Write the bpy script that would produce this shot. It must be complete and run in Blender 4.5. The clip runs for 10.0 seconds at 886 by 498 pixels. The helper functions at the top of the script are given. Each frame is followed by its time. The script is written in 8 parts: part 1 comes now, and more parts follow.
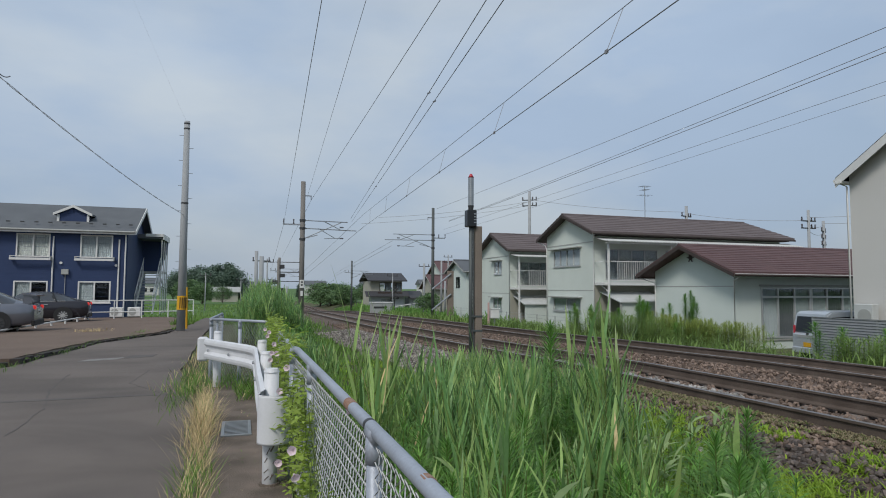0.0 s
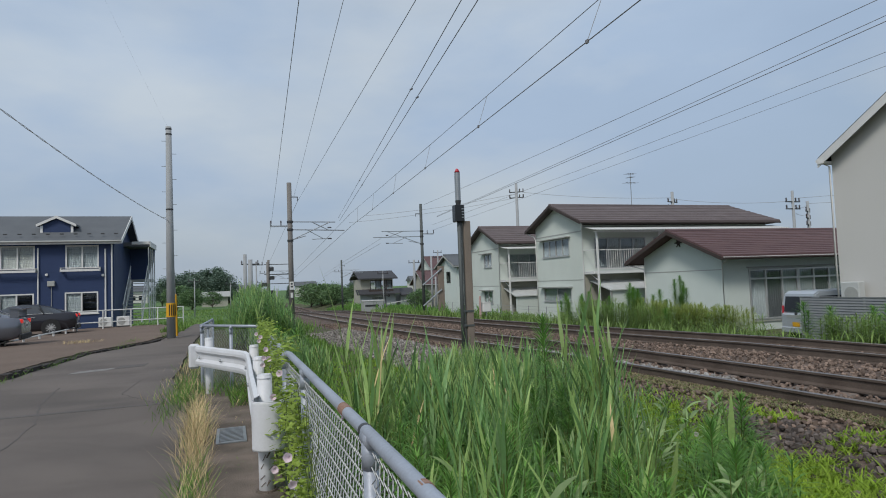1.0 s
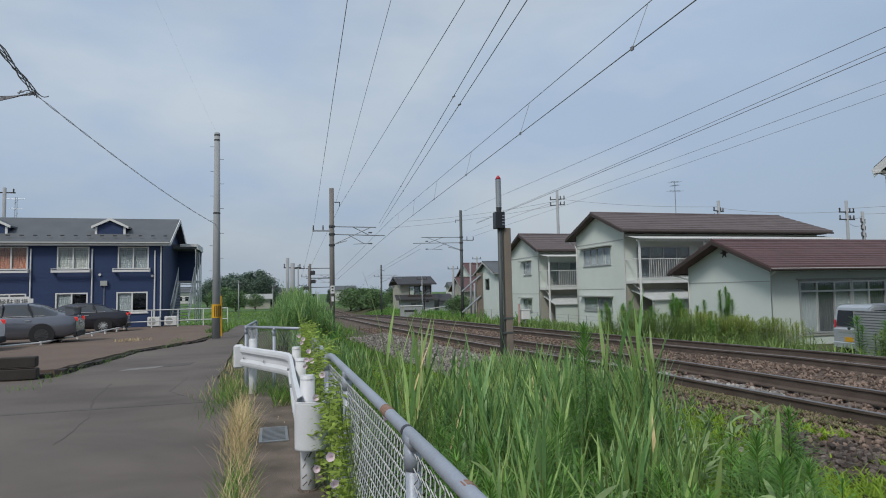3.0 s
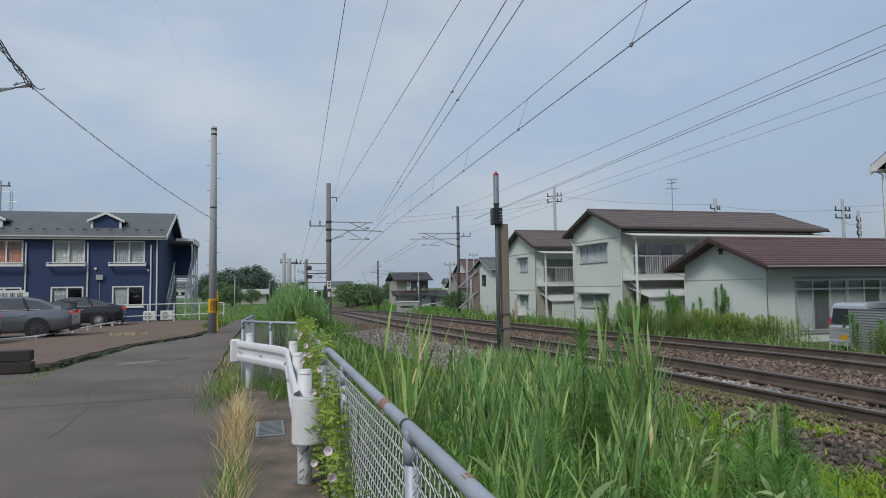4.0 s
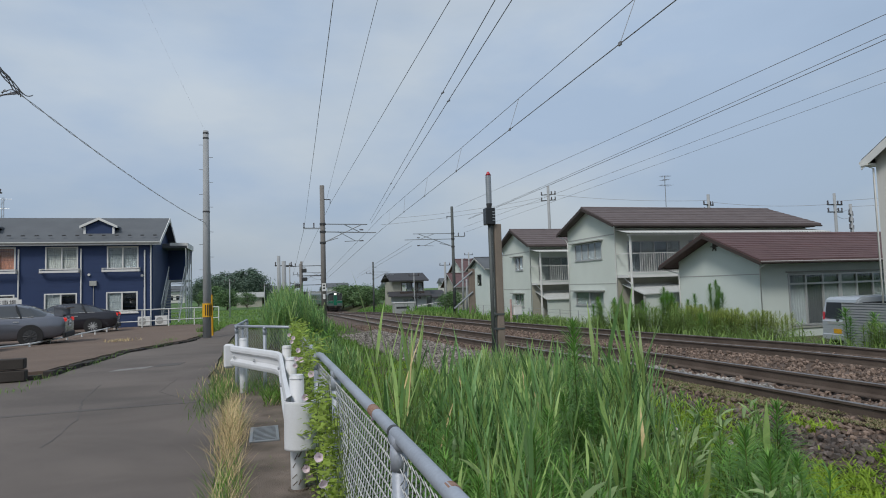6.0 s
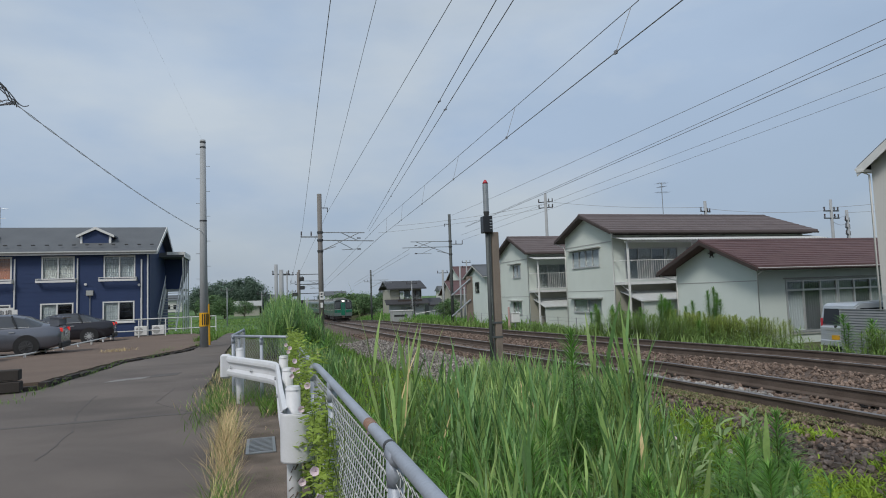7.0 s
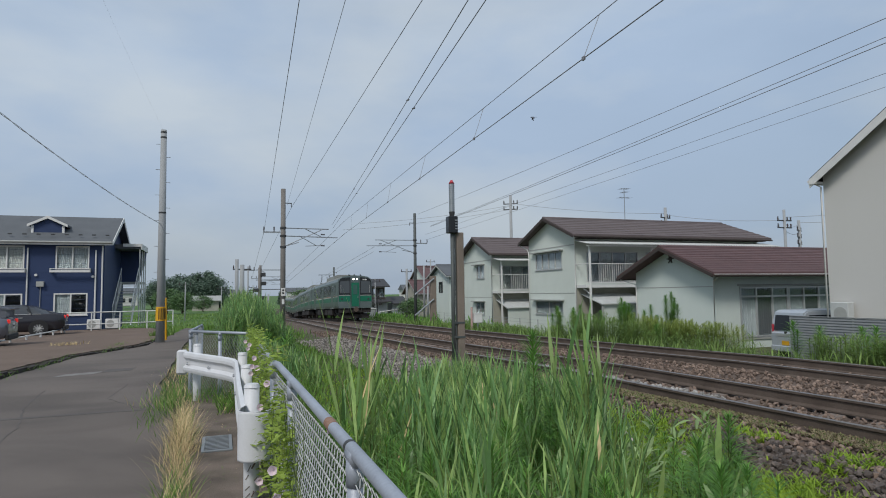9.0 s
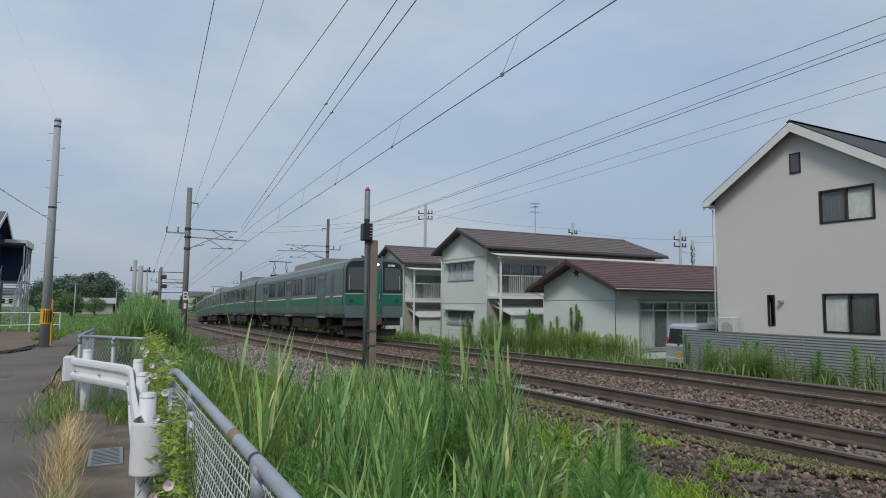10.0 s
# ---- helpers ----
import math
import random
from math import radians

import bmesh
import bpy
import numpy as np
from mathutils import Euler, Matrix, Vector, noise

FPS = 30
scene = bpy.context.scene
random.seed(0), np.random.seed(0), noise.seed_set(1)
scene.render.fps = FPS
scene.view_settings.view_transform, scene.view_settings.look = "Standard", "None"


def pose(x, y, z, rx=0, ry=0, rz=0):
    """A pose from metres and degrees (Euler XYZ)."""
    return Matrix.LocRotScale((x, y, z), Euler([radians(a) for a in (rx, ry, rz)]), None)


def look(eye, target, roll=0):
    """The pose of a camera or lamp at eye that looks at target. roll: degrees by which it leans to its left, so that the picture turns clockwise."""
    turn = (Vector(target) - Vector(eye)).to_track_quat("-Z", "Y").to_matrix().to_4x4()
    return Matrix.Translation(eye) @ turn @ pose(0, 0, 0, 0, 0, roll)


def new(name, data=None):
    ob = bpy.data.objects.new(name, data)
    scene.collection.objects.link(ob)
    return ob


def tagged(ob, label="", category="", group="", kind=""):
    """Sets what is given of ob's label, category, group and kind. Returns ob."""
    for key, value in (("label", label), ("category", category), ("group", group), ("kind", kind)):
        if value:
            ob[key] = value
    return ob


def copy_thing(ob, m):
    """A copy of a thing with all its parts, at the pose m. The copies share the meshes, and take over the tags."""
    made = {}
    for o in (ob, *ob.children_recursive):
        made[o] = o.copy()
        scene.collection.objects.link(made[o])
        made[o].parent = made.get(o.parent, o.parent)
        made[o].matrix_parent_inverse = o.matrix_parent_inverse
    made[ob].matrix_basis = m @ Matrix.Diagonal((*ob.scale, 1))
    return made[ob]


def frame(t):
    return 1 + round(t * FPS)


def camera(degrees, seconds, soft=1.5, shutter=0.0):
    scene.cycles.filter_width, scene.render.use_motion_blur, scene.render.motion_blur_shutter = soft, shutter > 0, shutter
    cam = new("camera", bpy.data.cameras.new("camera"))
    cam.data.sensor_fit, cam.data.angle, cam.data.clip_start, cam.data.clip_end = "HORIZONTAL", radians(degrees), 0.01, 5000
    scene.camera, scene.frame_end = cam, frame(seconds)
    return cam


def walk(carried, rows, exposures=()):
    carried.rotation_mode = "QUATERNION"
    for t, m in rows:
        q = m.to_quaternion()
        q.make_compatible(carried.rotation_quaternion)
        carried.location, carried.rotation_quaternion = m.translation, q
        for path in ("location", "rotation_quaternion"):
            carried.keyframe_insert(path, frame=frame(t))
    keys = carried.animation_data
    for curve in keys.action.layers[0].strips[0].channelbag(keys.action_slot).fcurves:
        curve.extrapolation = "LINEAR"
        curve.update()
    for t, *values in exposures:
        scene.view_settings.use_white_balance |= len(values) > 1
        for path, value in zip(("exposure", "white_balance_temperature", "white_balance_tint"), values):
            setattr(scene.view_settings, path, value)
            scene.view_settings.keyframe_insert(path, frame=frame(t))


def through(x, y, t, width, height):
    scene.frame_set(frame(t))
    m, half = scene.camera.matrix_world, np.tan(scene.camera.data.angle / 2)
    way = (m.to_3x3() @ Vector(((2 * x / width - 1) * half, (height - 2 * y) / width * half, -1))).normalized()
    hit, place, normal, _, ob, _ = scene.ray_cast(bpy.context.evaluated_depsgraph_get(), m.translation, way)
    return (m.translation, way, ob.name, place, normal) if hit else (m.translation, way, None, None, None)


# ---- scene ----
cam = camera(71.1, 10.0, 1.0)
PATH = [
    (0, (0.015, -0.138, 1.552), (0.6363, 1.7592, 1.6794), 0.28),
    (0.5, (0.014, -0.137, 1.554), (0.6036, 1.7687, 1.6936), -0.88),
    (1, (0.025, -0.118, 1.571), (0.6791, 1.7682, 1.6820), -2.18),
    (1.5, (0.015, -0.125, 1.572), (0.5755, 1.7914, 1.6933), -1.22),
    (2, (0.047, -0.126, 1.552), (0.5429, 1.8038, 1.7249), -2.98),
    (2.2, (0.022, -0.137, 1.567), (0.5174, 1.7953, 1.7118), -1.77),
    (3.3, (-0.008, -0.152, 1.568), (0.5286, 1.7704, 1.6930), -1.11),
    (3.5, (-0.012, -0.151, 1.562), (0.4874, 1.7830, 1.6624), -0.42),
    (4, (-0.014, -0.138, 1.559), (0.5301, 1.7827, 1.6815), -0.79),
    (4.5, (-0.019, -0.140, 1.566), (0.4887, 1.7931, 1.6470), -0.25),
    (5, (-0.009, -0.141, 1.572), (0.5268, 1.7840, 1.6643), -0.51),
    (5.5, (0.007, -0.145, 1.577), (0.5683, 1.7718, 1.6784), -1.10),
    (5.7, (0.015, -0.152, 1.574), (0.5815, 1.7627, 1.6925), -1.49),
    (6.8, (0.038, -0.122, 1.599), (0.5819, 1.7982, 1.7250), -2.19),
    (7, (0.038, -0.129, 1.596), (0.6041, 1.7835, 1.7424), -2.01),
    (7.5, (0.030, -0.106, 1.596), (0.6346, 1.7958, 1.7296), -1.11),
    (8, (0.017, -0.110, 1.599), (0.6237, 1.7912, 1.7325), -0.83),
    (8.5, (0.028, -0.113, 1.598), (0.6479, 1.7824, 1.7496), -0.66),
    (9, (0.034, -0.124, 1.600), (0.7089, 1.7530, 1.7412), -0.78),
    (9.5, (0.023, -0.111, 1.605), (0.7375, 1.7509, 1.7597), -0.41),
    (10, (0.024, -0.103, 1.602), (0.9527, 1.6595, 1.7700), 0.51),
]
walk(cam, [(t, look(eye, target, roll)) for t, eye, target, roll in PATH])

# ---- light ----
world = bpy.data.worlds.new("sky_world")
scene.world = world
world.use_nodes = True
wn = world.node_tree.nodes
wl = world.node_tree.links
wn.clear()
w_out = wn.new("ShaderNodeOutputWorld")
w_bg = wn.new("ShaderNodeBackground")
w_sky = wn.new("ShaderNodeTexSky")
w_sky.sky_type = "NISHITA"
w_sky.sun_disc = False
SUN_FROM = Vector((-0.46, -0.50, 0.76)).normalized()
w_sky.sun_elevation = math.asin(SUN_FROM.z)
w_sky.sun_rotation = math.atan2(SUN_FROM.x, SUN_FROM.y)
w_sky.dust_density = 3.0
w_sky.air_density = 1.2
w_co = wn.new("ShaderNodeTexCoord")
w_map = wn.new("ShaderNodeMapping")
w_map.inputs["Scale"].default_value = (1.0, 1.0, 2.6)
w_noise = wn.new("ShaderNodeTexNoise")
w_noise.inputs["Scale"].default_value = 1.7
w_noise.inputs["Detail"].default_value = 6.0
w_noise.inputs["Roughness"].default_value = 0.52
w_ramp = wn.new("ShaderNodeValToRGB")
w_ramp.color_ramp.elements[0].position = 0.38
w_ramp.color_ramp.elements[0].color = (0.74, 0.74, 0.74, 1)
w_ramp.color_ramp.elements[1].position = 0.66
w_ramp.color_ramp.elements[1].color = (0.94, 0.94, 0.94, 1)
w_mix = wn.new("ShaderNodeMixRGB")
wl.new(w_co.outputs["Generated"], w_map.inputs["Vector"])
wl.new(w_map.outputs["Vector"], w_noise.inputs["Vector"])
wl.new(w_noise.outputs["Fac"], w_ramp.inputs["Fac"])
wl.new(w_ramp.outputs["Color"], w_mix.inputs["Fac"])
w_noise2 = wn.new("ShaderNodeTexNoise")
w_noise2.inputs["Scale"].default_value = 2.3
w_noise2.inputs["Detail"].default_value = 7.0
w_noise2.inputs["Roughness"].default_value = 0.5
w_map2 = wn.new("ShaderNodeMapping")
w_map2.inputs["Location"].default_value = (3.1, 1.7, 0.4)
w_map2.inputs["Scale"].default_value = (1.0, 1.0, 2.4)
w_ramp2 = wn.new("ShaderNodeValToRGB")
w_ramp2.color_ramp.elements[0].position = 0.40
w_ramp2.color_ramp.elements[0].color = (0.435, 0.555, 0.730, 1)
w_ramp2.color_ramp.elements[1].position = 0.64
w_ramp2.color_ramp.elements[1].color = (0.590, 0.670, 0.755, 1)
w_gain = wn.new("ShaderNodeVectorMath")
w_gain.operation = "SCALE"
w_gain.inputs["Scale"].default_value = 10.0
wl.new(w_co.outputs["Generated"], w_map2.inputs["Vector"])
wl.new(w_map2.outputs["Vector"], w_noise2.inputs["Vector"])
wl.new(w_noise2.outputs["Fac"], w_ramp2.inputs["Fac"])
wl.new(w_ramp2.outputs["Color"], w_gain.inputs[0])
wl.new(w_gain.outputs["Vector"], w_mix.inputs[2])
wl.new(w_sky.outputs["Color"], w_mix.inputs[1])
# the hazy sky dims a little towards the horizon
w_xyz = wn.new("ShaderNodeSeparateXYZ")
w_low = wn.new("ShaderNodeMapRange")
w_low.inputs["From Min"].default_value = 0.0
w_low.inputs["From Max"].default_value = 0.32
w_low.inputs["To Min"].default_value = 0.83
w_low.inputs["To Max"].default_value = 1.0
w_dim = wn.new("ShaderNodeVectorMath")
w_dim.operation = "SCALE"
wl.new(w_co.outputs["Generated"], w_xyz.inputs["Vector"])
wl.new(w_xyz.outputs["Z"], w_low.inputs["Value"])
wl.new(w_mix.outputs["Color"], w_dim.inputs[0])
wl.new(w_low.outputs["Result"], w_dim.inputs["Scale"])
wl.new(w_dim.outputs["Vector"], w_bg.inputs["Color"])
w_bg.inputs["Strength"].default_value = 0.095
wl.new(w_bg.outputs["Background"], w_out.inputs["Surface"])

sun_data = bpy.data.lights.new("sun", "SUN")
sun_data.energy = 2.0
sun_data.angle = radians(14)
sun_data.color = (1.0, 0.96, 0.9)
sun = new("sun", sun_data)
sun.matrix_world = look((0, 0, 60), Vector((0, 0, 60)) - SUN_FROM)


# ---- materials ----
def material(name, base, rough=0.8, metal=0.0, vary=0.12, scale=3.0, fine=40.0, bump=0.2, second=None, spread=0.5, per_object=0.0, per_island=0.0, spec=0.4, dist=0.01):
    m = bpy.data.materials.new(name)
    m.use_nodes = True
    n, l = m.node_tree.nodes, m.node_tree.links
    b = n["Principled BSDF"]
    b.inputs["Roughness"].default_value = rough
    b.inputs["Metallic"].default_value = metal
    b.inputs["Specular IOR Level"].default_value = spec
    co = n.new("ShaderNodeTexCoord")
    big = n.new("ShaderNodeTexNoise")
    big.inputs["Scale"].default_value = scale
    big.inputs["Detail"].default_value = 5
    small = n.new("ShaderNodeTexNoise")
    small.inputs["Scale"].default_value = fine
    small.inputs["Detail"].default_value = 3
    l.new(co.outputs["Object"], big.inputs["Vector"])
    l.new(co.outputs["Object"], small.inputs["Vector"])
    ramp = n.new("ShaderNodeValToRGB")
    second = second or tuple(c * (1 - 2.2 * vary) for c in base)
    ramp.color_ramp.elements[0].position = 0.5 - spread / 2
    ramp.color_ramp.elements[1].position = 0.5 + spread / 2
    ramp.color_ramp.elements[0].color = (*second, 1)
    ramp.color_ramp.elements[1].color = (*base, 1)
    mix = n.new("ShaderNodeMath")
    mix.operation = "MULTIPLY_ADD"
    mix.inputs[1].default_value = 0.62
    sm = n.new("ShaderNodeMath")
    sm.operation = "MULTIPLY"
    sm.inputs[1].default_value = 0.38
    l.new(small.outputs["Fac"], sm.inputs[0])
    l.new(big.outputs["Fac"], mix.inputs[0])
    l.new(sm.outputs[0], mix.inputs[2])
    l.new(mix.outputs[0], ramp.inputs["Fac"])
    colour = ramp.outputs["Color"]
    if per_object or per_island:
        if per_object:
            src = n.new("ShaderNodeObjectInfo").outputs["Random"]
        else:
            src = n.new("ShaderNodeNewGeometry").outputs["Random Per Island"]
        amount = per_object or per_island
        rng = n.new("ShaderNodeMapRange")
        rng.inputs["To Min"].default_value = 1 - amount
        rng.inputs["To Max"].default_value = 1 + amount
        hsv = n.new("ShaderNodeHueSaturation")
        l.new(src, rng.inputs["Value"])
        l.new(rng.outputs["Result"], hsv.inputs["Value"])
        l.new(colour, hsv.inputs["Color"])
        colour = hsv.outputs["Color"]
    l.new(colour, b.inputs["Base Color"])
    if bump:
        bp = n.new("ShaderNodeBump")
        bp.inputs["Strength"].default_value = bump
        bp.inputs["Distance"].default_value = dist
        l.new(small.outputs["Fac"], bp.inputs["Height"])
        l.new(bp.outputs["Normal"], b.inputs["Normal"])
    return m


def leaf_material(name, base, second, per=0.3, through=0.35, rough=0.55, gloss=0.3):
    m = material(name, base, rough, 0, 0.2, 1.3, 30, 0.0, second=second, per_island=per, spec=0.3, spread=0.35)
    n, l = m.node_tree.nodes, m.node_tree.links
    b = n["Principled BSDF"]
    b.inputs["Specular IOR Level"].default_value = gloss
    tr = n.new("ShaderNodeBsdfTranslucent")
    mx = n.new("ShaderNodeMixShader")
    mx.inputs["Fac"].default_value = through
    l.new(b.inputs["Base Color"].links[0].from_socket, tr.inputs["Color"])
    l.new(b.outputs["BSDF"], mx.inputs[1])
    l.new(tr.outputs["BSDF"], mx.inputs[2])
    l.new(mx.outputs["Shader"], n["Material Output"].inputs["Surface"])
    return m


def glass_material(name, tint=(0.75, 0.8, 0.8), rough=0.03):
    m = bpy.data.materials.new(name)
    m.use_nodes = True
    b = m.node_tree.nodes["Principled BSDF"]
    b.inputs["Base Color"].default_value = (*tint, 1)
    b.inputs["Roughness"].default_value = rough
    b.inputs["Transmission Weight"].default_value = 1.0
    b.inputs["IOR"].default_value = 1.45
    return m


def glow_material(name, colour, strength):
    m = bpy.data.materials.new(name)
    m.use_nodes = True
    b = m.node_tree.nodes["Principled BSDF"]
    b.inputs["Base Color"].default_value = (*colour, 1)
    b.inputs["Emission Color"].default_value = (*colour, 1)
    b.inputs["Emission Strength"].default_value = strength
    return m


M_ASPHALT = material("asphalt", (0.180, 0.151, 0.131), 0.88, 0, 0.12, 0.45, 260, 0.6, second=(0.098, 0.085, 0.077), spread=0.45, dist=0.006)
def stain(m, low):
    """Darkens a surface along long drifting streaks, as oil and tyres leave them."""
    n, l = m.node_tree.nodes, m.node_tree.links
    b = n["Principled BSDF"]
    base = b.inputs["Base Color"].links[0].from_socket
    co, mp, nz, rp, mx = n.new("ShaderNodeTexCoord"), n.new("ShaderNodeMapping"), n.new("ShaderNodeTexNoise"), n.new("ShaderNodeValToRGB"), n.new("ShaderNodeMixRGB")
    mp.inputs["Rotation"].default_value = (0, 0, -0.35)
    mp.inputs["Scale"].default_value = (0.42, 0.70, 1)
    nz.inputs["Scale"].default_value = 1.0
    nz.inputs["Detail"].default_value = 7
    nz.inputs["Distortion"].default_value = 0.9
    rp.color_ramp.elements[0].position, rp.color_ramp.elements[0].color = 0.30, (low, low, low, 1)
    rp.color_ramp.elements[1].position, rp.color_ramp.elements[1].color = 0.53, (1, 1, 1, 1)
    mx.blend_type = "MULTIPLY"
    mx.inputs[0].default_value = 1.0
    l.new(co.outputs["Object"], mp.inputs["Vector"])
    l.new(mp.outputs["Vector"], nz.inputs["Vector"])
    l.new(nz.outputs["Fac"], rp.inputs["Fac"])
    l.new(base, mx.inputs[1])
    l.new(rp.outputs["Color"], mx.inputs[2])
    l.new(mx.outputs["Color"], b.inputs["Base Color"])


stain(M_ASPHALT, 0.76)
M_PATCH = material("asphalt_patch", (0.125, 0.112, 0.105), 0.88, 0, 0.1, 0.7, 260, 0.5, second=(0.076, 0.069, 0.065), spread=0.35, dist=0.006)
M_LOT = material("brown_gravel_asphalt", (0.20, 0.148, 0.115), 0.95, 0, 0.1, 0.5, 60, 0.8, second=(0.12, 0.088, 0.07), spread=0.5, dist=0.02)
M_SLAB = material("mossy_concrete_slab", (0.255, 0.205, 0.172), 0.92, 0, 0.2, 2.6, 90, 0.9, second=(0.080, 0.066, 0.052), spread=0.32, dist=0.02)
M_SOIL = material("earth_with_grass", (0.085, 0.105, 0.038), 0.95, 0, 0.2, 0.6, 12, 0.8, second=(0.070, 0.060, 0.038), spread=0.4, dist=0.05)
M_FIELD = material("rice_field", (0.092, 0.175, 0.042), 0.9, 0, 0.2, 0.12, 5, 0.6, second=(0.062, 0.120, 0.033), spread=0.5, dist=0.1)
M_BALLAST = material("ballast_bed", (0.180, 0.132, 0.106), 0.95, 0, 0.2, 2.5, 26, 1.0, second=(0.07, 0.052, 0.043), spread=0.35, dist=0.05)
M_STONE = material("ballast_stone", (0.245, 0.182, 0.142), 0.9, 0, 0.2, 4, 40, 0.4, second=(0.12, 0.085, 0.07), per_island=0.5)
M_STONE_DARK = material("dark_ballast_stone", (0.150, 0.122, 0.108), 0.9, 0, 0.2, 4, 40, 0.4, second=(0.050, 0.042, 0.038), per_island=0.5)
M_STONE_PALE = material("pale_crushed_stone", (0.315, 0.290, 0.262), 0.9, 0, 0.2, 4, 40, 0.4, second=(0.17, 0.152, 0.138), per_island=0.5)
M_STONE_WHITE = material("whitish_track_stone", (0.37, 0.355, 0.335), 0.9, 0, 0.2, 4, 40, 0.4, second=(0.21, 0.195, 0.18), per_island=0.4)
M_RAIL = material("rusty_rail_steel", (0.165, 0.130, 0.108), 0.75, 0.3, 0.2, 3, 50, 0.3, second=(0.078, 0.058, 0.047))
M_RAIL_TOP = material("polished_rail_head", (0.30, 0.27, 0.25), 0.38, 0.8, 0.1, 3, 60, 0.1)
M_SLEEPER = material("concrete_sleeper", (0.23, 0.19, 0.165), 0.9, 0, 0.2, 3, 40, 0.4, per_object=0.15)
M_CONC_POLE = material("concrete_pole", (0.36, 0.375, 0.385), 0.85, 0, 0.15, 1.5, 50, 0.3, second=(0.255, 0.268, 0.275))
M_POLE_BROWN = material("weathered_catenary_pole", (0.215, 0.205, 0.192), 0.8, 0, 0.2, 1.5, 40, 0.3, second=(0.135, 0.126, 0.118))
M_POLE_STEEL = material("grey_green_steel_pole", (0.115, 0.128, 0.126), 0.6, 0.3, 0.2, 2, 40, 0.2)
M_POST_BROWN = material("brown_weathered_post", (0.260, 0.215, 0.175), 0.85, 0, 0.2, 2, 45, 0.4, second=(0.15, 0.122, 0.10))
M_MESH = material("dull_wire_mesh", (0.48, 0.50, 0.50), 0.5, 0.3, 0.12, 6, 80, 0.0, second=(0.17, 0.18, 0.19))
M_GALV = material("galvanised_steel", (0.46, 0.48, 0.49), 0.42, 0.75, 0.12, 6, 80, 0.1, second=(0.30, 0.32, 0.34))
M_FENCE_RAIL = material("grey_blue_painted_pipe", (0.40, 0.44, 0.50), 0.5, 0.25, 0.12, 4, 70, 0.15, second=(0.27, 0.29, 0.33))
M_RUST = material("rust_patch", (0.22, 0.085, 0.035), 0.9, 0, 0.2, 20, 90, 0.4, second=(0.30, 0.22, 0.18))
M_WHITE_STEEL = material("white_painted_steel", (0.68, 0.69, 0.72), 0.45, 0.0, 0.1, 5, 60, 0.1, second=(0.58, 0.59, 0.60))
M_WIRE = material("dark_cable", (0.25, 0.252, 0.268), 0.6, 0.2, 0.1)
M_WIRE_GREY = material("grey_cable", (0.34, 0.345, 0.36), 0.6, 0.2, 0.1)
M_CABLE_PALE = material("pale_grey_cable", (0.62, 0.63, 0.65), 0.6, 0.1, 0.1)
M_INSULATOR = material("dark_glazed_insulator", (0.07, 0.05, 0.05), 0.25, 0, 0.1)
M_BLACK = material("black_rubber", (0.022, 0.022, 0.023), 0.7, 0, 0.1, 5, 60, 0.1)
M_DARK = material("dark_interior", (0.03, 0.03, 0.032), 0.9, 0, 0.1)
M_DARK_GREY = material("dark_grey_metal", (0.07, 0.072, 0.075), 0.55, 0.3, 0.15)
M_CREAM = material("cream_mortar_wall", (0.645, 0.697, 0.648), 0.9, 0, 0.06, 0.5, 120, 0.25, second=(0.535, 0.578, 0.535), spread=0.6)
M_CREAM_PLAIN = material("pale_green_white_mortar", (0.630, 0.682, 0.642), 0.9, 0, 0.06, 0.6, 120, 0.25, second=(0.53, 0.60, 0.57), spread=0.6)
M_OFFWHITE = material("off_white_siding", (0.60, 0.59, 0.565), 0.85, 0, 0.05, 0.3, 150, 0.2, second=(0.54, 0.53, 0.50), spread=0.7)
M_ROOF_BROWN = material("brown_sheet_roof", (0.150, 0.122, 0.120), 0.8, 0, 0.15, 1.2, 45, 0.5, second=(0.098, 0.078, 0.077))
M_ROOF_RED = material("red_brown_roof_tile", (0.140, 0.082, 0.082), 0.75, 0, 0.15, 1.2, 45, 0.5, second=(0.086, 0.050, 0.051))
M_ROOF_GREY = material("grey_slate_roof", (0.125, 0.135, 0.145), 0.75, 0, 0.12, 1.0, 45, 0.4, second=(0.085, 0.092, 0.10))
M_ROOF_DARK = material("dark_tile_roof", (0.060, 0.060, 0.066), 0.7, 0, 0.15, 1.2, 45, 0.4)
M_TRIM_DARK = material("dark_brown_trim", (0.060, 0.045, 0.040), 0.7, 0, 0.15, 3, 40, 0.2)
M_TRIM_WHITE = material("white_trim", (0.72, 0.72, 0.70), 0.6, 0, 0.08, 3, 60, 0.1)
M_SLAT = material("grey_metal_slat", (0.27, 0.28, 0.285), 0.55, 0.3, 0.12, 3, 60, 0.05)
M_FADED = material("faded_road_paint", (0.27, 0.26, 0.25), 0.9, 0, 0.2, 6, 40, 0.3, second=(0.15, 0.138, 0.13), spread=0.25)
M_AWNING = material("weathered_plastic_awning", (0.56, 0.58, 0.57), 0.6, 0, 0.12, 3, 60, 0.1)
M_TRIM_GREY = material("weathered_grey_trim", (0.40, 0.41, 0.39), 0.7, 0, 0.12, 3, 60, 0.1)
M_BLUE = material("navy_blue_siding", (0.027, 0.050, 0.128), 0.62, 0, 0.1, 0.6, 60, 0.1, second=(0.020, 0.038, 0.098))
M_CURTAIN = material("pale_curtain", (0.72, 0.73, 0.72), 0.95, 0, 0.15, 6, 30, 0.2, second=(0.42, 0.42, 0.40))
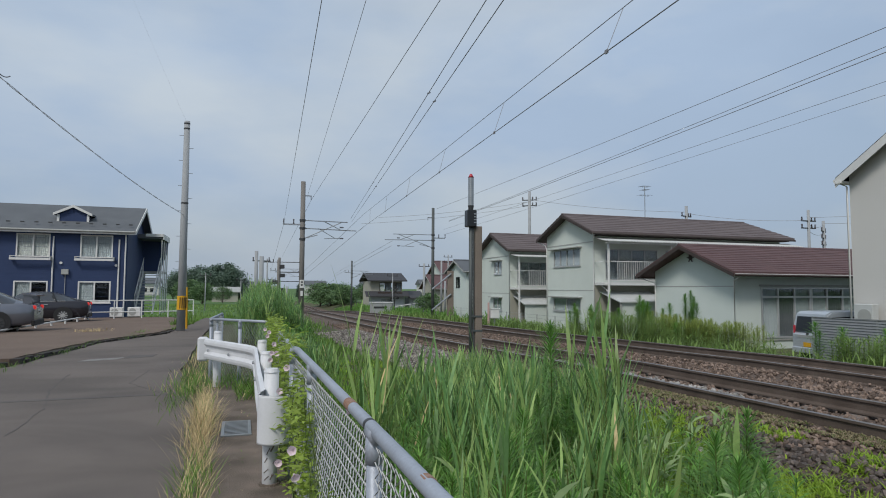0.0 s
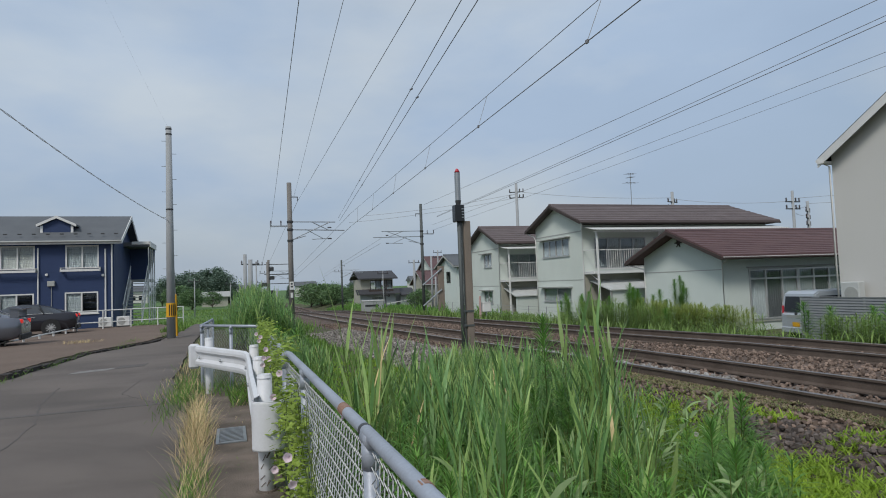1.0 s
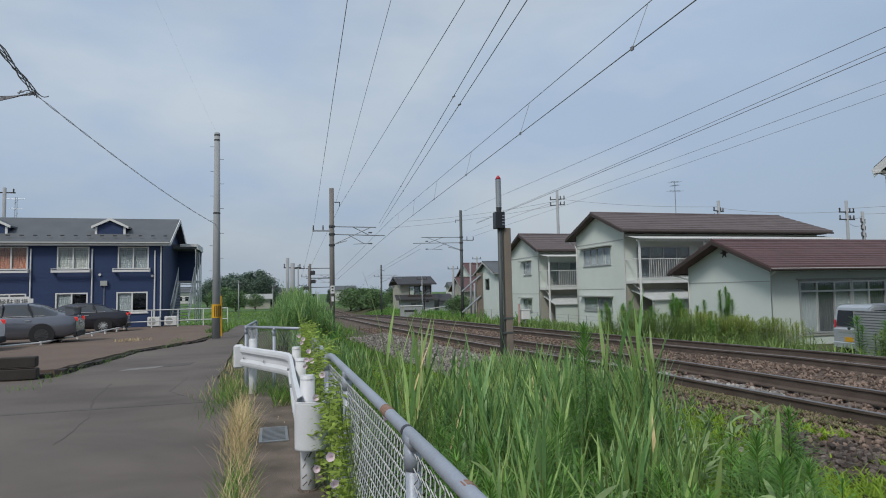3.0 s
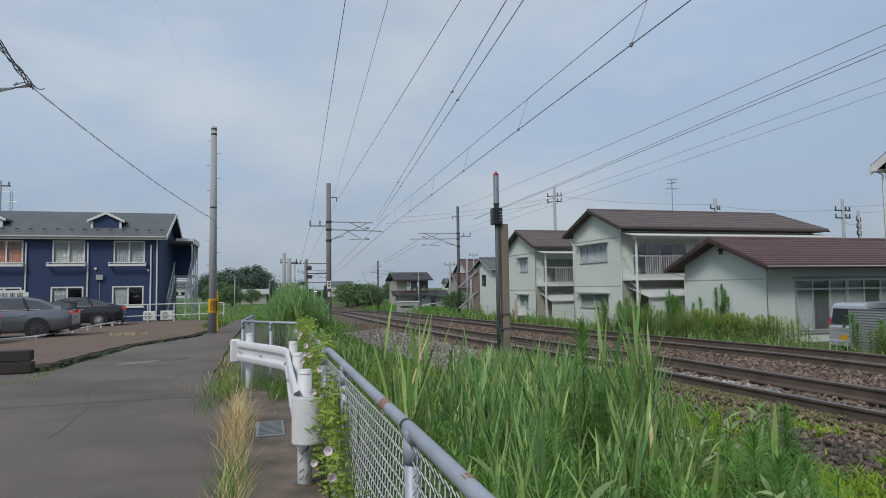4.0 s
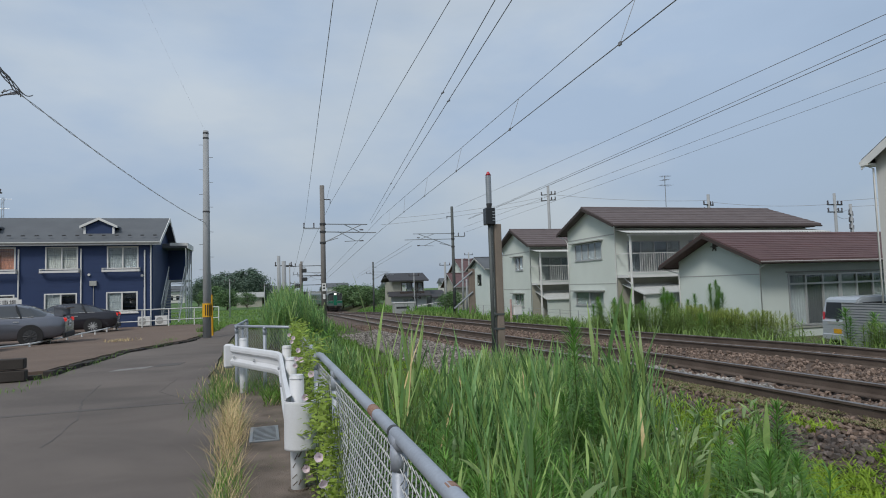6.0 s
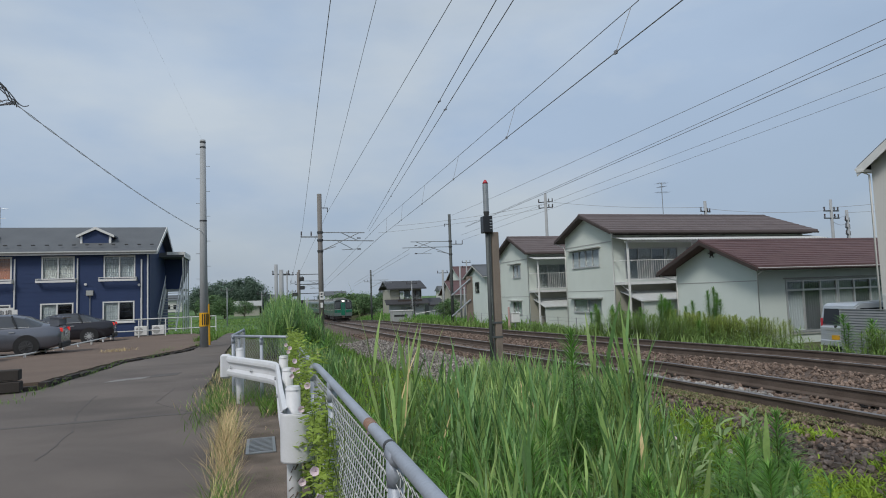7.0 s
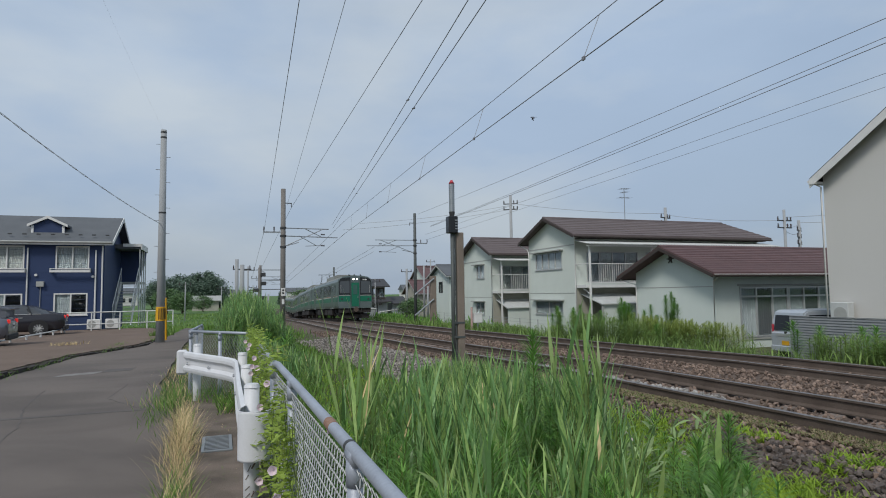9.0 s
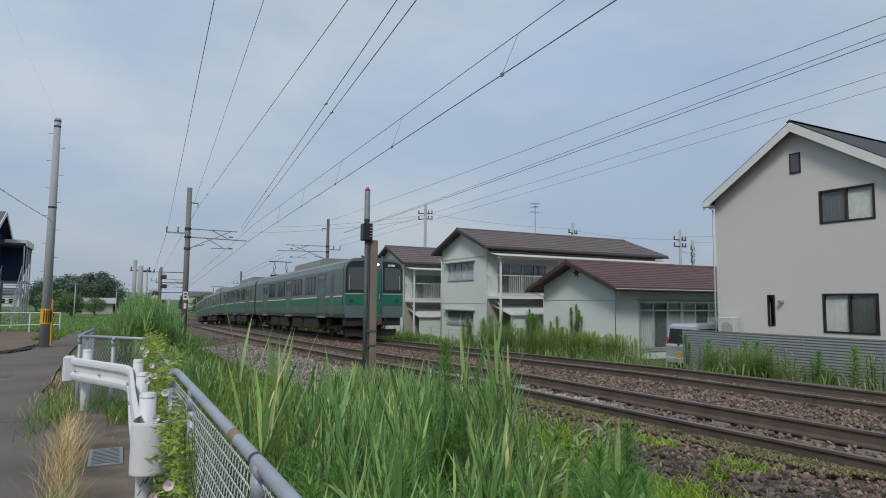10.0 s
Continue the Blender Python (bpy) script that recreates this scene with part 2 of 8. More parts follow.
M_CURTAIN_ORANGE = material("orange_curtain", (0.62, 0.27, 0.18), 0.95, 0, 0.15, 6, 30, 0.2)
M_CURTAIN_GREY = material("grey_blind", (0.46, 0.50, 0.53), 0.9, 0, 0.12, 6, 30, 0.2)
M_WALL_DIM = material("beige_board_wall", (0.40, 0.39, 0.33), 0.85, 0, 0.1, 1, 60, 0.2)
M_SCREEN = material("dark_screen", (0.10, 0.11, 0.125), 0.8, 0, 0.08, 4, 60, 0.1)
M_PINK = material("faded_marker", (0.52, 0.36, 0.33), 0.7)
M_GLASS = glass_material("window_glass")
M_ALU = material("aluminium_frame", (0.52, 0.53, 0.53), 0.45, 0.5, 0.08, 8, 80, 0.05)
M_BRONZE = material("black_bronze_frame", (0.030, 0.030, 0.032), 0.5, 0.3, 0.08)
M_KERB = material("broken_asphalt_edge", (0.060, 0.052, 0.048), 0.95, 0, 0.2, 3, 30, 0.9, second=(0.03, 0.026, 0.024), dist=0.03)
M_LOG = material("dark_timber_sleeper", (0.050, 0.043, 0.038), 0.9, 0, 0.2, 3, 40, 0.6)
M_YELLOW = material("yellow_plastic", (0.72, 0.38, 0.02), 0.5, 0, 0.1)
M_TRAIN = material("stainless_train_side", (0.245, 0.290, 0.275), 0.36, 0.85, 0.08, 0.8, 60, 0.03, second=(0.160, 0.198, 0.185), spread=0.4)
M_TRAIN_GREEN = material("train_green_paint", (0.010, 0.155, 0.088), 0.35, 0, 0.08, 2, 60, 0.02)
M_TRAIN_RED = material("train_red_stripe", (0.40, 0.15, 0.12), 0.4, 0, 0.08)
M_TRAIN_WHITE = material("train_white_stripe", (0.72, 0.72, 0.70), 0.4, 0, 0.08)
M_TRAIN_ROOF = material("train_grey_roof", (0.24, 0.25, 0.24), 0.7, 0, 0.12)
M_TRAIN_BLACK = material("train_black_mask", (0.022, 0.024, 0.026), 0.22, 0, 0.08)
M_TRAIN_UNDER = material("train_underframe", (0.038, 0.034, 0.032), 0.8, 0.1, 0.2)
M_PANE_DARK = material("dark_tinted_window", (0.016, 0.019, 0.022), 0.12, 0, 0.05, spec=0.35)
M_WINDSCREEN = material("cab_windscreen_glass", (0.055, 0.062, 0.064), 0.07, 0, 0.05, spec=0.9)
M_DOOR_PANE = material("green_tinted_pane", (0.035, 0.11, 0.085), 0.08, 0, 0.05, spec=0.6)
M_LAMP = glow_material("headlight_glow", (1.0, 0.95, 0.82), 9.0)
M_TAIL_RED = glow_material("tail_lamp_glow", (0.8, 0.03, 0.02), 0.35)
M_RED_CAP = material("red_lamp_cap", (0.55, 0.05, 0.07), 0.35, 0, 0.1)


# ---- mesh tools ----
def thing(name, m, label, category, group="", kind=""):
    ob = new(name)
    ob.empty_display_size = 0.2
    ob.matrix_world = m
    return tagged(ob, label, category, group, kind)


def finish(name, bm, mats, smooth=False):
    me = bpy.data.meshes.new(name)
    bmesh.ops.recalc_face_normals(bm, faces=bm.faces)
    bm.to_mesh(me)
    bm.free()
    for m in mats if isinstance(mats, (list, tuple)) else [mats]:
        me.materials.append(m)
    if smooth:
        me.polygons.foreach_set("use_smooth", [True] * len(me.polygons))
    return me


def part(name, bm, mat, parent, label="", smooth=False):
    ob = new(name, finish(name, bm, mat, smooth))
    ob.parent = parent
    return tagged(ob, label)


def single(name, bm, mat, label, category, m=None, group="", kind="", smooth=False):
    ob = new(name, finish(name, bm, mat, smooth))
    if m is not None:
        ob.matrix_world = m
    return tagged(ob, label, category, group, kind)


def box(bm, x0, y0, z0, x1, y1, z1, mi=0, bevel=0.0):
    vs = [bm.verts.new(p) for p in ((x0, y0, z0), (x1, y0, z0), (x1, y1, z0), (x0, y1, z0), (x0, y0, z1), (x1, y0, z1), (x1, y1, z1), (x0, y1, z1))]
    fs = [bm.faces.new([vs[i] for i in q]) for q in ((3, 2, 1, 0), (4, 5, 6, 7), (0, 1, 5, 4), (1, 2, 6, 5), (2, 3, 7, 6), (3, 0, 4, 7))]
    for f in fs:
        f.material_index = mi
    if bevel:
        es = list({e for f in fs for e in f.edges})
        r = bmesh.ops.bevel(bm, geom=es, offset=bevel, segments=1, affect="EDGES")
        for f in r["faces"]:
            f.material_index = mi
    return bm


def prism(bm, outline, axis, a, b, mi=0):
    """A flat outline of (p, q) pairs drawn out along an axis from a to b."""
    def at(p, q, d):
        return {"x": (d, p, q), "y": (p, d, q), "z": (p, q, d)}[axis]
    lo = [bm.verts.new(at(p, q, a)) for p, q in outline]
    hi = [bm.verts.new(at(p, q, b)) for p, q in outline]
    n = len(outline)
    fs = [bm.faces.new(lo), bm.faces.new(hi[::-1])]
    for i in range(n):
        fs.append(bm.faces.new((lo[i], hi[i], hi[(i + 1) % n], lo[(i + 1) % n])))
    for f in fs:
        f.material_index = mi
    return bm


def rod(bm, p, q, r0, r1=None, n=10, mi=0):
    p, q = Vector(p), Vector(q)
    r1 = r0 if r1 is None else r1
    d = (q - p).normalized()
    u = d.orthogonal().normalized()
    v = d.cross(u)
    rings = []
    for c, r in ((p, r0), (q, r1)):
        rings.append([bm.verts.new(c + r * (math.cos(2 * math.pi * i / n) * u + math.sin(2 * math.pi * i / n) * v)) for i in range(n)])
    fs = [bm.faces.new(rings[0][::-1]), bm.faces.new(rings[1])]
    for i in range(n):
        fs.append(bm.faces.new((rings[0][i], rings[0][(i + 1) % n], rings[1][(i + 1) % n], rings[1][i])))
    for f in fs:
        f.material_index = mi
    return bm


def tube(bm, pts, r, n=6, mi=0):
    """A bent pipe through points."""
    pts = [Vector(p) for p in pts]
    rings = []
    for i, p in enumerate(pts):
        d = (pts[min(i + 1, len(pts) - 1)] - pts[max(i - 1, 0)]).normalized()
        side = d.cross(Vector((0, 0, 1)))
        u = side.normalized() if side.length > 0.05 else d.orthogonal().normalized()
        v = u.cross(d)
        rings.append([bm.verts.new(p + r * (math.cos(2 * math.pi * k / n) * u + math.sin(2 * math.pi * k / n) * v)) for k in range(n)])
    for a, b in zip(rings, rings[1:]):
        for k in range(n):
            f = bm.faces.new((a[k], a[(k + 1) % n], b[(k + 1) % n], b[k]))
            f.material_index = mi
            f.smooth = True
    bm.faces.new(rings[0][::-1]).material_index = mi
    bm.faces.new(rings[-1]).material_index = mi
    return bm


def B():
    return bmesh.new()


# ---- the lie of the land ----
def far_centre(y):
    return 10.25 + (0.0013 if y < 28 else 0.00045) * (y - 28) ** 2 if y < 100 else 12.58 + 0.0648 * (y - 100) - 0.0009 * (y - 100) ** 2


def near_centre(y):
    return far_centre(y) - 3.85


def fall(y):
    return -0.0165 * min(max(0.0, y - 10), 95) - 0.00028 * min(max(0.0, y - 46), 62) ** 2


def rail_z(y):
    return 0.12 + fall(y)


def smooth(a, b, v):
    t = min(max((v - a) / (b - a), 0), 1)
    return t * t * (3 - 2 * t)


def lot_z(x, y):
    return 0.13 + 0.010 * (x + 3) - 0.010 * (y - 16)


def ground_z(x, y):
    s = x - near_centre(y) + 6.9
    bed = rail_z(y) - 0.185
    left = -0.9 * smooth(26, 60, y) - 0.35 * smooth(60, 130, y)
    left -= 0.45 * (1 - smooth(-3.4, -2.4, x)) * smooth(13.0, 15.0, y) * (1 - smooth(37, 42, y))
    bank = left + (min(bed, left) - 0.15 - left) * smooth(0.7, 2.4, s)
    z = bank + (bed - bank) * smooth(4.2, 5.5, s)
    right = -1.08 - 0.005 * min(max(0.0, y - 10), 95)
    z += (right - z) * smooth(12.9, 18.5, s)
    if y < -130 or y > 400:
        z += (-1.6 - z) * smooth(130, 180, max(-y, y - 270))
    return z


# ---- ground ----
def axis_steps(*spans):
    out = []
    for a, b, n in spans:
        out += [a + (b - a) * i / n for i in range(n)]
    return out + [spans[-1][1]]


def build_ground():
    xs = axis_steps((-1500, -150, 9), (-150, -30, 8), (-30, -6, 8), (-6, 20, 52), (20, 60, 14), (60, 300, 8), (300, 1600, 8))
    ys = axis_steps((-1500, -100, 8), (-100, -10, 10), (-10, 40, 66), (40, 140, 40), (140, 400, 40), (400, 2500, 10))
    verts = [(x, y, ground_z(x, y) + 0.025 * noise.noise(Vector((x * 0.6, y * 0.6, 0)))) for y in ys for x in xs]
    w = len(xs)
    faces, idx = [], []
    for j in range(len(ys) - 1):
        for i in range(w - 1):
            faces.append((j * w + i, j * w + i + 1, (j + 1) * w + i + 1, (j + 1) * w + i))
            x, y = (xs[i] + xs[i + 1]) / 2, (ys[j] + ys[j + 1]) / 2
            s = x - near_centre(y) + 6.9
            if -300 < y < 380 and 5.0 < s < 13.3:
                idx.append(1)
            elif x < 3 and y > 34 or y > 140 and not 4.0 < s < 15 or abs(x) > 60:
                idx.append(2)
            else:
                idx.append(0)
    me = bpy.data.meshes.new("ground")
    me.from_pydata(verts, [], faces)
    for m in (M_SOIL, M_BALLAST, M_FIELD):
        me.materials.append(m)
    me.polygons.foreach_set("material_index", idx)
    me.polygons.foreach_set("use_smooth", [True] * len(faces))
    return tagged(new("ground", me), "earth, weedy banks, ballast bed and green fields", "ground", kind="structure")


build_ground()


def sheet(name, outline, z, mat, label, category, thick=0.04, rough_edge=0.0, cuts=0):
    """A thin slab of a given outline lying on the ground."""
    pts = []
    n = len(outline)
    for i in range(n):
        a, b = Vector(outline[i]), Vector(outline[(i + 1) % n])
        steps = max(1, int((b - a).length / cuts)) if cuts else 1
        for k in range(steps):
            p = a.lerp(b, k / steps)
            if rough_edge:
                p += Vector((random.uniform(-1, 1), random.uniform(-1, 1))) * rough_edge
            pts.append((p.x, p.y))
    bm = prism(B(), pts, "z", z - thick, z)
    return single(name, bm, mat, label, category, kind="structure")


# the lane runs forward beside the fence and narrows towards the fields
sheet("road", [(-14, -12), (-0.20, -12), (-0.20, 5), (-0.24, 7.6), (-0.50, 8.3), (-0.62, 9.6), (-0.95, 12), (-1.05, 20), (-0.95, 33), (-1.6, 33), (-1.9, 26), (-2.2, 22), (-3.6, 18.6), (-4.1, 13.6), (-14, 11.0)],
      0.035, M_ASPHALT, "worn grey asphalt lane with dark patches", "road", 0.3, 0.03, 0.4)
sheet("pavement", [(-0.24, -6), (0.40, -6), (0.42, 10.4), (0.15, 10.9), (-0.35, 10.2), (-0.25, 6)], 0.045, M_SLAB, "mossy brown concrete strip along the fence", "pavement", 0.3, 0.012, 0.5)
lot = sheet("parking_lot", [(-30, 11.7), (-14, 12.2), (-4.25, 14.2), (-3.75, 18.9), (-2.5, 22.3), (-2.05, 26.3), (-2.5, 33), (-3.6, 37.6), (-5.9, 38.3), (-30, 38.3)], 0.0, M_LOT, "brown worn gravelly parking lot with a crumbling edge", "parking lot", 0.35, 0.06, 0.35)
for v in lot.data.vertices:
    v.co.z += lot_z(v.co.x, v.co.y)
sheet("faded_marking", [(-3.05, 14.2), (-2.35, 14.5), (-2.3, 14.85), (-2.95, 14.6)], 0.0392, M_FADED, "faded worn road marking on the lane", "road marking", 0.02, 0.03, 0.15)
sheet("utility_cover_patch", [(-2.3, 14.6), (-1.75, 14.8), (-1.7, 15.3), (-2.25, 15.2)], 0.0394, M_PATCH, "small square asphalt repair on the lane", "asphalt patch", 0.02, 0.02, 0.2)
sheet("asphalt_seam", [(-9, 9.25), (-0.6, 9.5), (-0.6, 9.62), (-9, 9.37)], 0.0390, M_PATCH, "dark seam across the lane", "asphalt seam", 0.02, 0.02, 0.25)
def crack(pts, wide):
    """A thin dark crack that wanders along the lane."""
    rr = random.Random(41)
    line = []
    for a, b in zip(pts, pts[1:]):
        a, b = Vector(a), Vector(b)
        line += [a.lerp(b, k / 12) + Vector((rr.gauss(0, 0.009), rr.gauss(0, 0.009))) for k in range(12)]
    bm = B()
    rings = []
    for i, q in enumerate(line):
        w = wide * rr.uniform(0.5, 1.3)
        d = (line[min(i + 1, len(line) - 1)] - line[max(i - 1, 0)]).normalized()
        e = Vector((d.y, -d.x)) * w
        rings.append([bm.verts.new((q.x + e.x * u, q.y + e.y * u, v)) for u, v in ((-1, 0.030), (1, 0.030), (1, 0.0375), (-1, 0.0375))])
    for a, b in zip(rings, rings[1:]):
        for k in range(4):
            bm.faces.new((a[k], a[(k + 1) % 4], b[(k + 1) % 4], b[k]))
    bm.faces.new(rings[0])
    bm.faces.new(rings[-1][::-1])
    single("asphalt_crack", bm, M_PATCH, "thin dark crack across the worn lane", "asphalt crack", kind="structure")


crack([(-2.75, 12.2), (-2.6, 10.4), (-2.25, 8.8), (-2.2, 7.2)], 0.010)
crack([(-0.9, 9.5), (-1.6, 10.8), (-1.5, 12.6)], 0.007)
# crumbled black edge of the lot along the lane
bm = B()
edge = [(-14, 12.0), (-9, 13.0), (-4.2, 14.05), (-3.66, 18.8), (-2.42, 22.2), (-1.98, 26.3)]
for a, b in zip(edge, edge[1:]):
    a, b = Vector(a), Vector(b)
    steps = int((b - a).length / 0.28)
    for k in range(steps):
        p = a.lerp(b, k / steps)
        h = random.uniform(0.06, 0.115)
        d = (b - a).normalized()
        e = p + d * random.uniform(0.26, 0.36)
        nrm = Vector((d.y, -d.x)) * random.uniform(0.10, 0.2)
        o = [(p.x, p.y), (p.x + nrm.x, p.y + nrm.y), (e.x + nrm.x * 0.9, e.y + nrm.y * 0.9), (e.x, e.y)]
        prism(bm, o, "z", 0.0, lot_z(p.x, p.y) - 0.11 + h)
single("kerb", bm, M_KERB, "crumbling black asphalt edge of the parking lot", "kerb", kind="structure")


def drain_grate():
    g = thing("drain_grate", pose(0.02, 6.95, 0.047), "galvanised steel drain grate set in the concrete strip", "drain grate")
    bm = B()
    for y in (-0.36, 0.33):
        box(bm, -0.15, y, 0, 0.15, y + 0.03, 0.012)
    for x in (-0.15, 0.12):
        box(bm, x, -0.33, 0, x + 0.03, 0.33, 0.012)
    part("frame", bm, M_GALV, g)
    for i in range(11):
        part("bar", box(B(), -0.12, -0.31 + i * 0.06, 0, 0.12, -0.30 + i * 0.06 + 0.012, 0.010), M_GALV, g)
    # no hollow below: a flat plate carries the pit's shade as dark colour
    part("pit_shade", box(B(), -0.12, -0.33, -0.002, 0.12, 0.33, 0.001), M_DARK_GREY, g)


drain_grate()


# ---- railway ----
def along(y0, y1, step):
    out, y = [], y0
    while y <= y1 + 1e-6:
        out.append(y)
        y += step
    return out


def sweep(bm, profile, centre, ys, lift=0.0, side=0.0, mats=None):
    rings = []
    for y in ys:
        rings.append([bm.verts.new((centre(y) + side + px, y, rail_z(y) + lift + pz)) for px, pz in profile])
    n = len(profile)
    for a, b in zip(rings, rings[1:]):
        for k in range(n):
            f = bm.faces.new((a[k], a[(k + 1) % n], b[(k + 1) % n], b[k]))
            f.material_index = mats[k] if mats else 0
    bm.faces.new(rings[0])
    bm.faces.new(rings[-1][::-1])


RAIL = [(-0.0725, -0.185), (0.0725, -0.185), (0.0725, -0.165), (0.010, -0.142), (0.009, -0.040), (0.0325, -0.032), (0.0325, -0.004), (0.026, 0.0), (-0.026, 0.0), (-0.0325, -0.004), (-0.0325, -0.032), (-0.009, -0.040), (-0.010, -0.142), (-0.0725, -0.165)]
RAIL_MATS = [0] * 14
RAIL_MATS[6] = RAIL_MATS[7] = RAIL_MATS[8] = 1
RAIL_YS = along(-40, 150, 2.5) + along(155, 380, 7.5)


def sleeper_mesh():
    bm = prism(B(), [(-0.14, -0.16), (0.14, -0.16), (0.10, 0.0), (-0.10, 0.0)], "x", -1.0, 1.0)
    return finish("sleeper", bm, M_SLEEPER)


SLEEPER = sleeper_mesh()


def track(name, centre, cant, label):
    t = thing(name, pose(0, 0, 0), label, "railway track", "pair of tracks", "structure")
    for side, lift in ((-0.5665, 0.0), (0.5665, cant)):
        bm = B()
        sweep(bm, RAIL, centre, RAIL_YS, lift, side, RAIL_MATS)
        part("rail", bm, [M_RAIL, M_RAIL_TOP], t)
    y = -6.0
    while y < 62:
        ob = new("sleeper", SLEEPER)
        ob.parent = t
        slope = math.degrees(math.atan2(centre(y + 1) - centre(y - 1), 2))
        ob.matrix_local = pose(centre(y), y, rail_z(y) - (0.195 if y < 13 else 0.178) + cant / 2, 0, -math.degrees(math.atan2(cant, 1.13)), -slope)
        y += 0.62
    return t


track("railway_track", near_centre, 0.05, "rusty steel rails on concrete sleepers bedded in brown ballast")
track("railway_track", far_centre, 0.03, "rusty steel rails on concrete sleepers bedded in brown ballast")


def stones(name, count, where, mat, label, size):
    bmt = bmesh.new()
    bmesh.ops.create_icosphere(bmt, subdivisions=1, radius=1.0)
    base = [v.co.copy() for v in bmt.verts]
    tris = [[v.index for v in f.verts] for f in bmt.faces]
    bmt.free()
    bmt = bmesh.new()
    bmesh.ops.create_cube(bmt, size=1.5)
    cubev = [v.co.copy() for v in bmt.verts]
    cubef = [[v.index for v in f.verts] for f in bmt.faces]
    bmt.free()
    rng = random.Random(len(name) * 17 + count)
    verts, faces = [], []
    made = 0
    while made < count:
        p = where(rng)
        if p is None:
            continue
        made += 1
        x, y, z, k = p
        src, fs = (cubev, cubef) if y > 9 or rng.random() < 0.12 else (base, tris)
        r = rng.uniform(*size) * k
        m = Euler((rng.uniform(0, 6.3), rng.uniform(0, 6.3), rng.uniform(0, 6.3))).to_matrix()
        sx, sy, sz = rng.uniform(0.7, 1.25), rng.uniform(0.6, 1.1), rng.uniform(0.5, 0.9)
        o = len(verts)
        for v in src:
            w = m @ Vector((v.x * sx, v.y * sy, v.z * sz)) * r * rng.uniform(0.78, 1.15)
            verts.append((x + w.x, y + w.y, z + w.z))
        faces += [[i + o for i in f] for f in fs]
    me = bpy.data.meshes.new(name)
    me.from_pydata(verts, [], faces)
    me.materials.append(mat)
    return tagged(new(name, me), label, "ballast", kind="stuff")


def on_bed(rng):
    y = 1.0 + 34 * rng.random() ** 1.7
    x = near_centre(y) + rng.uniform(-1.7, 5.6)
    for c in (near_centre(y), far_centre(y)):
        for s in (-0.5665, 0.5665):
            if abs(x - c - s) < 0.075:
                return None
    return x, y, ground_z(x, y) + rng.uniform(0.0, 0.05), 1.0


def on_shoulder(rng):
    y = 1.5 + 26 * rng.random() ** 1.5
    x = near_centre(y) - 1.45 - abs(rng.gauss(0, 0.55))
    return x, y, ground_z(x, y) + rng.uniform(-0.01, 0.05), 1.0


def pale_heap(rng):
    y = 12.0 + 16 * rng.random() ** 1.2
    x = near_centre(y) - 1.45 - 1.75 * rng.random() ** 1.3
    return x, y, ground_z(x, y) + rng.uniform(0.02, 0.09), 0.9


stones("track_ballast", 27000, on_bed, M_STONE, "brown rust-stained ballast stones between the rails", (0.020, 0.042))
stones("shoulder_ballast", 5200, on_shoulder, M_STONE_DARK, "dark grey ballast stones on the track shoulder", (0.024, 0.050))
def pale_between(rng):
    y = rng.uniform(7.2, 12.6)
    x = near_centre(y) + rng.uniform(-0.47, 0.1)
    return x, y, ground_z(x, y) + rng.uniform(0.03, 0.08), 0.85


stones("pale_track_stone", 800, pale_between, M_STONE_WHITE, "pale stones lying between the near rails", (0.03, 0.055))
stones("crushed_stone", 6500, pale_heap, M_STONE_PALE, "pale grey crushed stone beside the track", (0.025, 0.05))


# ---- poles and overhead line ----
def concrete_pole(m, h, r0, r1, label, mat=None, bands=True, group=""):
    p = thing("utility_pole", m, label, "utility pole", group)
    part("shaft", rod(B(), (0, 0, -0.4), (0, 0, h), r0, r1, 16), mat or M_CONC_POLE, p, smooth=True)
    if bands:
        for z in (h * 0.96, h * 0.985, h * 0.60):
            r = r0 + (r1 - r0) * z / h + 0.008
            part("band", rod(B(), (0, 0, z), (0, 0, z + 0.05), r, r, 16), M_DARK_GREY, p)
        k = 0
        z = 2.4
        while z < h - 0.5:
            s = 1 if k % 2 else -1
            part("step_bolt", rod(B(), (s * r1 * 0.8, 0, z), (s * (r0 + 0.09), 0, z), 0.009, 0.009, 6), M_GALV, p)
            z += 0.45
            k += 1
    return p


lp = concrete_pole(pose(-1.90, 23.45, 0.05), 7.42, 0.15, 0.095, "tall grey concrete utility pole beside the lane")
bm = rod(B(), (0, 0, 0.72), (0, 0, 1.20), 0.158, 0.154, 16)
part("warning_sleeve", bm, M_YELLOW, lp, "yellow warning sleeve with black stripes")
for i in range(5):
    a = -1.9 + i * 0.42
    bm = B()
    pts = [(0.161 * math.cos(a + d), 0.161 * math.sin(a + d)) for d in (0, 0.16)]
    box(bm, min(p[0] for p in pts), min(p[1] for p in pts), 0.77, max(p[0] for p in pts) + 0.004, max(p[1] for p in pts) + 0.004, 1.15)
    part("stripe", bm, M_BLACK, lp)
gp = thing("pole_guy_guard", pose(-1.80, 24.6, 0.0), "yellow plastic guard round the pole's guy wire", "guy wire guard")
part("guard", rod(B(), (0, 0, 0), (-0.02, -0.1, 1.55), 0.036, 0.036, 10), M_YELLOW, gp)
part("guy_wire", rod(B(), (-0.02, -0.1, 1.55), (-0.12, -1.05, 6.0), 0.008, 0.008, 5), M_WIRE_GREY, gp)


def insulator(bm, p, q, n=4, r=0.055):
    p, q = Vector(p), Vector(q)
    rod(bm, p, q, r * 0.35, r * 0.35, 8)
    for i in range(n):
        a = p.lerp(q, (i + 0.2) / n)
        rod(bm, a, p.lerp(q, (i + 0.7) / n), r, r * 0.45, 10)


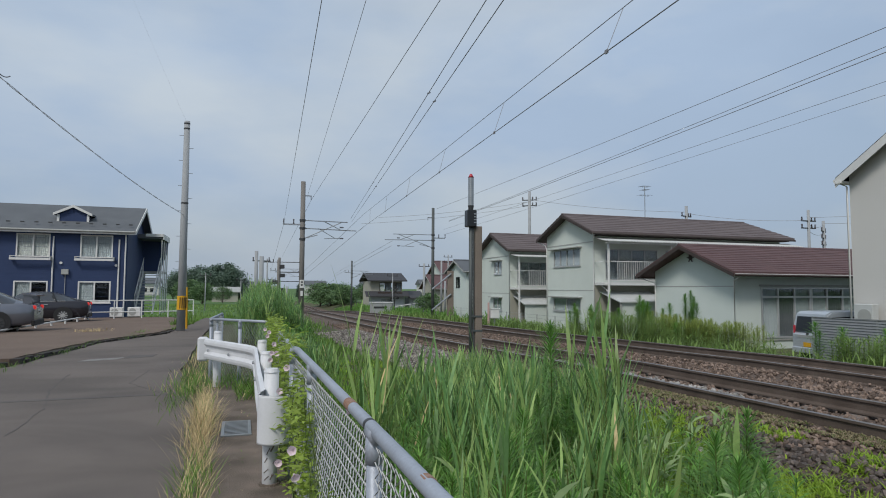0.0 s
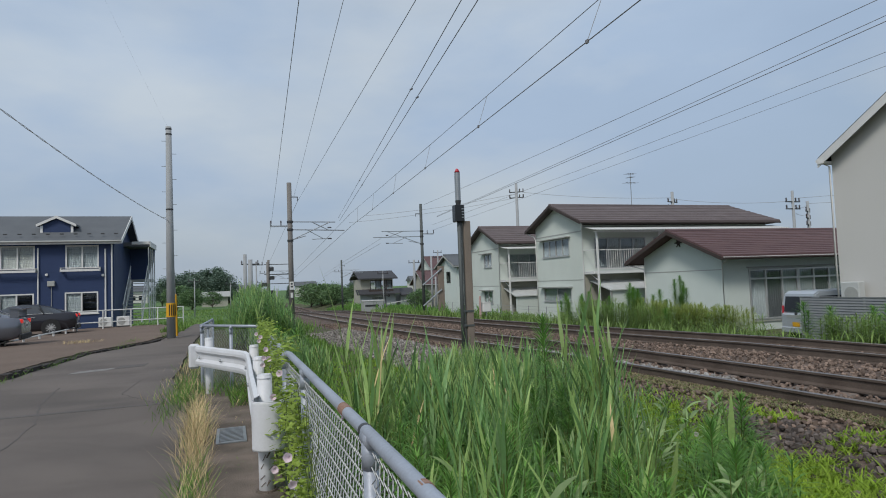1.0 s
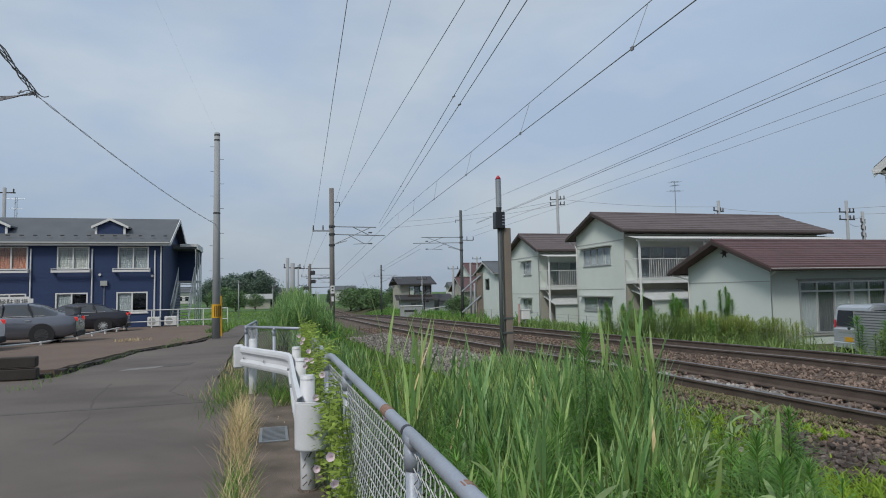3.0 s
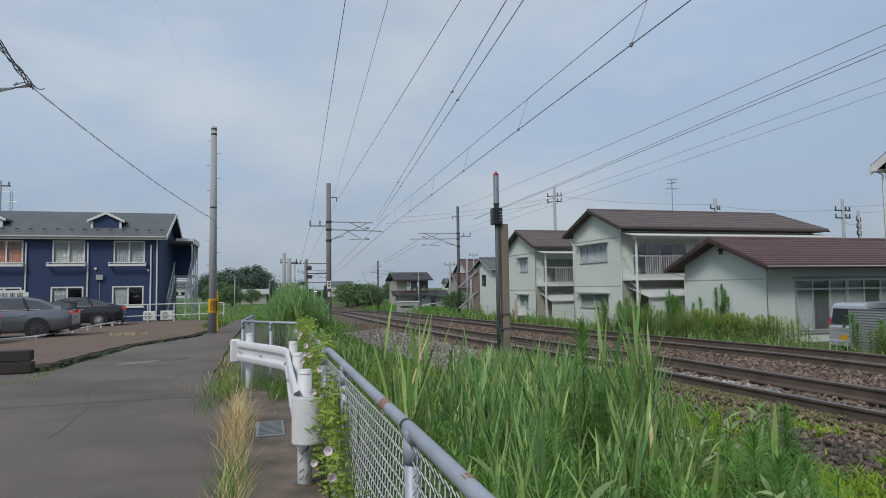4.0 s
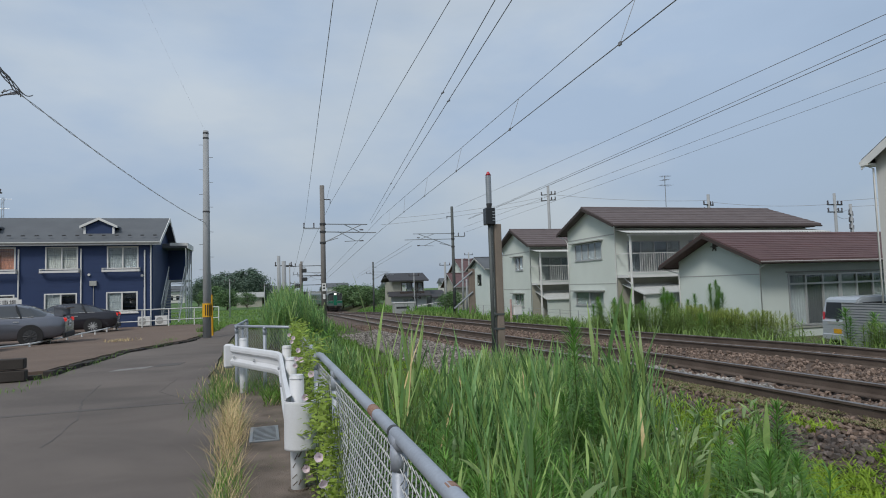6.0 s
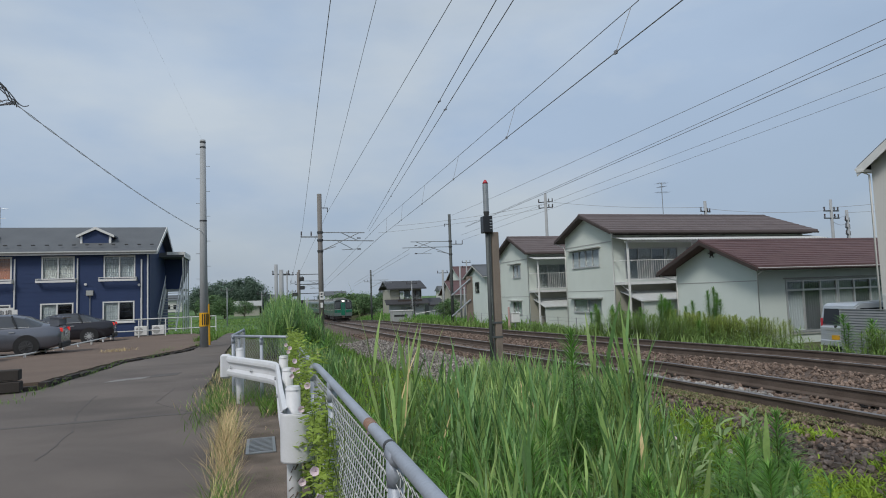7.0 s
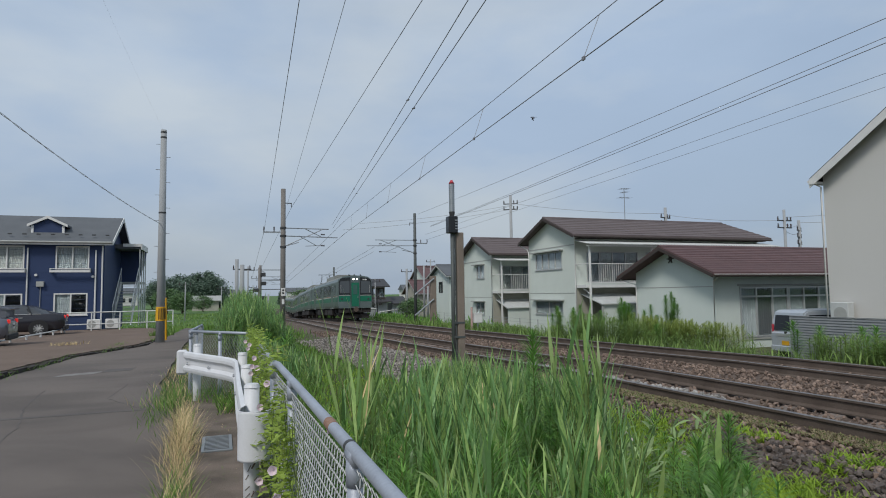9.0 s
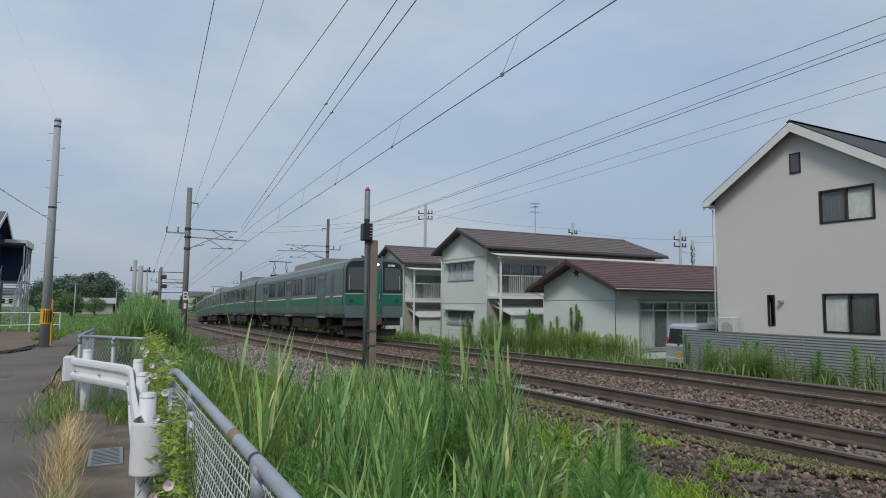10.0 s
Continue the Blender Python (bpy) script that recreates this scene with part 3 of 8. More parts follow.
def catenary_pole(m, s, top, reach, low, mat, label, r=0.135, detail=True):
    """A pole with a two-track bracket; s is the side on which the bracket stands out."""
    p = thing("catenary_pole", m, label, "catenary pole", "catenary poles")
    part("shaft", rod(B(), (0, 0, -0.8), (0, 0, top), r, r * 0.86, 14), mat, p, smooth=True)
    z1, z2 = low + 0.92, low + 0.52
    for z in (z1, z2, low - 0.04):
        part("collar", rod(B(), (0, 0, z - 0.05), (0, 0, z + 0.05), r + 0.018, r + 0.018, 14), M_DARK_GREY, p)
    part("bracket_tube", rod(B(), (0, 0, z1), (s * reach * 0.83, 0, z1 - 0.02), 0.027), M_GALV, p)
    part("bracket_tube", rod(B(), (0, 0, z2), (s * reach, 0, z2 - 0.05), 0.027), M_GALV, p)
    part("brace", rod(B(), (0, 0, low - 0.04), (s * reach * 0.72, 0, z1 - 0.03), 0.022), M_GALV, p)
    part("brace", rod(B(), (s * reach * 0.38, 0, z1), (s * reach * 0.70, 0, z2 - 0.03), 0.022), M_GALV, p)
    part("brace", rod(B(), (0, 0, low - 0.02), (s * reach * 0.28, 0, low + 0.20), 0.022), M_GALV, p)
    part("steady_arm", rod(B(), (s * reach * 0.40, 0, low + 0.02), (s * reach * 0.72, 0, low + 0.06), 0.018), M_GALV, p)
    part("steady_arm", rod(B(), (s * reach * 0.28, 0, z2 + 0.02), (s * reach * 0.6, 0, low + 0.05), 0.018), M_GALV, p)
    for x, z in ((0.72, z1 - 0.30), (0.72, low + 0.05)):
        bm = B()
        insulator(bm, (s * reach * x - 0.10, 0, z), (s * reach * x + 0.10, 0, z))
        part("insulator", bm, M_INSULATOR, p)
    # crossarm on the other side with post insulators
    part("crossarm", box(B(), -s * 0.95 - 0.02, -0.035, low + 0.66, s * 0.12 + 0.02, 0.035, low + 0.73), M_GALV, p)
    for x in (-0.93, -0.44):
        bm = B()
        insulator(bm, (s * x, 0, low + 0.73), (s * x, 0, low + 0.98))
        part("insulator", bm, M_INSULATOR, p)
    bm = rod(B(), (0, 0, top - 0.72), (s * 0.42, 0, top - 0.72), 0.025)
    rod(bm, (s * 0.40, 0, top - 0.72), (s * 0.40, 0, top - 0.92), 0.02)
    part("top_arm", bm, M_DARK_GREY, p)
    if detail:
        part("number_plate", box(B(), -0.10, -r - 0.025, 1.55, 0.10, -r - 0.015, 1.95), M_TRIM_WHITE, p, "white plate with plain dark bars")
        for z in (1.66, 1.80):
            part("plate_bar", box(B(), -0.05, -r - 0.029, z, 0.05, -r - 0.025, z + 0.08), M_DARK_GREY, p)
        part("number_plate", box(B(), -0.06, -r - 0.025, 1.15, 0.06, -r - 0.015, 1.40), M_TRIM_WHITE, p)
        part("footing", rod(B(), (0, 0, -0.9), (0, 0, -0.05), r + 0.12, r + 0.12, 14), M_SLEEPER, p)
    return p


catenary_pole(pose(2.98, 31.8, 0.0), 1, 6.95, 2.75, 4.05, M_POLE_BROWN, "brown weathered catenary pole with steel bracket arms", 0.135)
catenary_pole(pose(13.4, 43.1, -0.5), -1, 7.95, 3.6, 5.05, M_POLE_STEEL, "dark steel catenary pole with bracket arms over the track", 0.12, False)
catenary_pole(pose(14.6, 84.5, -1.6), 1, 6.9, 2.9, 4.6, M_POLE_STEEL, "distant steel catenary pole with bracket arms", 0.13, False)
catenary_pole(pose(4.3, 73, -1.6), 1, 6.6, 3.0, 4.4, M_POLE_BROWN, "distant brown catenary pole with bracket arms", 0.16, False)

# background poles along the line and between the houses: (x, y, foot, height, radius, cross-arms)
for x, y, z0, h, r, arms in ((1.05, 43.0, -0.6, 4.6, 0.13, 0), (1.42, 44.2, -0.6, 4.3, 0.17, 1), (2.28, 56.0, -0.9, 5.0, 0.07, 1), (3.1, 64, -1.0, 3.4, 0.06, 1), (2.4, 60, -1.0, 3.2, 0.05, 1),
                             (18.6, 63.0, -1.2, 5.4, 0.13, 1), (21.5, 66, -1.2, 5.9, 0.11, 0), (26.0, 77, -1.2, 7.2, 0.10, 2), (4.4, 62, -1.1, 2.8, 0.08, 0), (4.6, 96, -1.4, 4.5, 0.09, 1), (15.9, 66.0, -1.2, 4.4, 0.06, 1), (22.6, 68, -1.2, 3.6, 0.12, 1),
                             (-16.2, 44.5, 0, 8.6, 0.12, 1), (-3.4, 70, -1.2, 4.3, 0.06, 1), (0.2, 90, -1.2, 4.0, 0.06, 1)):
    p = concrete_pole(pose(x, y, z0), h, r, r * 0.85, "slender grey concrete pole by the railway", bands=False, group="background poles")
    for k in range(arms):
        zz = h - 0.35 - 0.7 * k
        part("crossarm", box(B(), -0.6, -0.04, zz, 0.6, 0.04, zz + 0.07), M_DARK_GREY, p)
        for xx in (-0.55, 0.0, 0.5):
            bm = B()
            insulator(bm, (xx, 0, zz + 0.07), (xx, 0, zz + 0.30), 3, 0.07)
            part("insulator", bm, M_INSULATOR, p)
ma = thing("tv_mast", pose(-15.55, 44.5, 0.0), "thin lattice television mast behind the blue building", "antenna")
for x in (-0.12, 0.12):
    part("leg", rod(B(), (x, 0, -0.2), (x * 0.4, 0, 8.0), 0.02, 0.02, 6), M_GALV, ma)
for k in range(9):
    part("rung", rod(B(), (-0.1, 0, 4.2 + k * 0.42), (0.1, 0, 4.45 + k * 0.42), 0.012, 0.012, 5), M_GALV, ma)
for z, w in ((7.9, 0.5), (7.3, 0.35), (6.7, 0.45)):
    part("element", rod(B(), (-w, 0, z), (w, 0, z), 0.014, 0.014, 5), M_GALV, ma)
tp = concrete_pole(pose(3.35, 58.0, -1.0), 5.1, 0.15, 0.12, "brown pole carrying transformers and switch boxes", M_POLE_BROWN, False)
for i, (zz, xx) in enumerate(((4.3, 0.3), (3.5, 0.35), (2.9, -0.3), (2.2, 0.3), (1.6, -0.2))):
    part("switch_box", box(B(), xx - 0.22, -0.18, zz, xx + 0.22, 0.18, zz + 0.34, 0, 0.03), M_DARK_GREY, tp)
for zz in (4.85, 3.95, 3.1):
    part("crossarm", box(B(), -0.3, -0.04, zz, 2.1, 0.04, zz + 0.06), M_DARK_GREY, tp)


def line_pole(m, h, r, label, arms):
    p = concrete_pole(m, h, r, r * 0.75, label, bands=False, group="power poles")
    for k in range(arms):
        zz = h - 0.9 - 0.55 * k
        part("crossarm", box(B(), -0.7, -0.05, zz, 0.7, 0.05, zz + 0.08), M_DARK_GREY, p)
        for xx in (-0.65, 0.3, 0.65):
            bm = B()
            insulator(bm, (xx, 0, zz + 0.09), (xx, 0, zz + 0.36), 3, 0.09)
            part("insulator", bm, M_INSULATOR, p)
    return p


line_pole(pose(26.5, 53.9, -1.2, 0, 0, -35), 12.2, 0.17, "tall grey power pole behind the cream houses", 2)
line_pole(pose(35.2, 42.3, -1.0, 0, 0, 20), 9.5, 0.16, "grey power pole behind the long brown roof", 2)
line_pole(pose(41.25, 36.0, -1.0, 0, 0, 0), 8.7, 0.13, "grey power pole with cross-arms behind the houses", 2)
line_pole(pose(45.1, 38.0, -1.0, 0, 0, 30), 8.2, 0.15, "grey power pole with transformers behind the houses", 3)


def span(name, p, q, r, label, mat=None, sag=0.0, n=14, group="overhead wires"):
    p, q = Vector(p), Vector(q)
    pts = []
    for i in range(n + 1):
        t = i / n
        v = p.lerp(q, t)
        v.z -= sag * 4 * t * (1 - t)
        pts.append(v)
    return single(name, tube(B(), pts, r * 0.8, 5), mat or M_WIRE, label, "overhead wire", group=group)


def past(p, q, y):
    """The line from p through q, drawn on to the given y."""
    p, q = Vector(p), Vector(q)
    return p + (q - p) * ((y - p.y) / (q.y - p.y))


W1, W2, W3 = (2.05, 31.8, 4.75), (3.18, 31.8, 6.15), (3.40, 31.8, 6.05)
W4, W5 = (5.42, 31.8, 5.15), (5.48, 31.8, 5.00)
W6, W7 = (6.07, 31.8, 5.39), (6.08, 31.8, 4.73)
N1, N2, N3 = past(W1, (0.797, 6.527, 4.72), -9), past(W2, (1.847, 9.475, 6.206), -9), past(W3, (2.899, 8.807, 6.074), -9)
N4, N5 = past(W4, (2.846, 6.762, 5.15), -9), past(W5, (2.927, 6.41, 5.005), -9)
N6, N7 = past(W6, (4.878, 6.57, 5.387), -9), past(W7, (4.52, 5.239, 4.734), -9)
span("feeder_wire", W1, N1, 0.006, "thin dark feeder wire strung above the track bank", M_WIRE_GREY)
span("feeder_wire", W2, N2, 0.006, "thin dark feeder wire strung above the track bank", M_WIRE_GREY)
span("feeder_wire", W3, N3, 0.008, "dark feeder wire strung above the track bank")
span("messenger_wire", W4, N4, 0.008, "dark messenger wire over the near track")
span("messenger_wire", W5, N5, 0.008, "dark messenger wire over the near track")
span("catenary_wire", W6, N6, 0.008, "dark upper catenary wire over the near track")
span("contact_wire", W7, N7, 0.010, "dark contact wire hung under the catenary")
for k in range(7):
    t = 0.06 + k * 0.11
    a, b = Vector(W6).lerp(N6, t), Vector(W7).lerp(N7, t)
    c = thing("wire_dropper", pose(*b), "thin dropper hanging the contact wire with a clamp", "wire dropper", "wire droppers")
    part("dropper", rod(B(), a - b, (0, 0, 0), 0.005, 0.005, 5), M_WIRE_GREY, c)
    part("clamp", box(B(), -0.012, -0.03, -0.025, 0.012, 0.03, 0.025), M_WIRE, c)
for a, b in ((W4, N4), (W5, N5)):
    for t in (0.28, 0.52):
        p = Vector(a).lerp(Vector(b), t)
        single("wire_clamp", rod(B(), (0, -0.06, -0.02), (0, 0.06, 0.0), 0.016, 0.016, 8), M_WIRE, "small dark clamp on the messenger wire", "wire clamp", Matrix.Translation(p), "wire clamps")
# on beyond the first pole, from bracket to bracket
FAR_L, FAR_R = (6.9, 73, 2.7), (12.2, 84.5, 2.9)
for a, b, r in ((W7, FAR_L, 0.014), (W6, (6.9, 73, 3.3), 0.012), (W1, (3.3, 73, 3.2), 0.010), (W3, (4.3, 73, 4.5), 0.010)):
    span("far_wire", a, b, r, "dark railway wire running on to the distant poles", M_WIRE_GREY)
# far track catenary and the lines on its poles
C1, C2 = (10.35, 43.1, 4.95), (10.3, 43.1, 4.60)
span("catenary_wire", C1, (12.3, 84.5, 3.5), 0.013, "dark catenary wire over the far track", M_WIRE_GREY)
span("contact_wire", C2, (12.2, 84.5, 3.1), 0.013, "dark contact wire over the far track", M_WIRE_GREY)
for p, q, r, lab in (((13.63, 43, 7.39), (13.295, 9.334, 7.392), 0.011, "dark power line beside the railway"), ((14.6, 43, 6.55), (15.976, 11.267, 8.05), 0.012, "dark power line beside the railway"),
                     ((14.6, 43, 6.50), (16.098, 11.36, 7.95), 0.015, "thick dark power line beside the railway"), ((14.2, 43, 5.9), (16.463, 11.652, 7.30), 0.009, "dark power line beside the railway"),
                     ((14.2, 43, 5.5), (19.0, 13.6, 7.75), 0.009, "dark power line beside the railway")):
    e = past(p, q, -4)
    span("power_line", p, e, r, lab, sag=0.12)
for a, b in (((26.5, 53.9, 10.2), (35.2, 42.3, 8.0)), ((35.2, 42.3, 7.9), (41.25, 36, 6.9)), ((41.25, 36, 6.6), (45.1, 38.0, 6.9)), ((41.25, 36, 6.1), (45.1, 38.0, 6.2)), ((26.5, 53.9, 10.0), (13.4, 62, 8.8)), ((26.5, 53.9, 9.6), (12, 64, 8.3)), ((45.1, 38.0, 7.0), (80, 30, 8.6)), ((41.25, 36, 7.1), (70, 22, 8.8))):
    span("power_line", a, b, 0.018, "dark power line between the poles behind the houses", M_WIRE_GREY, 0.25)

# twisted service cable from the concrete pole to a splice over the lane
SPLICE = Vector((-3.75, 11.3, 4.93))
bm = B()
for k in range(2):
    pts = []
    for i in range(61):
        t = i / 60
        v = Vector((-1.93, 23.4, 4.12)).lerp(SPLICE, t)
        v.z -= 0.13 * 4 * t * (1 - t)
        v += Vector((math.cos(t * 60 + k * 3.14), 0, math.sin(t * 60 + k * 3.14))) * 0.010
        pts.append(v)
    tube(bm, pts, 0.006, 5)
single("service_cable", bm, M_CABLE_PALE, "twisted grey service cable sagging from the concrete pole", "cable")
rng = random.Random(5)
bm = B()
for k in range(5):
    pts = []
    for i in range(31):
        t = i / 30
        v = SPLICE.lerp(Vector((-3.35, 5.2, 5.35)), t) + Vector((math.cos(t * (17 + 5 * k) + k * 1.26), 0, math.sin(t * (17 + 5 * k) + k * 1.26))) * (0.018 + 0.03 * rng.random())
        pts.append(v)
    tube(bm, pts, 0.009, 5)
for k in range(4):
    pts = []
    for i in range(21):
        t = i / 20
        v = SPLICE.lerp(Vector((-9.5, 11.5, 4.75)), t)
        v.z -= 0.22 * math.sin(math.pi * min(1, t * 3)) * (0.3 + 0.25 * k) - 0.02 * k
        pts.append(v + Vector((0, 0, 0.01 * rng.random())))
    tube(bm, pts, 0.010, 5)
for k in range(4):
    a = SPLICE + Vector((rng.uniform(-0.1, 0.1), rng.uniform(-0.1, 0.1), rng.uniform(-0.05, 0.05)))
    pts = [a + Vector((0.02 * i * (-1) ** k - 0.05 * k, 0.03 * i - 0.1, -0.05 * math.sin(i * 0.5 + k) - 0.03 * (k % 2))) for i in range(7)]
    tube(bm, pts, 0.009, 5)
single("cable_splice", bm, M_WIRE, "bundle of black cables knotted together over the lane", "cable bundle")
span("thin_wire", (-1.92, 23.4, 7.45), (-3.2, 9.0, 9.6), 0.0012, "hair-thin wire above the concrete pole", M_WIRE_GREY, 0.1, group="")


# ---- signal post beside the near track ----
def obstruction_signal():
    g = thing("signal_post", pose(4.66, 12.15, -0.3), "slim trackside signal post with red cap and black box", "signal post")
    part("pole", rod(B(), (0, 0, -0.2), (0, 0, 3.6), 0.042, 0.042, 12), M_POLE_STEEL, g, smooth=True)
    bm = rod(B(), (0, 0, 3.62), (0, 0, 4.22), 0.055, 0.055, 16)
    for i in range(12):
        z = 3.65 + i * 0.047
        rod(bm, (0, 0, z), (0, 0, z + 0.022), 0.062, 0.062, 16)
    part("lamp_tube", bm, M_GALV, g, "ribbed grey lamp tube")
    part("cap", rod(B(), (0, 0, 4.22), (0, 0, 4.30), 0.064, 0.022, 16), M_RED_CAP, g, "red lamp cap", True)
    part("collar", rod(B(), (0, 0, 3.52), (0, 0, 3.62), 0.05, 0.066, 14), M_DARK_GREY, g)
    box_ob = part("control_box", box(B(), -0.11, -0.10, 3.16, 0.10, 0.10, 3.52, 0, 0.015), M_TRAIN_BLACK, g, "black control box")
    for i in range(4):
        ob = part("vent", box(B(), 0.03, -0.112, 3.24 + i * 0.06, 0.08, -0.102, 3.26 + i * 0.06), M_GALV, box_ob)
    part("conduit", rod(B(), (0.062, -0.01, 0.0), (0.055, -0.01, 3.16), 0.014, 0.014, 8), M_POLE_STEEL, g)
    q = thing("wooden_post", pose(4.83, 12.18, -0.3), "square brown weathered post beside the signal", "post")
    part("post", box(B(), -0.075, -0.07, -0.2, 0.075, 0.07, 3.18, 0, 0.012), M_POST_BROWN, q)
    for z in (0.95, 1.25):
        part("strap", box(B(), -0.17, -0.078, z, 0.079, 0.078, z + 0.04), M_POLE_STEEL, q)


obstruction_signal()


# ---- guardrail ----
def guard_beam(bm, pts):
    """The W-shaped beam swept along points of (x, y)."""
    prof = [(0.0, 0.03), (0.030, 0.042), (0.040, 0.075), (0.040, 0.11), (0.0, 0.15), (-0.002, 0.185), (0.0, 0.215), (0.040, 0.255), (0.040, 0.29), (0.030, 0.325), (0.0, 0.34)]
    rings = []
    for i, p in enumerate(pts):
        a, b = Vector(pts[max(i - 1, 0)]), Vector(pts[min(i + 1, len(pts) - 1)])
        d = (b - a).normalized()
        nrm = Vector((-d.y, d.x))
        rings.append([[bm.verts.new((p[0] + nrm.x * (u + e), p[1] + nrm.y * (u + e), 0.44 + v)) for u, v in prof] for e in (0.0, -0.006)])
    for (a, a2), (b, b2) in zip(rings, rings[1:]):
        for k in range(len(prof) - 1):
            bm.faces.new((a[k], b[k], b[k + 1], a[k + 1]))
            bm.faces.new((a2[k], a2[k + 1], b2[k + 1], b2[k]))
        bm.faces.new((a[0], a2[0], b2[0], b[0]))
        bm.faces.new((a[-1], b[-1], b2[-1], a2[-1]))
    return bm


def guardrail():
    g = thing("guardrail", pose(0.25, 4.85, 0), "white steel guardrail with corrugated beam and rounded end", "guardrail")
    o = Vector((0.25, 4.85))
    path = [(0.218, 4.80), (0.220, 6.0), (0.235, 7.2), (0.245, 8.2), (0.22, 8.48), (0.13, 8.75), (-0.08, 9.2), (-0.26, 9.6), (-0.44, 10.0)]
    part("beam", guard_beam(B(), [Vector(p) - o for p in path]), M_WHITE_STEEL, g)
    end = Vector((-0.44, 10.0)) - o
    bm = B()
    box(bm, end.x - 0.13, end.y + 0.02, 0.43, end.x + 0.03, end.y + 0.10, 0.80, 0, 0.03)
    part("beam_end", bm, M_WHITE_STEEL, g)
    for (x, y), h in (((0.27, 4.9), 0.905), ((0.30, 6.7), 0.86), ((0.31, 8.2), 0.86), ((-0.28, 10.02), 0.86)):
        p = part("post", rod(B(), (x - o.x, y - o.y, -0.3), (x - o.x, y - o.y, h), 0.057, 0.057, 18), M_WHITE_STEEL, g, smooth=True)
        part("post_cap", rod(B(), (x - o.x, y - o.y, h - 0.005), (x - o.x, y - o.y, h + 0.022), 0.062, 0.05, 18), M_WHITE_STEEL, p)
        if y < 5:
            part("base_ring", rod(B(), (x - o.x, y - o.y, 0.03), (x - o.x, y - o.y, 0.06), 0.085, 0.075, 16), M_SLAB, p)
            rr = random.Random(3)
            for i in range(9):
                a = rr.uniform(-2.6, -0.7)
                zz = rr.uniform(0.10, 0.36)
                bm = B()
                c = Vector((x - o.x + 0.058 * math.cos(a), y - o.y + 0.058 * math.sin(a), zz))
                t = Vector((-math.sin(a), math.cos(a), 0))
                u, w = rr.uniform(0.008, 0.018), rr.uniform(0.008, 0.025)
                rod(bm, c - t * u - Vector((0, 0, w)), c + t * u + Vector((0, 0, w)), 0.0032, 0.0032, 5)
                part("scratched_mark", bm, M_SLAB, p)
    for x, y in ((0.225, 6.6), (0.235, 8.1), (-0.08, 9.2), (-0.38, 9.86)):
        part("bolt_head", rod(B(), (x - o.x - 0.045, y - o.y, 0.61), (x - o.x - 0.02, y - o.y, 0.61), 0.02, 0.02, 8), M_GALV, g)
    # rounded sleeve closing the near end
    bm = B()
    n = 20
    rings = []
    for k in range(n + 1):
        a = math.pi * (0.62 + 1.36 * k / n)
        c = Vector((math.cos(a) * 0.125, math.sin(a) * 0.115))
        rings.append(c)
    ctr = Vector((0.29, 4.80)) - o
    z0, z1 = 0.385, 0.745
    outer = [[bm.verts.new((ctr.x + c.x * s, ctr.y + c.y * s, z)) for z in (z0, z0 + 0.015, z1 - 0.015, z1)] for c in rings for s in (1.0,)]
    inner = [[bm.verts.new((ctr.x + c.x * 0.95, ctr.y + c.y * 0.95, z)) for z in (z0, z0 + 0.015, z1 - 0.015, z1)] for c in rings]
    for a, b, a2, b2 in zip(outer, outer[1:], inner, inner[1:]):
        for k in range(3):
            bm.faces.new((a[k], b[k], b[k + 1], a[k + 1])).smooth = True
            bm.faces.new((a2[k], a2[k + 1], b2[k + 1], b2[k])).smooth = True
        bm.faces.new((a[3], b[3], b2[3], a2[3]))
        bm.faces.new((a[0], a2[0], b2[0], b[0]))
    part("end_sleeve", bm, M_WHITE_STEEL, g, "rounded white end sleeve")
    part("sleeve_rim", tube(B(), [(ctr.x + c.x * 0.975, ctr.y + c.y * 0.975, z1) for c in rings], 0.005, 6), M_WHITE_STEEL, g)


guardrail()


# ---- chain-link fence ----
def mesh_panel(bm, a, b, z0, z1, pitch=0.056, r=0.0018, zig=0.010):
    """Woven wire: each wire zigzags upwards and hooks into its neighbour."""
    a, b = Vector(a), Vector(b)
    length = (b - a).length
    d = (b - a) / length
    nrm = Vector((-d.y, d.x, 0))
    half = pitch / 2
    count = int(length / half)
    rows = int((z1 - z0) / half)
    for i in range(count):
        verts = []
        for j in range(rows + 1):
            x = i * half + (half * 0.55 if (i + j) % 2 else -half * 0.55) + half / 2
            e = (zig * 0.5) * (1 if j % 2 else -1)
            verts.append(a + d * min(max(x, 0), length) + nrm * e + Vector((0, 0, z0 + j * half)))
        tri = []
        for p in verts:
            tri.append([bm.verts.new(p + nrm * r), bm.verts.new(p - nrm * r * 0.5 + d * r), bm.verts.new(p - nrm * r * 0.5 - d * r)])
        for u, v in zip(tri, tri[1:]):
            for k in range(3):
                bm.faces.new((u[k], u[(k + 1) % 3], v[(k + 1) % 3], v[k]))
    return bm


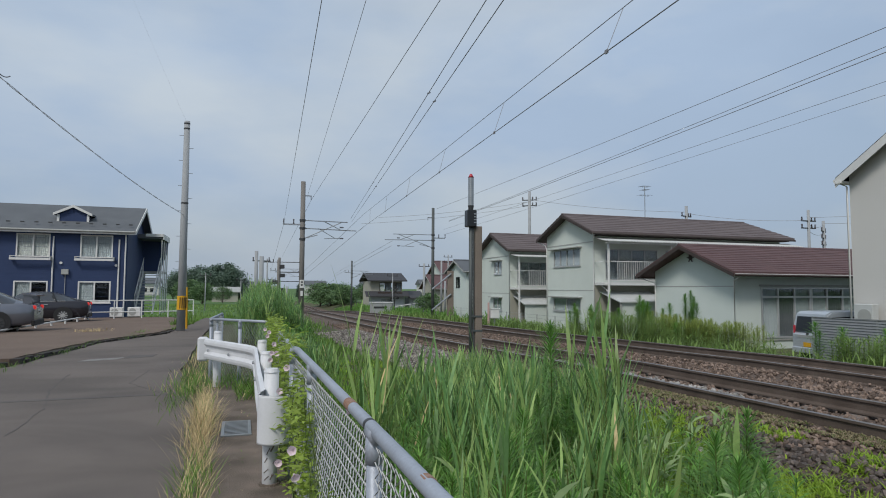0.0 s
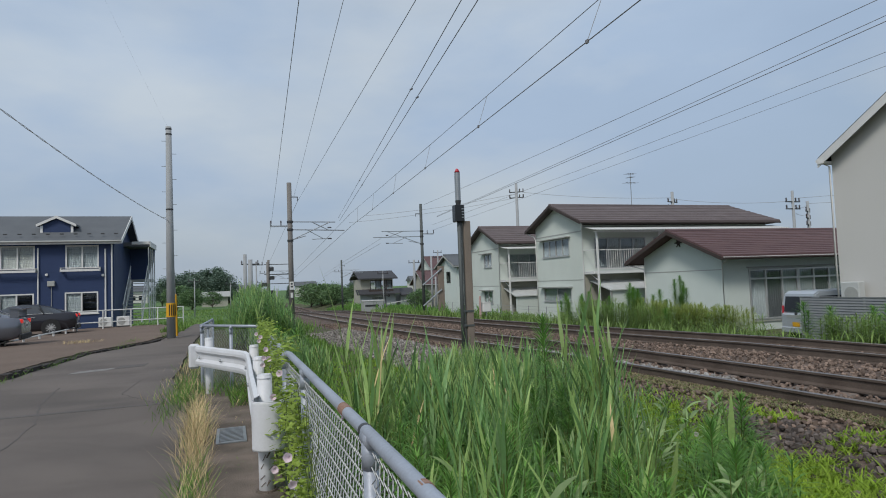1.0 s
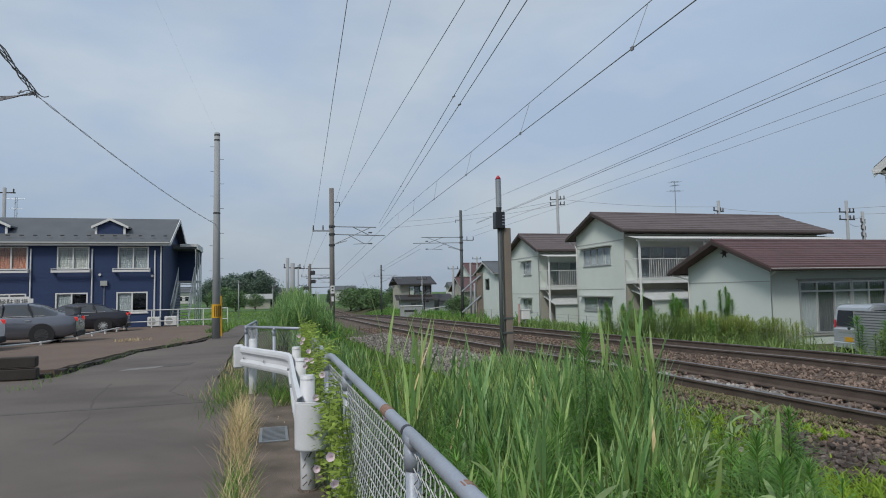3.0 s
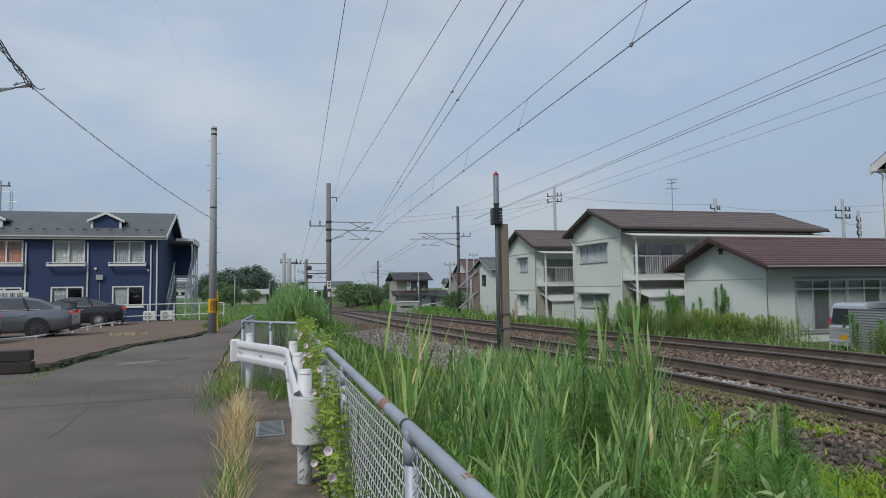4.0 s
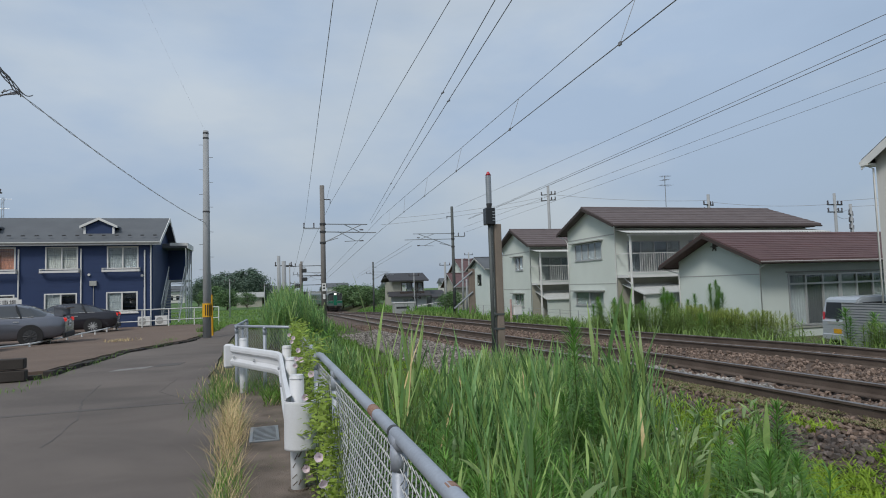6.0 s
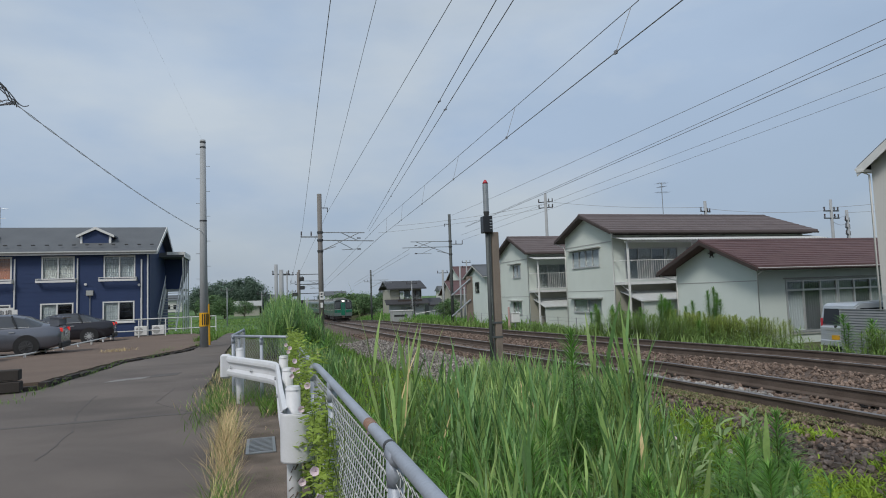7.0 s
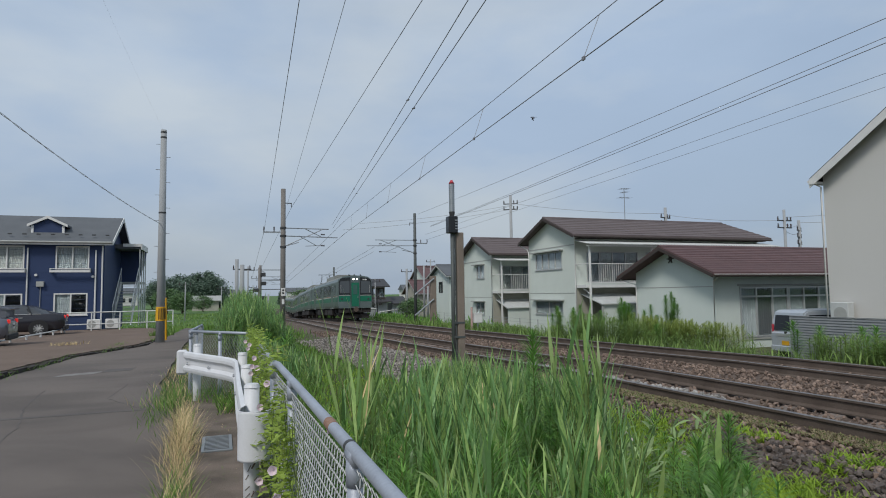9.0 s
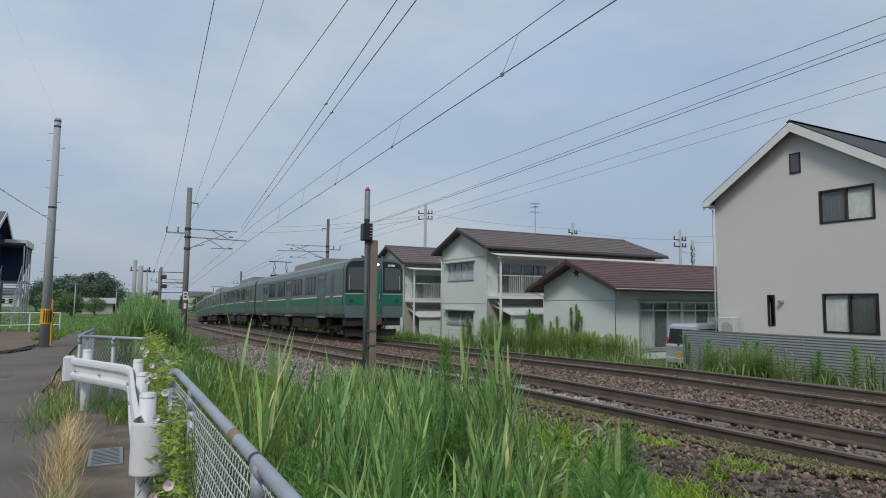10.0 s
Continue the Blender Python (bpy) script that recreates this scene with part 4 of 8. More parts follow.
def fence_run(label, rail_pts, posts, panels, r=0.024, rust=()):
    o = Vector((*rail_pts[0][:2], 0))
    f = thing("chain_link_fence", pose(o.x, o.y, 0), label, "fence", "fence runs")
    part("top_rail", tube(B(), [Vector(p) - o for p in rail_pts], r, 14), M_FENCE_RAIL, f, "grey painted pipe rail")
    for x, y, h in posts:
        p = part("post", rod(B(), Vector((x, y, -0.4)) - o, Vector((x, y, h)) - o, 0.0275, 0.0275, 14), M_FENCE_RAIL, f, smooth=True)
        bm = rod(B(), Vector((x, y - 0.05, h + 0.012)) - o, Vector((x, y + 0.05, h + 0.012)) - o, r + 0.006, r + 0.006, 14)
        rod(bm, Vector((x, y, h - 0.09)) - o, Vector((x, y, h)) - o, 0.0315, 0.0315, 14)
        part("fitting", bm, M_FENCE_RAIL, p, smooth=True)
    for a, b, pitch, rr in panels:
        part("wire_mesh", mesh_panel(B(), Vector((*a, 0)) - o, Vector((*b, 0)) - o, 0.05, 1.02, pitch, rr), M_MESH, f, "woven galvanised wire mesh")
    for (x0, y0, z0), (x1, y1, z1), mat in rust:
        part("rust_patch", rod(B(), Vector((x0, y0, z0)) - o, Vector((x1, y1, z1)) - o, r + 0.0012, r + 0.0012, 14), mat, f, "rusty patch on the rail")
    return f


fence_run("chain-link fence with a grey pipe rail along the tracks", [(0.49, -4.0, 1.045), (0.487, 0.0, 1.045), (0.483, 2.05, 1.05), (0.47, 3.6, 1.06), (0.452, 4.75, 1.075), (0.447, 5.02, 1.06), (0.445, 5.07, 1.02)],
          [(0.487, -1.6, 1.02), (0.483, 0.30, 1.02), (0.483, 2.06, 1.025), (0.465, 3.9, 1.035), (0.445, 5.06, 1.03)],
          [((0.487, -0.5), (0.483, 2.05), 0.058, 0.0025), ((0.483, 2.05), (0.445, 5.06), 0.058, 0.0026)],
          0.0245, (((0.480, 2.47, 1.0525), (0.479, 2.58, 1.053), M_RUST), ((0.4825, 2.12, 1.0505), (0.4823, 2.15, 1.0505), M_DARK_GREY), ((0.486, 1.40, 1.048), (0.486, 1.44, 1.048), M_RUST)))
fence_run("chain-link fence with a grey pipe rail behind vines", [(0.46, 5.25, 1.03), (0.48, 7.0, 1.035), (0.51, 9.45, 1.04)], [(0.46, 5.3, 1.0), (0.49, 7.4, 1.0), (0.51, 9.44, 1.0)],
          [((0.46, 5.25), (0.51, 9.45), 0.07, 0.0024)], 0.022)
fence_run("chain-link fence closing the end of the concrete strip", [(0.51, 9.45, 1.04), (0.04, 10.16, 1.035), (-0.43, 10.86, 1.03)], [(0.04, 10.16, 1.0), (-0.41, 10.84, 1.0)], [((0.51, 9.45), (-0.43, 10.86), 0.07, 0.0026)], 0.022)
fence_run("chain-link fence turning away beside the lane", [(-0.43, 10.86, 1.03), (-0.36, 12.0, 1.03), (-0.30, 13.1, 1.03)], [(-0.36, 12.0, 1.0), (-0.30, 13.1, 1.0)], [((-0.43, 10.86), (-0.30, 13.1), 0.07, 0.0026)], 0.022)


# braced timber post beside the far catenary pole
bp = thing("braced_post", pose(14.75, 43.1, -0.9), "grey timber post with two diagonal braces", "post")
part("post", box(B(), -0.22, -0.15, -0.2, 0.22, 0.15, 3.75, 0, 0.02), M_POST_BROWN, bp)
for z in (3.55, 2.05):
    part("brace", rod(B(), (0, -0.2, z), (-1.45, -0.2, z - 1.15), 0.06, 0.06, 8), M_GALV, bp)


def level_crossing():
    g = thing("crossing_signal", pose(17.6, 72.0, -1.5), "dark level-crossing signal with crossed boards", "crossing signal")
    part("mast", rod(B(), (0, 0, -0.2), (0, 0, 3.3), 0.07, 0.07, 10), M_DARK_GREY, g)
    for s in (-1, 1):
        part("crossed_board", rod(B(), (-0.5, -0.09, 2.75 - s * 0.4), (0.5, -0.09, 2.75 + s * 0.4), 0.06, 0.06, 6), M_DARK_GREY, g)
        part("lamp_hood", rod(B(), (s * 0.32, -0.28, 1.9), (s * 0.32, -0.05, 1.9), 0.16, 0.16, 14), M_BLACK, g)
    part("lamp_arm", rod(B(), (-0.35, -0.04, 1.9), (0.35, -0.04, 1.9), 0.03, 0.03, 6), M_DARK_GREY, g)
    part("barrier_arm", rod(B(), (0.1, -0.1, 0.9), (3.2, -0.3, 1.35), 0.05, 0.03, 8), M_TRIM_WHITE, g)
    b = thing("barrier_box", pose(13.2, 55.5, -0.95), "small pale box beside the tracks", "box")
    part("case", box(B(), -0.35, -0.2, 0, 0.35, 0.2, 0.12, 0, 0.02), M_TRIM_WHITE, b)
    o = thing("warning_box", pose(3.35, 52.0, -1.1), "orange warning box in the weeds", "box")
    part("case", box(B(), -0.4, -0.25, 0.0, 0.4, 0.25, 1.15, 0, 0.04), material("orange_paint", (0.55, 0.20, 0.04), 0.6), o)


level_crossing()


# ---- houses ----
def wall(bm, axis, plane, thick, a0, a1, z0, z1, holes=()):
    """An upright wall along an axis, one closed mesh, with openings (a0, a1, z0, z1) cut through it."""
    cs = sorted({a0, a1, *[h[0] for h in holes], *[h[1] for h in holes]})
    zs = sorted({z0, z1, *[h[2] for h in holes], *[h[3] for h in holes]})

    def solid(i, j):
        if not (0 <= i < len(cs) - 1 and 0 <= j < len(zs) - 1):
            return False
        c, z = (cs[i] + cs[i + 1]) / 2, (zs[j] + zs[j + 1]) / 2
        return not any(h[0] < c < h[1] and h[2] < z < h[3] for h in holes)

    made = {}

    def vert(i, j, k):
        if (i, j, k) not in made:
            d = plane + thick * k
            made[i, j, k] = bm.verts.new((d, cs[i], zs[j]) if axis == "y" else (cs[i], d, zs[j]))
        return made[i, j, k]

    for i in range(len(cs) - 1):
        for j in range(len(zs) - 1):
            if not solid(i, j):
                continue
            for k in (0, 1):
                bm.faces.new([vert(i, j, k), vert(i + 1, j, k), vert(i + 1, j + 1, k), vert(i, j + 1, k)])
            for (di, dj), (p, q) in (((-1, 0), ((i, j), (i, j + 1))), ((1, 0), ((i + 1, j), (i + 1, j + 1))), ((0, -1), ((i, j), (i + 1, j))), ((0, 1), ((i, j + 1), (i + 1, j + 1)))):
                if not solid(i + di, j + dj):
                    bm.faces.new([vert(*p, 0), vert(*q, 0), vert(*q, 1), vert(*p, 1)])
    return bm


def window(parent, axis, plane, out, a0, a1, z0, z1, frame_mat, curtain, panes=2, bar=0.05, sill=True, name="window", label="", deep=0.0, transom=None):
    """A window in a wall along an axis; out is the outward direction (+1 or -1) across it."""
    def bx(bm, p0, p1, q0, q1, d0, d1):
        lo, hi = sorted((plane + out * d0, plane + out * d1))
        if axis == "y":
            box(bm, lo, p0, q0, hi, p1, q1)
        else:
            box(bm, p0, lo, q0, p1, hi, q1)
    step = (a1 - a0) / panes
    bands = [(z0 + bar, z1 - bar)] if not transom else [(z0 + bar, transom - bar / 2), (transom + bar / 2, z1 - bar)]
    lights = [(a0 + k * step + (bar if k == 0 else bar / 2), a0 + (k + 1) * step - (bar if k == panes - 1 else bar / 2), u, v) for k in range(panes) for u, v in bands]
    bm = wall(B(), axis, plane - out * 0.06, out * 0.085, a0, a1, z0, z1, lights)
    w = part(name, bm, frame_mat, parent, label)
    for k in range(panes):
        bm = B()
        bx(bm, a0 + k * step + 0.01, a0 + (k + 1) * step - 0.01, z0 + 0.01, z1 - 0.01, -0.03, -0.025)
        g = part("pane", bm, M_GLASS, w)
        g.visible_shadow = False
    if curtain:
        for k in range(panes):
            mat = curtain[k % len(curtain)] if isinstance(curtain, (list, tuple)) else curtain
            if mat is None:
                continue
            bm = B()
            p0, p1 = a0 + k * step + 0.02, a0 + (k + 1) * step - 0.02
            n = 14
            ring = []
            for i in range(n + 1):
                a = p0 + (p1 - p0) * i / n
                d = plane - out * (0.065 + (0.004 if frame_mat is M_BRONZE else 0.014) * (i % 2))
                ring.append([bm.verts.new((d, a, z) if axis == "y" else (a, d, z)) for z in (z0, z1)])
            for u, v in zip(ring, ring[1:]):
                bm.faces.new((u[0], v[0], v[1], u[1]))
            part("curtain", bm, mat, w)
    if sill:
        bm = B()
        bx(bm, a0 - 0.05, a1 + 0.05, z0 - 0.05, z0 - 0.003, -0.02, 0.06)
        part("sill", bm, frame_mat, w)
    return w


def gable_shell(h, W, L, top, peak, wall_mat, roof_mat, trim_mat, eave, verge, holes_gable=(), holes_side=(), hip=0.0, courses=0.0, thick=0.11, base=-0.6, barge=0.10):
    """Walls, roof and trim of a house whose gable faces -x and whose long side faces -y."""
    part("wall", wall(B(), "y", 0.0, 0.16, 0, W, base, top, holes_gable), wall_mat, h)
    part("wall", wall(B(), "x", 0.0, 0.16, 0.162, L, base, top, holes_side), wall_mat, h)
    part("wall", wall(B(), "x", W, -0.16, 0.162, L, base, top), wall_mat, h)
    part("wall", wall(B(), "y", L, -0.16, 0.162, W - 0.162, base, top), wall_mat, h)
    rise = (peak - top) / (W / 2)
    part("gable", prism(B(), [(0.003, top + 0.002), (W - 0.003, top + 0.002), (W / 2, peak - 0.06)], "x", 0.003, 0.157), wall_mat, h)
    part("floor_slab", box(B(), 0.17, 0.17, base, L - 0.17, W - 0.17, 0.2), M_DARK, h)
    part("upper_floor", box(B(), 0.17, 0.17, top - 0.05, L - 0.17, W - 0.17, top - 0.004), M_DARK, h)
    for s in (0, 1):
        y_e, y_r = (-eave, W / 2) if s == 0 else (W + eave, W / 2)
        z_e = top - eave * rise
        bm = B()
        end = L + (eave if hip else verge)
        vs = []
        for dz in (0.0, thick):
            vs.append([bm.verts.new(p) for p in ((-verge, y_e, z_e + dz), (end, y_e, z_e + dz), (end - hip, y_r, peak + dz), (-verge, y_r, peak + dz))])
        lo, hi = vs
        bm.faces.new(lo)
        bm.faces.new(hi[::-1])
        for k in range(4):
            bm.faces.new((lo[k], lo[(k + 1) % 4], hi[(k + 1) % 4], hi[k]))
        roof = part("roof", bm, roof_mat, h)
        if courses:
            n = int(math.hypot(W / 2 + eave, peak - z_e) / courses)
            bm = B()
            row = []
            for i in range(n + 1):
                t = i / n
                yy, zz, x1 = y_e + (y_r - y_e) * t, z_e + (peak - z_e) * t + thick, end - hip * t
                for lift in (0.004, 0.030):
                    row.append((bm.verts.new((-verge, yy, zz + lift)), bm.verts.new((x1, yy, zz + lift))))
            for (p0, p1), (q0, q1) in zip(row, row[1:-1]):
                bm.faces.new((p0, p1, q1, q0))
            part("roof_covering", bm, roof_mat, roof)
        # barge board on the gable and fascia with gutter on the eave
        bm = B()
        o = [(y_e, z_e - barge), (y_e, z_e + thick * 0.5), (y_r, peak + thick * 0.5), (y_r, peak - barge)]
        prism(bm, o, "x", -verge - 0.03, -verge - 0.002)
        part("barge_board", bm, trim_mat, h)
        yy = y_e - 0.055 if s == 0 else y_e + 0.055
        part("gutter", rod(B(), (-verge + 0.02, yy, z_e - 0.01), (end - 0.02, yy, z_e - 0.03), 0.055, 0.055, 10), trim_mat, h)
    if hip:
        bm = B()
        z_e = top - eave * rise
        v = [bm.verts.new(p) for p in ((L + eave, -eave, z_e + thick), (L + eave, W + eave, z_e + thick), (L + eave - hip, W / 2, peak + thick))]
        bm.faces.new(v)
        part("hip_end", bm, roof_mat, h)
    part("ridge_cap", prism(B(), [(W / 2 - 0.14, peak + thick - 0.02), (W / 2, peak + thick + 0.06), (W / 2 + 0.14, peak + thick - 0.02)], "x", -verge - 0.01, L + (eave - hip if hip else verge)), roof_mat, h)


def downpipe(h, pts, mat, r=0.035):
    part("downpipe", tube(B(), pts, r, 8), mat, h)


def corrugated(bm, x0, x1, y0, z0, y1, z1, pitch=0.17, amp=0.028):
    n = int((x1 - x0) / pitch * 6)
    rows = []
    for i in range(n + 1):
        x = x0 + (x1 - x0) * i / n
        e = amp * math.sin(2 * math.pi * (x - x0) / pitch)
        rows.append([bm.verts.new((x, y0, z0 + e)), bm.verts.new((x, y1, z1 + e)), bm.verts.new((x, y0, z0 + e - 0.008)), bm.verts.new((x, y1, z1 + e - 0.008))])
    for a, b in zip(rows, rows[1:]):
        bm.faces.new((a[0], b[0], b[1], a[1])).smooth = True
        bm.faces.new((a[2], a[3], b[3], b[2])).smooth = True
        bm.faces.new((a[1], b[1], b[3], a[3]))
        bm.faces.new((a[0], a[2], b[2], b[0]))
    return bm


def balcony(h, x0, x1, depth, floor, rail, post_xs, post_top, bars_from, bars_to):
    part("balcony_floor", box(B(), x0, -depth, floor - 0.16, x1, -0.004, floor), M_TRIM_WHITE, h)
    part("balcony_rail", box(B(), x0, -depth, rail - 0.04, x1, -depth + 0.05, rail), M_TRIM_WHITE, h)
    part("balcony_rail", box(B(), x0, -depth, floor + 0.10, x1, -depth + 0.04, floor + 0.14), M_TRIM_WHITE, h)
    part("balcony_rail", box(B(), x0 + 0.005, -depth + 0.052, rail - 0.04, x0 + 0.05, -0.004, rail), M_TRIM_WHITE, h)
    x = bars_from
    while x < bars_to:
        part("baluster", rod(B(), (x, -depth + 0.025, floor + 0.14), (x, -depth + 0.025, rail - 0.04), 0.013, 0.013, 6), M_TRIM_WHITE, h)
        x += 0.15
    for x in post_xs:
        part("balcony_post", box(B(), x - 0.055, -depth - 0.005, -0.4, x + 0.055, -depth - 0.11, post_top, 0, 0.008), M_TRIM_WHITE, h)
        part("knee_brace", rod(B(), (x, -depth - 0.055, floor - 0.55), (x + 0.0, -0.3, floor - 0.17), 0.035, 0.035, 6), M_TRIM_WHITE, h)


def eave_kit(h, L, top, rise, eave):
    for x in range(int(L / 0.9)):
        part("rafter_end", box(B(), 0.2 + x * 0.9, -eave + 0.03, top - eave * rise - 0.08, 0.27 + x * 0.9, -0.004, top - 0.12), M_TRIM_DARK, h)


def house_a():
    h = thing("house", pose(19.82, 31.72, -0.86), "two-storey cream house with brown hip roof and white balcony", "house", "cream houses by the railway")
    W, L, top, peak = 5.89, 14.0, 5.90, 7.05
    g = [(1.58, 4.93, 3.85, 4.93), (1.55, 5.0, 1.0, 1.85)]
    s = [(0.75, 4.4, 2.98, 4.80), (5.0, 8.6, 2.98, 4.80), (9.2, 12.6, 2.98, 4.80), (5.6, 8.4, 0.6, 2.2)]
    gable_shell(h, W, L, top, peak, M_CREAM, M_ROOF_BROWN, M_TRIM_DARK, 0.62, 0.5, g, s, hip=0.7, courses=0.42)
    part("belt", box(B(), -0.02, 0.0, 5.20, -0.002, W, 5.26), M_TRIM_GREY, h)
    part("belt", box(B(), -0.012, 0.0, 2.32, -0.002, W, 2.36), M_TRIM_GREY, h)
    window(h, "y", 0.0, -1, *g[0], M_ALU, [M_CURTAIN_GREY, M_CURTAIN_GREY], 4, 0.045)
    window(h, "y", 0.0, -1, *g[1], M_ALU, [M_CURTAIN_GREY], 2, 0.05, label="window with a closed grey shutter")
    for z0, z1 in ((4.93, 5.0), (1.85, 1.92)):
        part("window_hood", box(B(), -0.28, 1.4, z0 + 0.03, -0.004, 5.3, z1 + 0.03), M_TRIM_GREY, h)
    for k, q in enumerate(s[:3]):
        window(h, "x", 0.0, -1, *q, M_ALU, [M_CURTAIN_GREY, M_CURTAIN, M_CURTAIN_GREY, M_CURTAIN], 4, 0.05, False)
    window(h, "x", 0.0, -1, *s[3], M_ALU, [M_CURTAIN_GREY], 2, 0.045)
    # thin beige sheet, darker than the cream wall, up to the balcony floor
    part("lower_wall_sheet", box(B(), 0.02, -0.014, 0.0, 14.0, -0.003, 2.62), M_WALL_DIM, h)
    balcony(h, 0.0, 13.6, 1.05, 2.81, 4.05, (0.25, 4.6, 9.2, 13.4), 5.03, 0.9, 13.5)
    part("awning", corrugated(B(), -0.1, 14.4, -1.5, 5.16, -0.10, 5.44, 0.2, 0.04), M_AWNING, h, "corrugated grey plastic awning")
    part("awning_beam", box(B(), -0.05, -1.35, 5.03, 14.2, -1.27, 5.10), M_TRIM_WHITE, h)
    part("soffit_board", box(B(), -0.05, -0.56, 5.56, 14.2, -0.02, 5.60), M_TRIM_DARK, h)
    part("porch_roof", prism(B(), [(-2.1, 1.68), (-2.1, 1.74), (-0.01, 2.30), (-0.01, 2.24)], "x", 0.30, 3.7), M_AWNING, h, "weathered grey sheet porch roof")
    part("porch_wall", box(B(), 0.5, -1.95, -0.3, 3.5, -1.88, 1.68), M_CREAM_PLAIN, h)
    for x in (0.42, 3.56):
        part("porch_post", box(B(), x - 0.05, -2.04, -0.3, x + 0.05, -1.955, 1.71), M_TRIM_GREY, h)
    downpipe(h, [(-0.42, -0.66, 5.62), (-0.25, -0.30, 5.46), (-0.07, -0.05, 5.25), (-0.07, -0.05, 3.0), (-0.07, -0.05, -0.4)], M_TRIM_WHITE)
    downpipe(h, [(-0.40, W + 0.6, 5.62), (-0.1, W + 0.1, 5.35), (-0.07, W - 0.08, 5.1), (-0.07, W - 0.08, -0.4)], M_TRIM_WHITE)
    a = thing("tv_antenna", pose(25.5, 34.6, 6.05), "thin metal television aerial on the brown roof", "antenna")
    part("mast", rod(B(), (0, 0, 0), (0, 0, 2.4), 0.025), M_GALV, a)
    for z, w in ((2.35, 0.30), (2.12, 0.18), (1.75, 0.42)):
        part("element", rod(B(), (-w, 0, z), (w, 0, z + 0.05), 0.012, 0.012, 6), M_GALV, a)
        for k in range(5):
            part("element", rod(B(), (-w + k * w / 2, -0.3, z), (-w + k * w / 2, 0.3, z), 0.009, 0.009, 5), M_GALV, a)


def house_b():
    h = thing("house", pose(18.97, 41.86, -0.95), "two-storey cream house with brown roof and narrow balcony", "house", "cream houses by the railway")
    W, L, top, peak = 5.53, 9.0, 5.55, 6.72
    g = [(1.45, 2.9, 3.62, 4.62), (1.45, 3.1, 0.83, 1.80)]
    s = [(0.6, 3.4, 2.75, 4.5)]
    gable_shell(h, W, L, top, peak, M_CREAM, M_ROOF_BROWN, M_TRIM_DARK, 0.6, 0.45, g, s, courses=0.42)
    part("belt", box(B(), -0.02, 0.0, 4.92, -0.002, W, 4.98), M_TRIM_GREY, h)
    part("belt", box(B(), -0.012, 0.0, 2.15, -0.002, W, 2.19), M_TRIM_GREY, h)
    for q in g:
        window(h, "y", 0.0, -1, *q, M_ALU, [M_CURTAIN_GREY], 2, 0.05)
        part("window_hood", box(B(), -0.28, q[0] - 0.1, q[3] + 0.03, -0.004, q[1] + 0.5, q[3] + 0.10), M_TRIM_GREY, h)
    window(h, "x", 0.0, -1, *s[0], M_ALU, [M_CURTAIN, M_CURTAIN, M_CURTAIN_GREY], 3, 0.045, False)
    # the same darker beige sheet over the lower part of the long wall
    part("lower_wall_sheet", box(B(), 0.02, -0.014, 0.0, 9.0, -0.003, 2.5), M_WALL_DIM, h)
    balcony(h, 0.0, 8.0, 1.05, 2.62, 3.85, (0.25, 4.3), 4.80, 1.1, 4.2)
    part("awning", corrugated(B(), -0.1, 8.5, -1.45, 4.84, -0.12, 5.08, 0.2, 0.04), M_AWNING, h, "corrugated grey plastic awning")
    part("porch_roof", prism(B(), [(-1.9, 1.38), (-1.9, 1.44), (-0.01, 2.02), (-0.01, 1.96)], "x", 0.25, 3.6), M_AWNING, h, "weathered grey sheet porch roof")
    part("porch_wall", box(B(), 0.4, -1.75, -0.3, 3.3, -1.68, 1.38), M_CREAM_PLAIN, h)
    downpipe(h, [(-0.38, -0.64, 5.28), (-0.07, -0.05, 5.0), (-0.07, -0.05, -0.4)], M_TRIM_WHITE)
    downpipe(h, [(-0.38, W + 0.64, 5.28), (-0.07, W - 0.05, 5.0), (-0.07, W - 0.05, -0.4)], M_TRIM_WHITE)


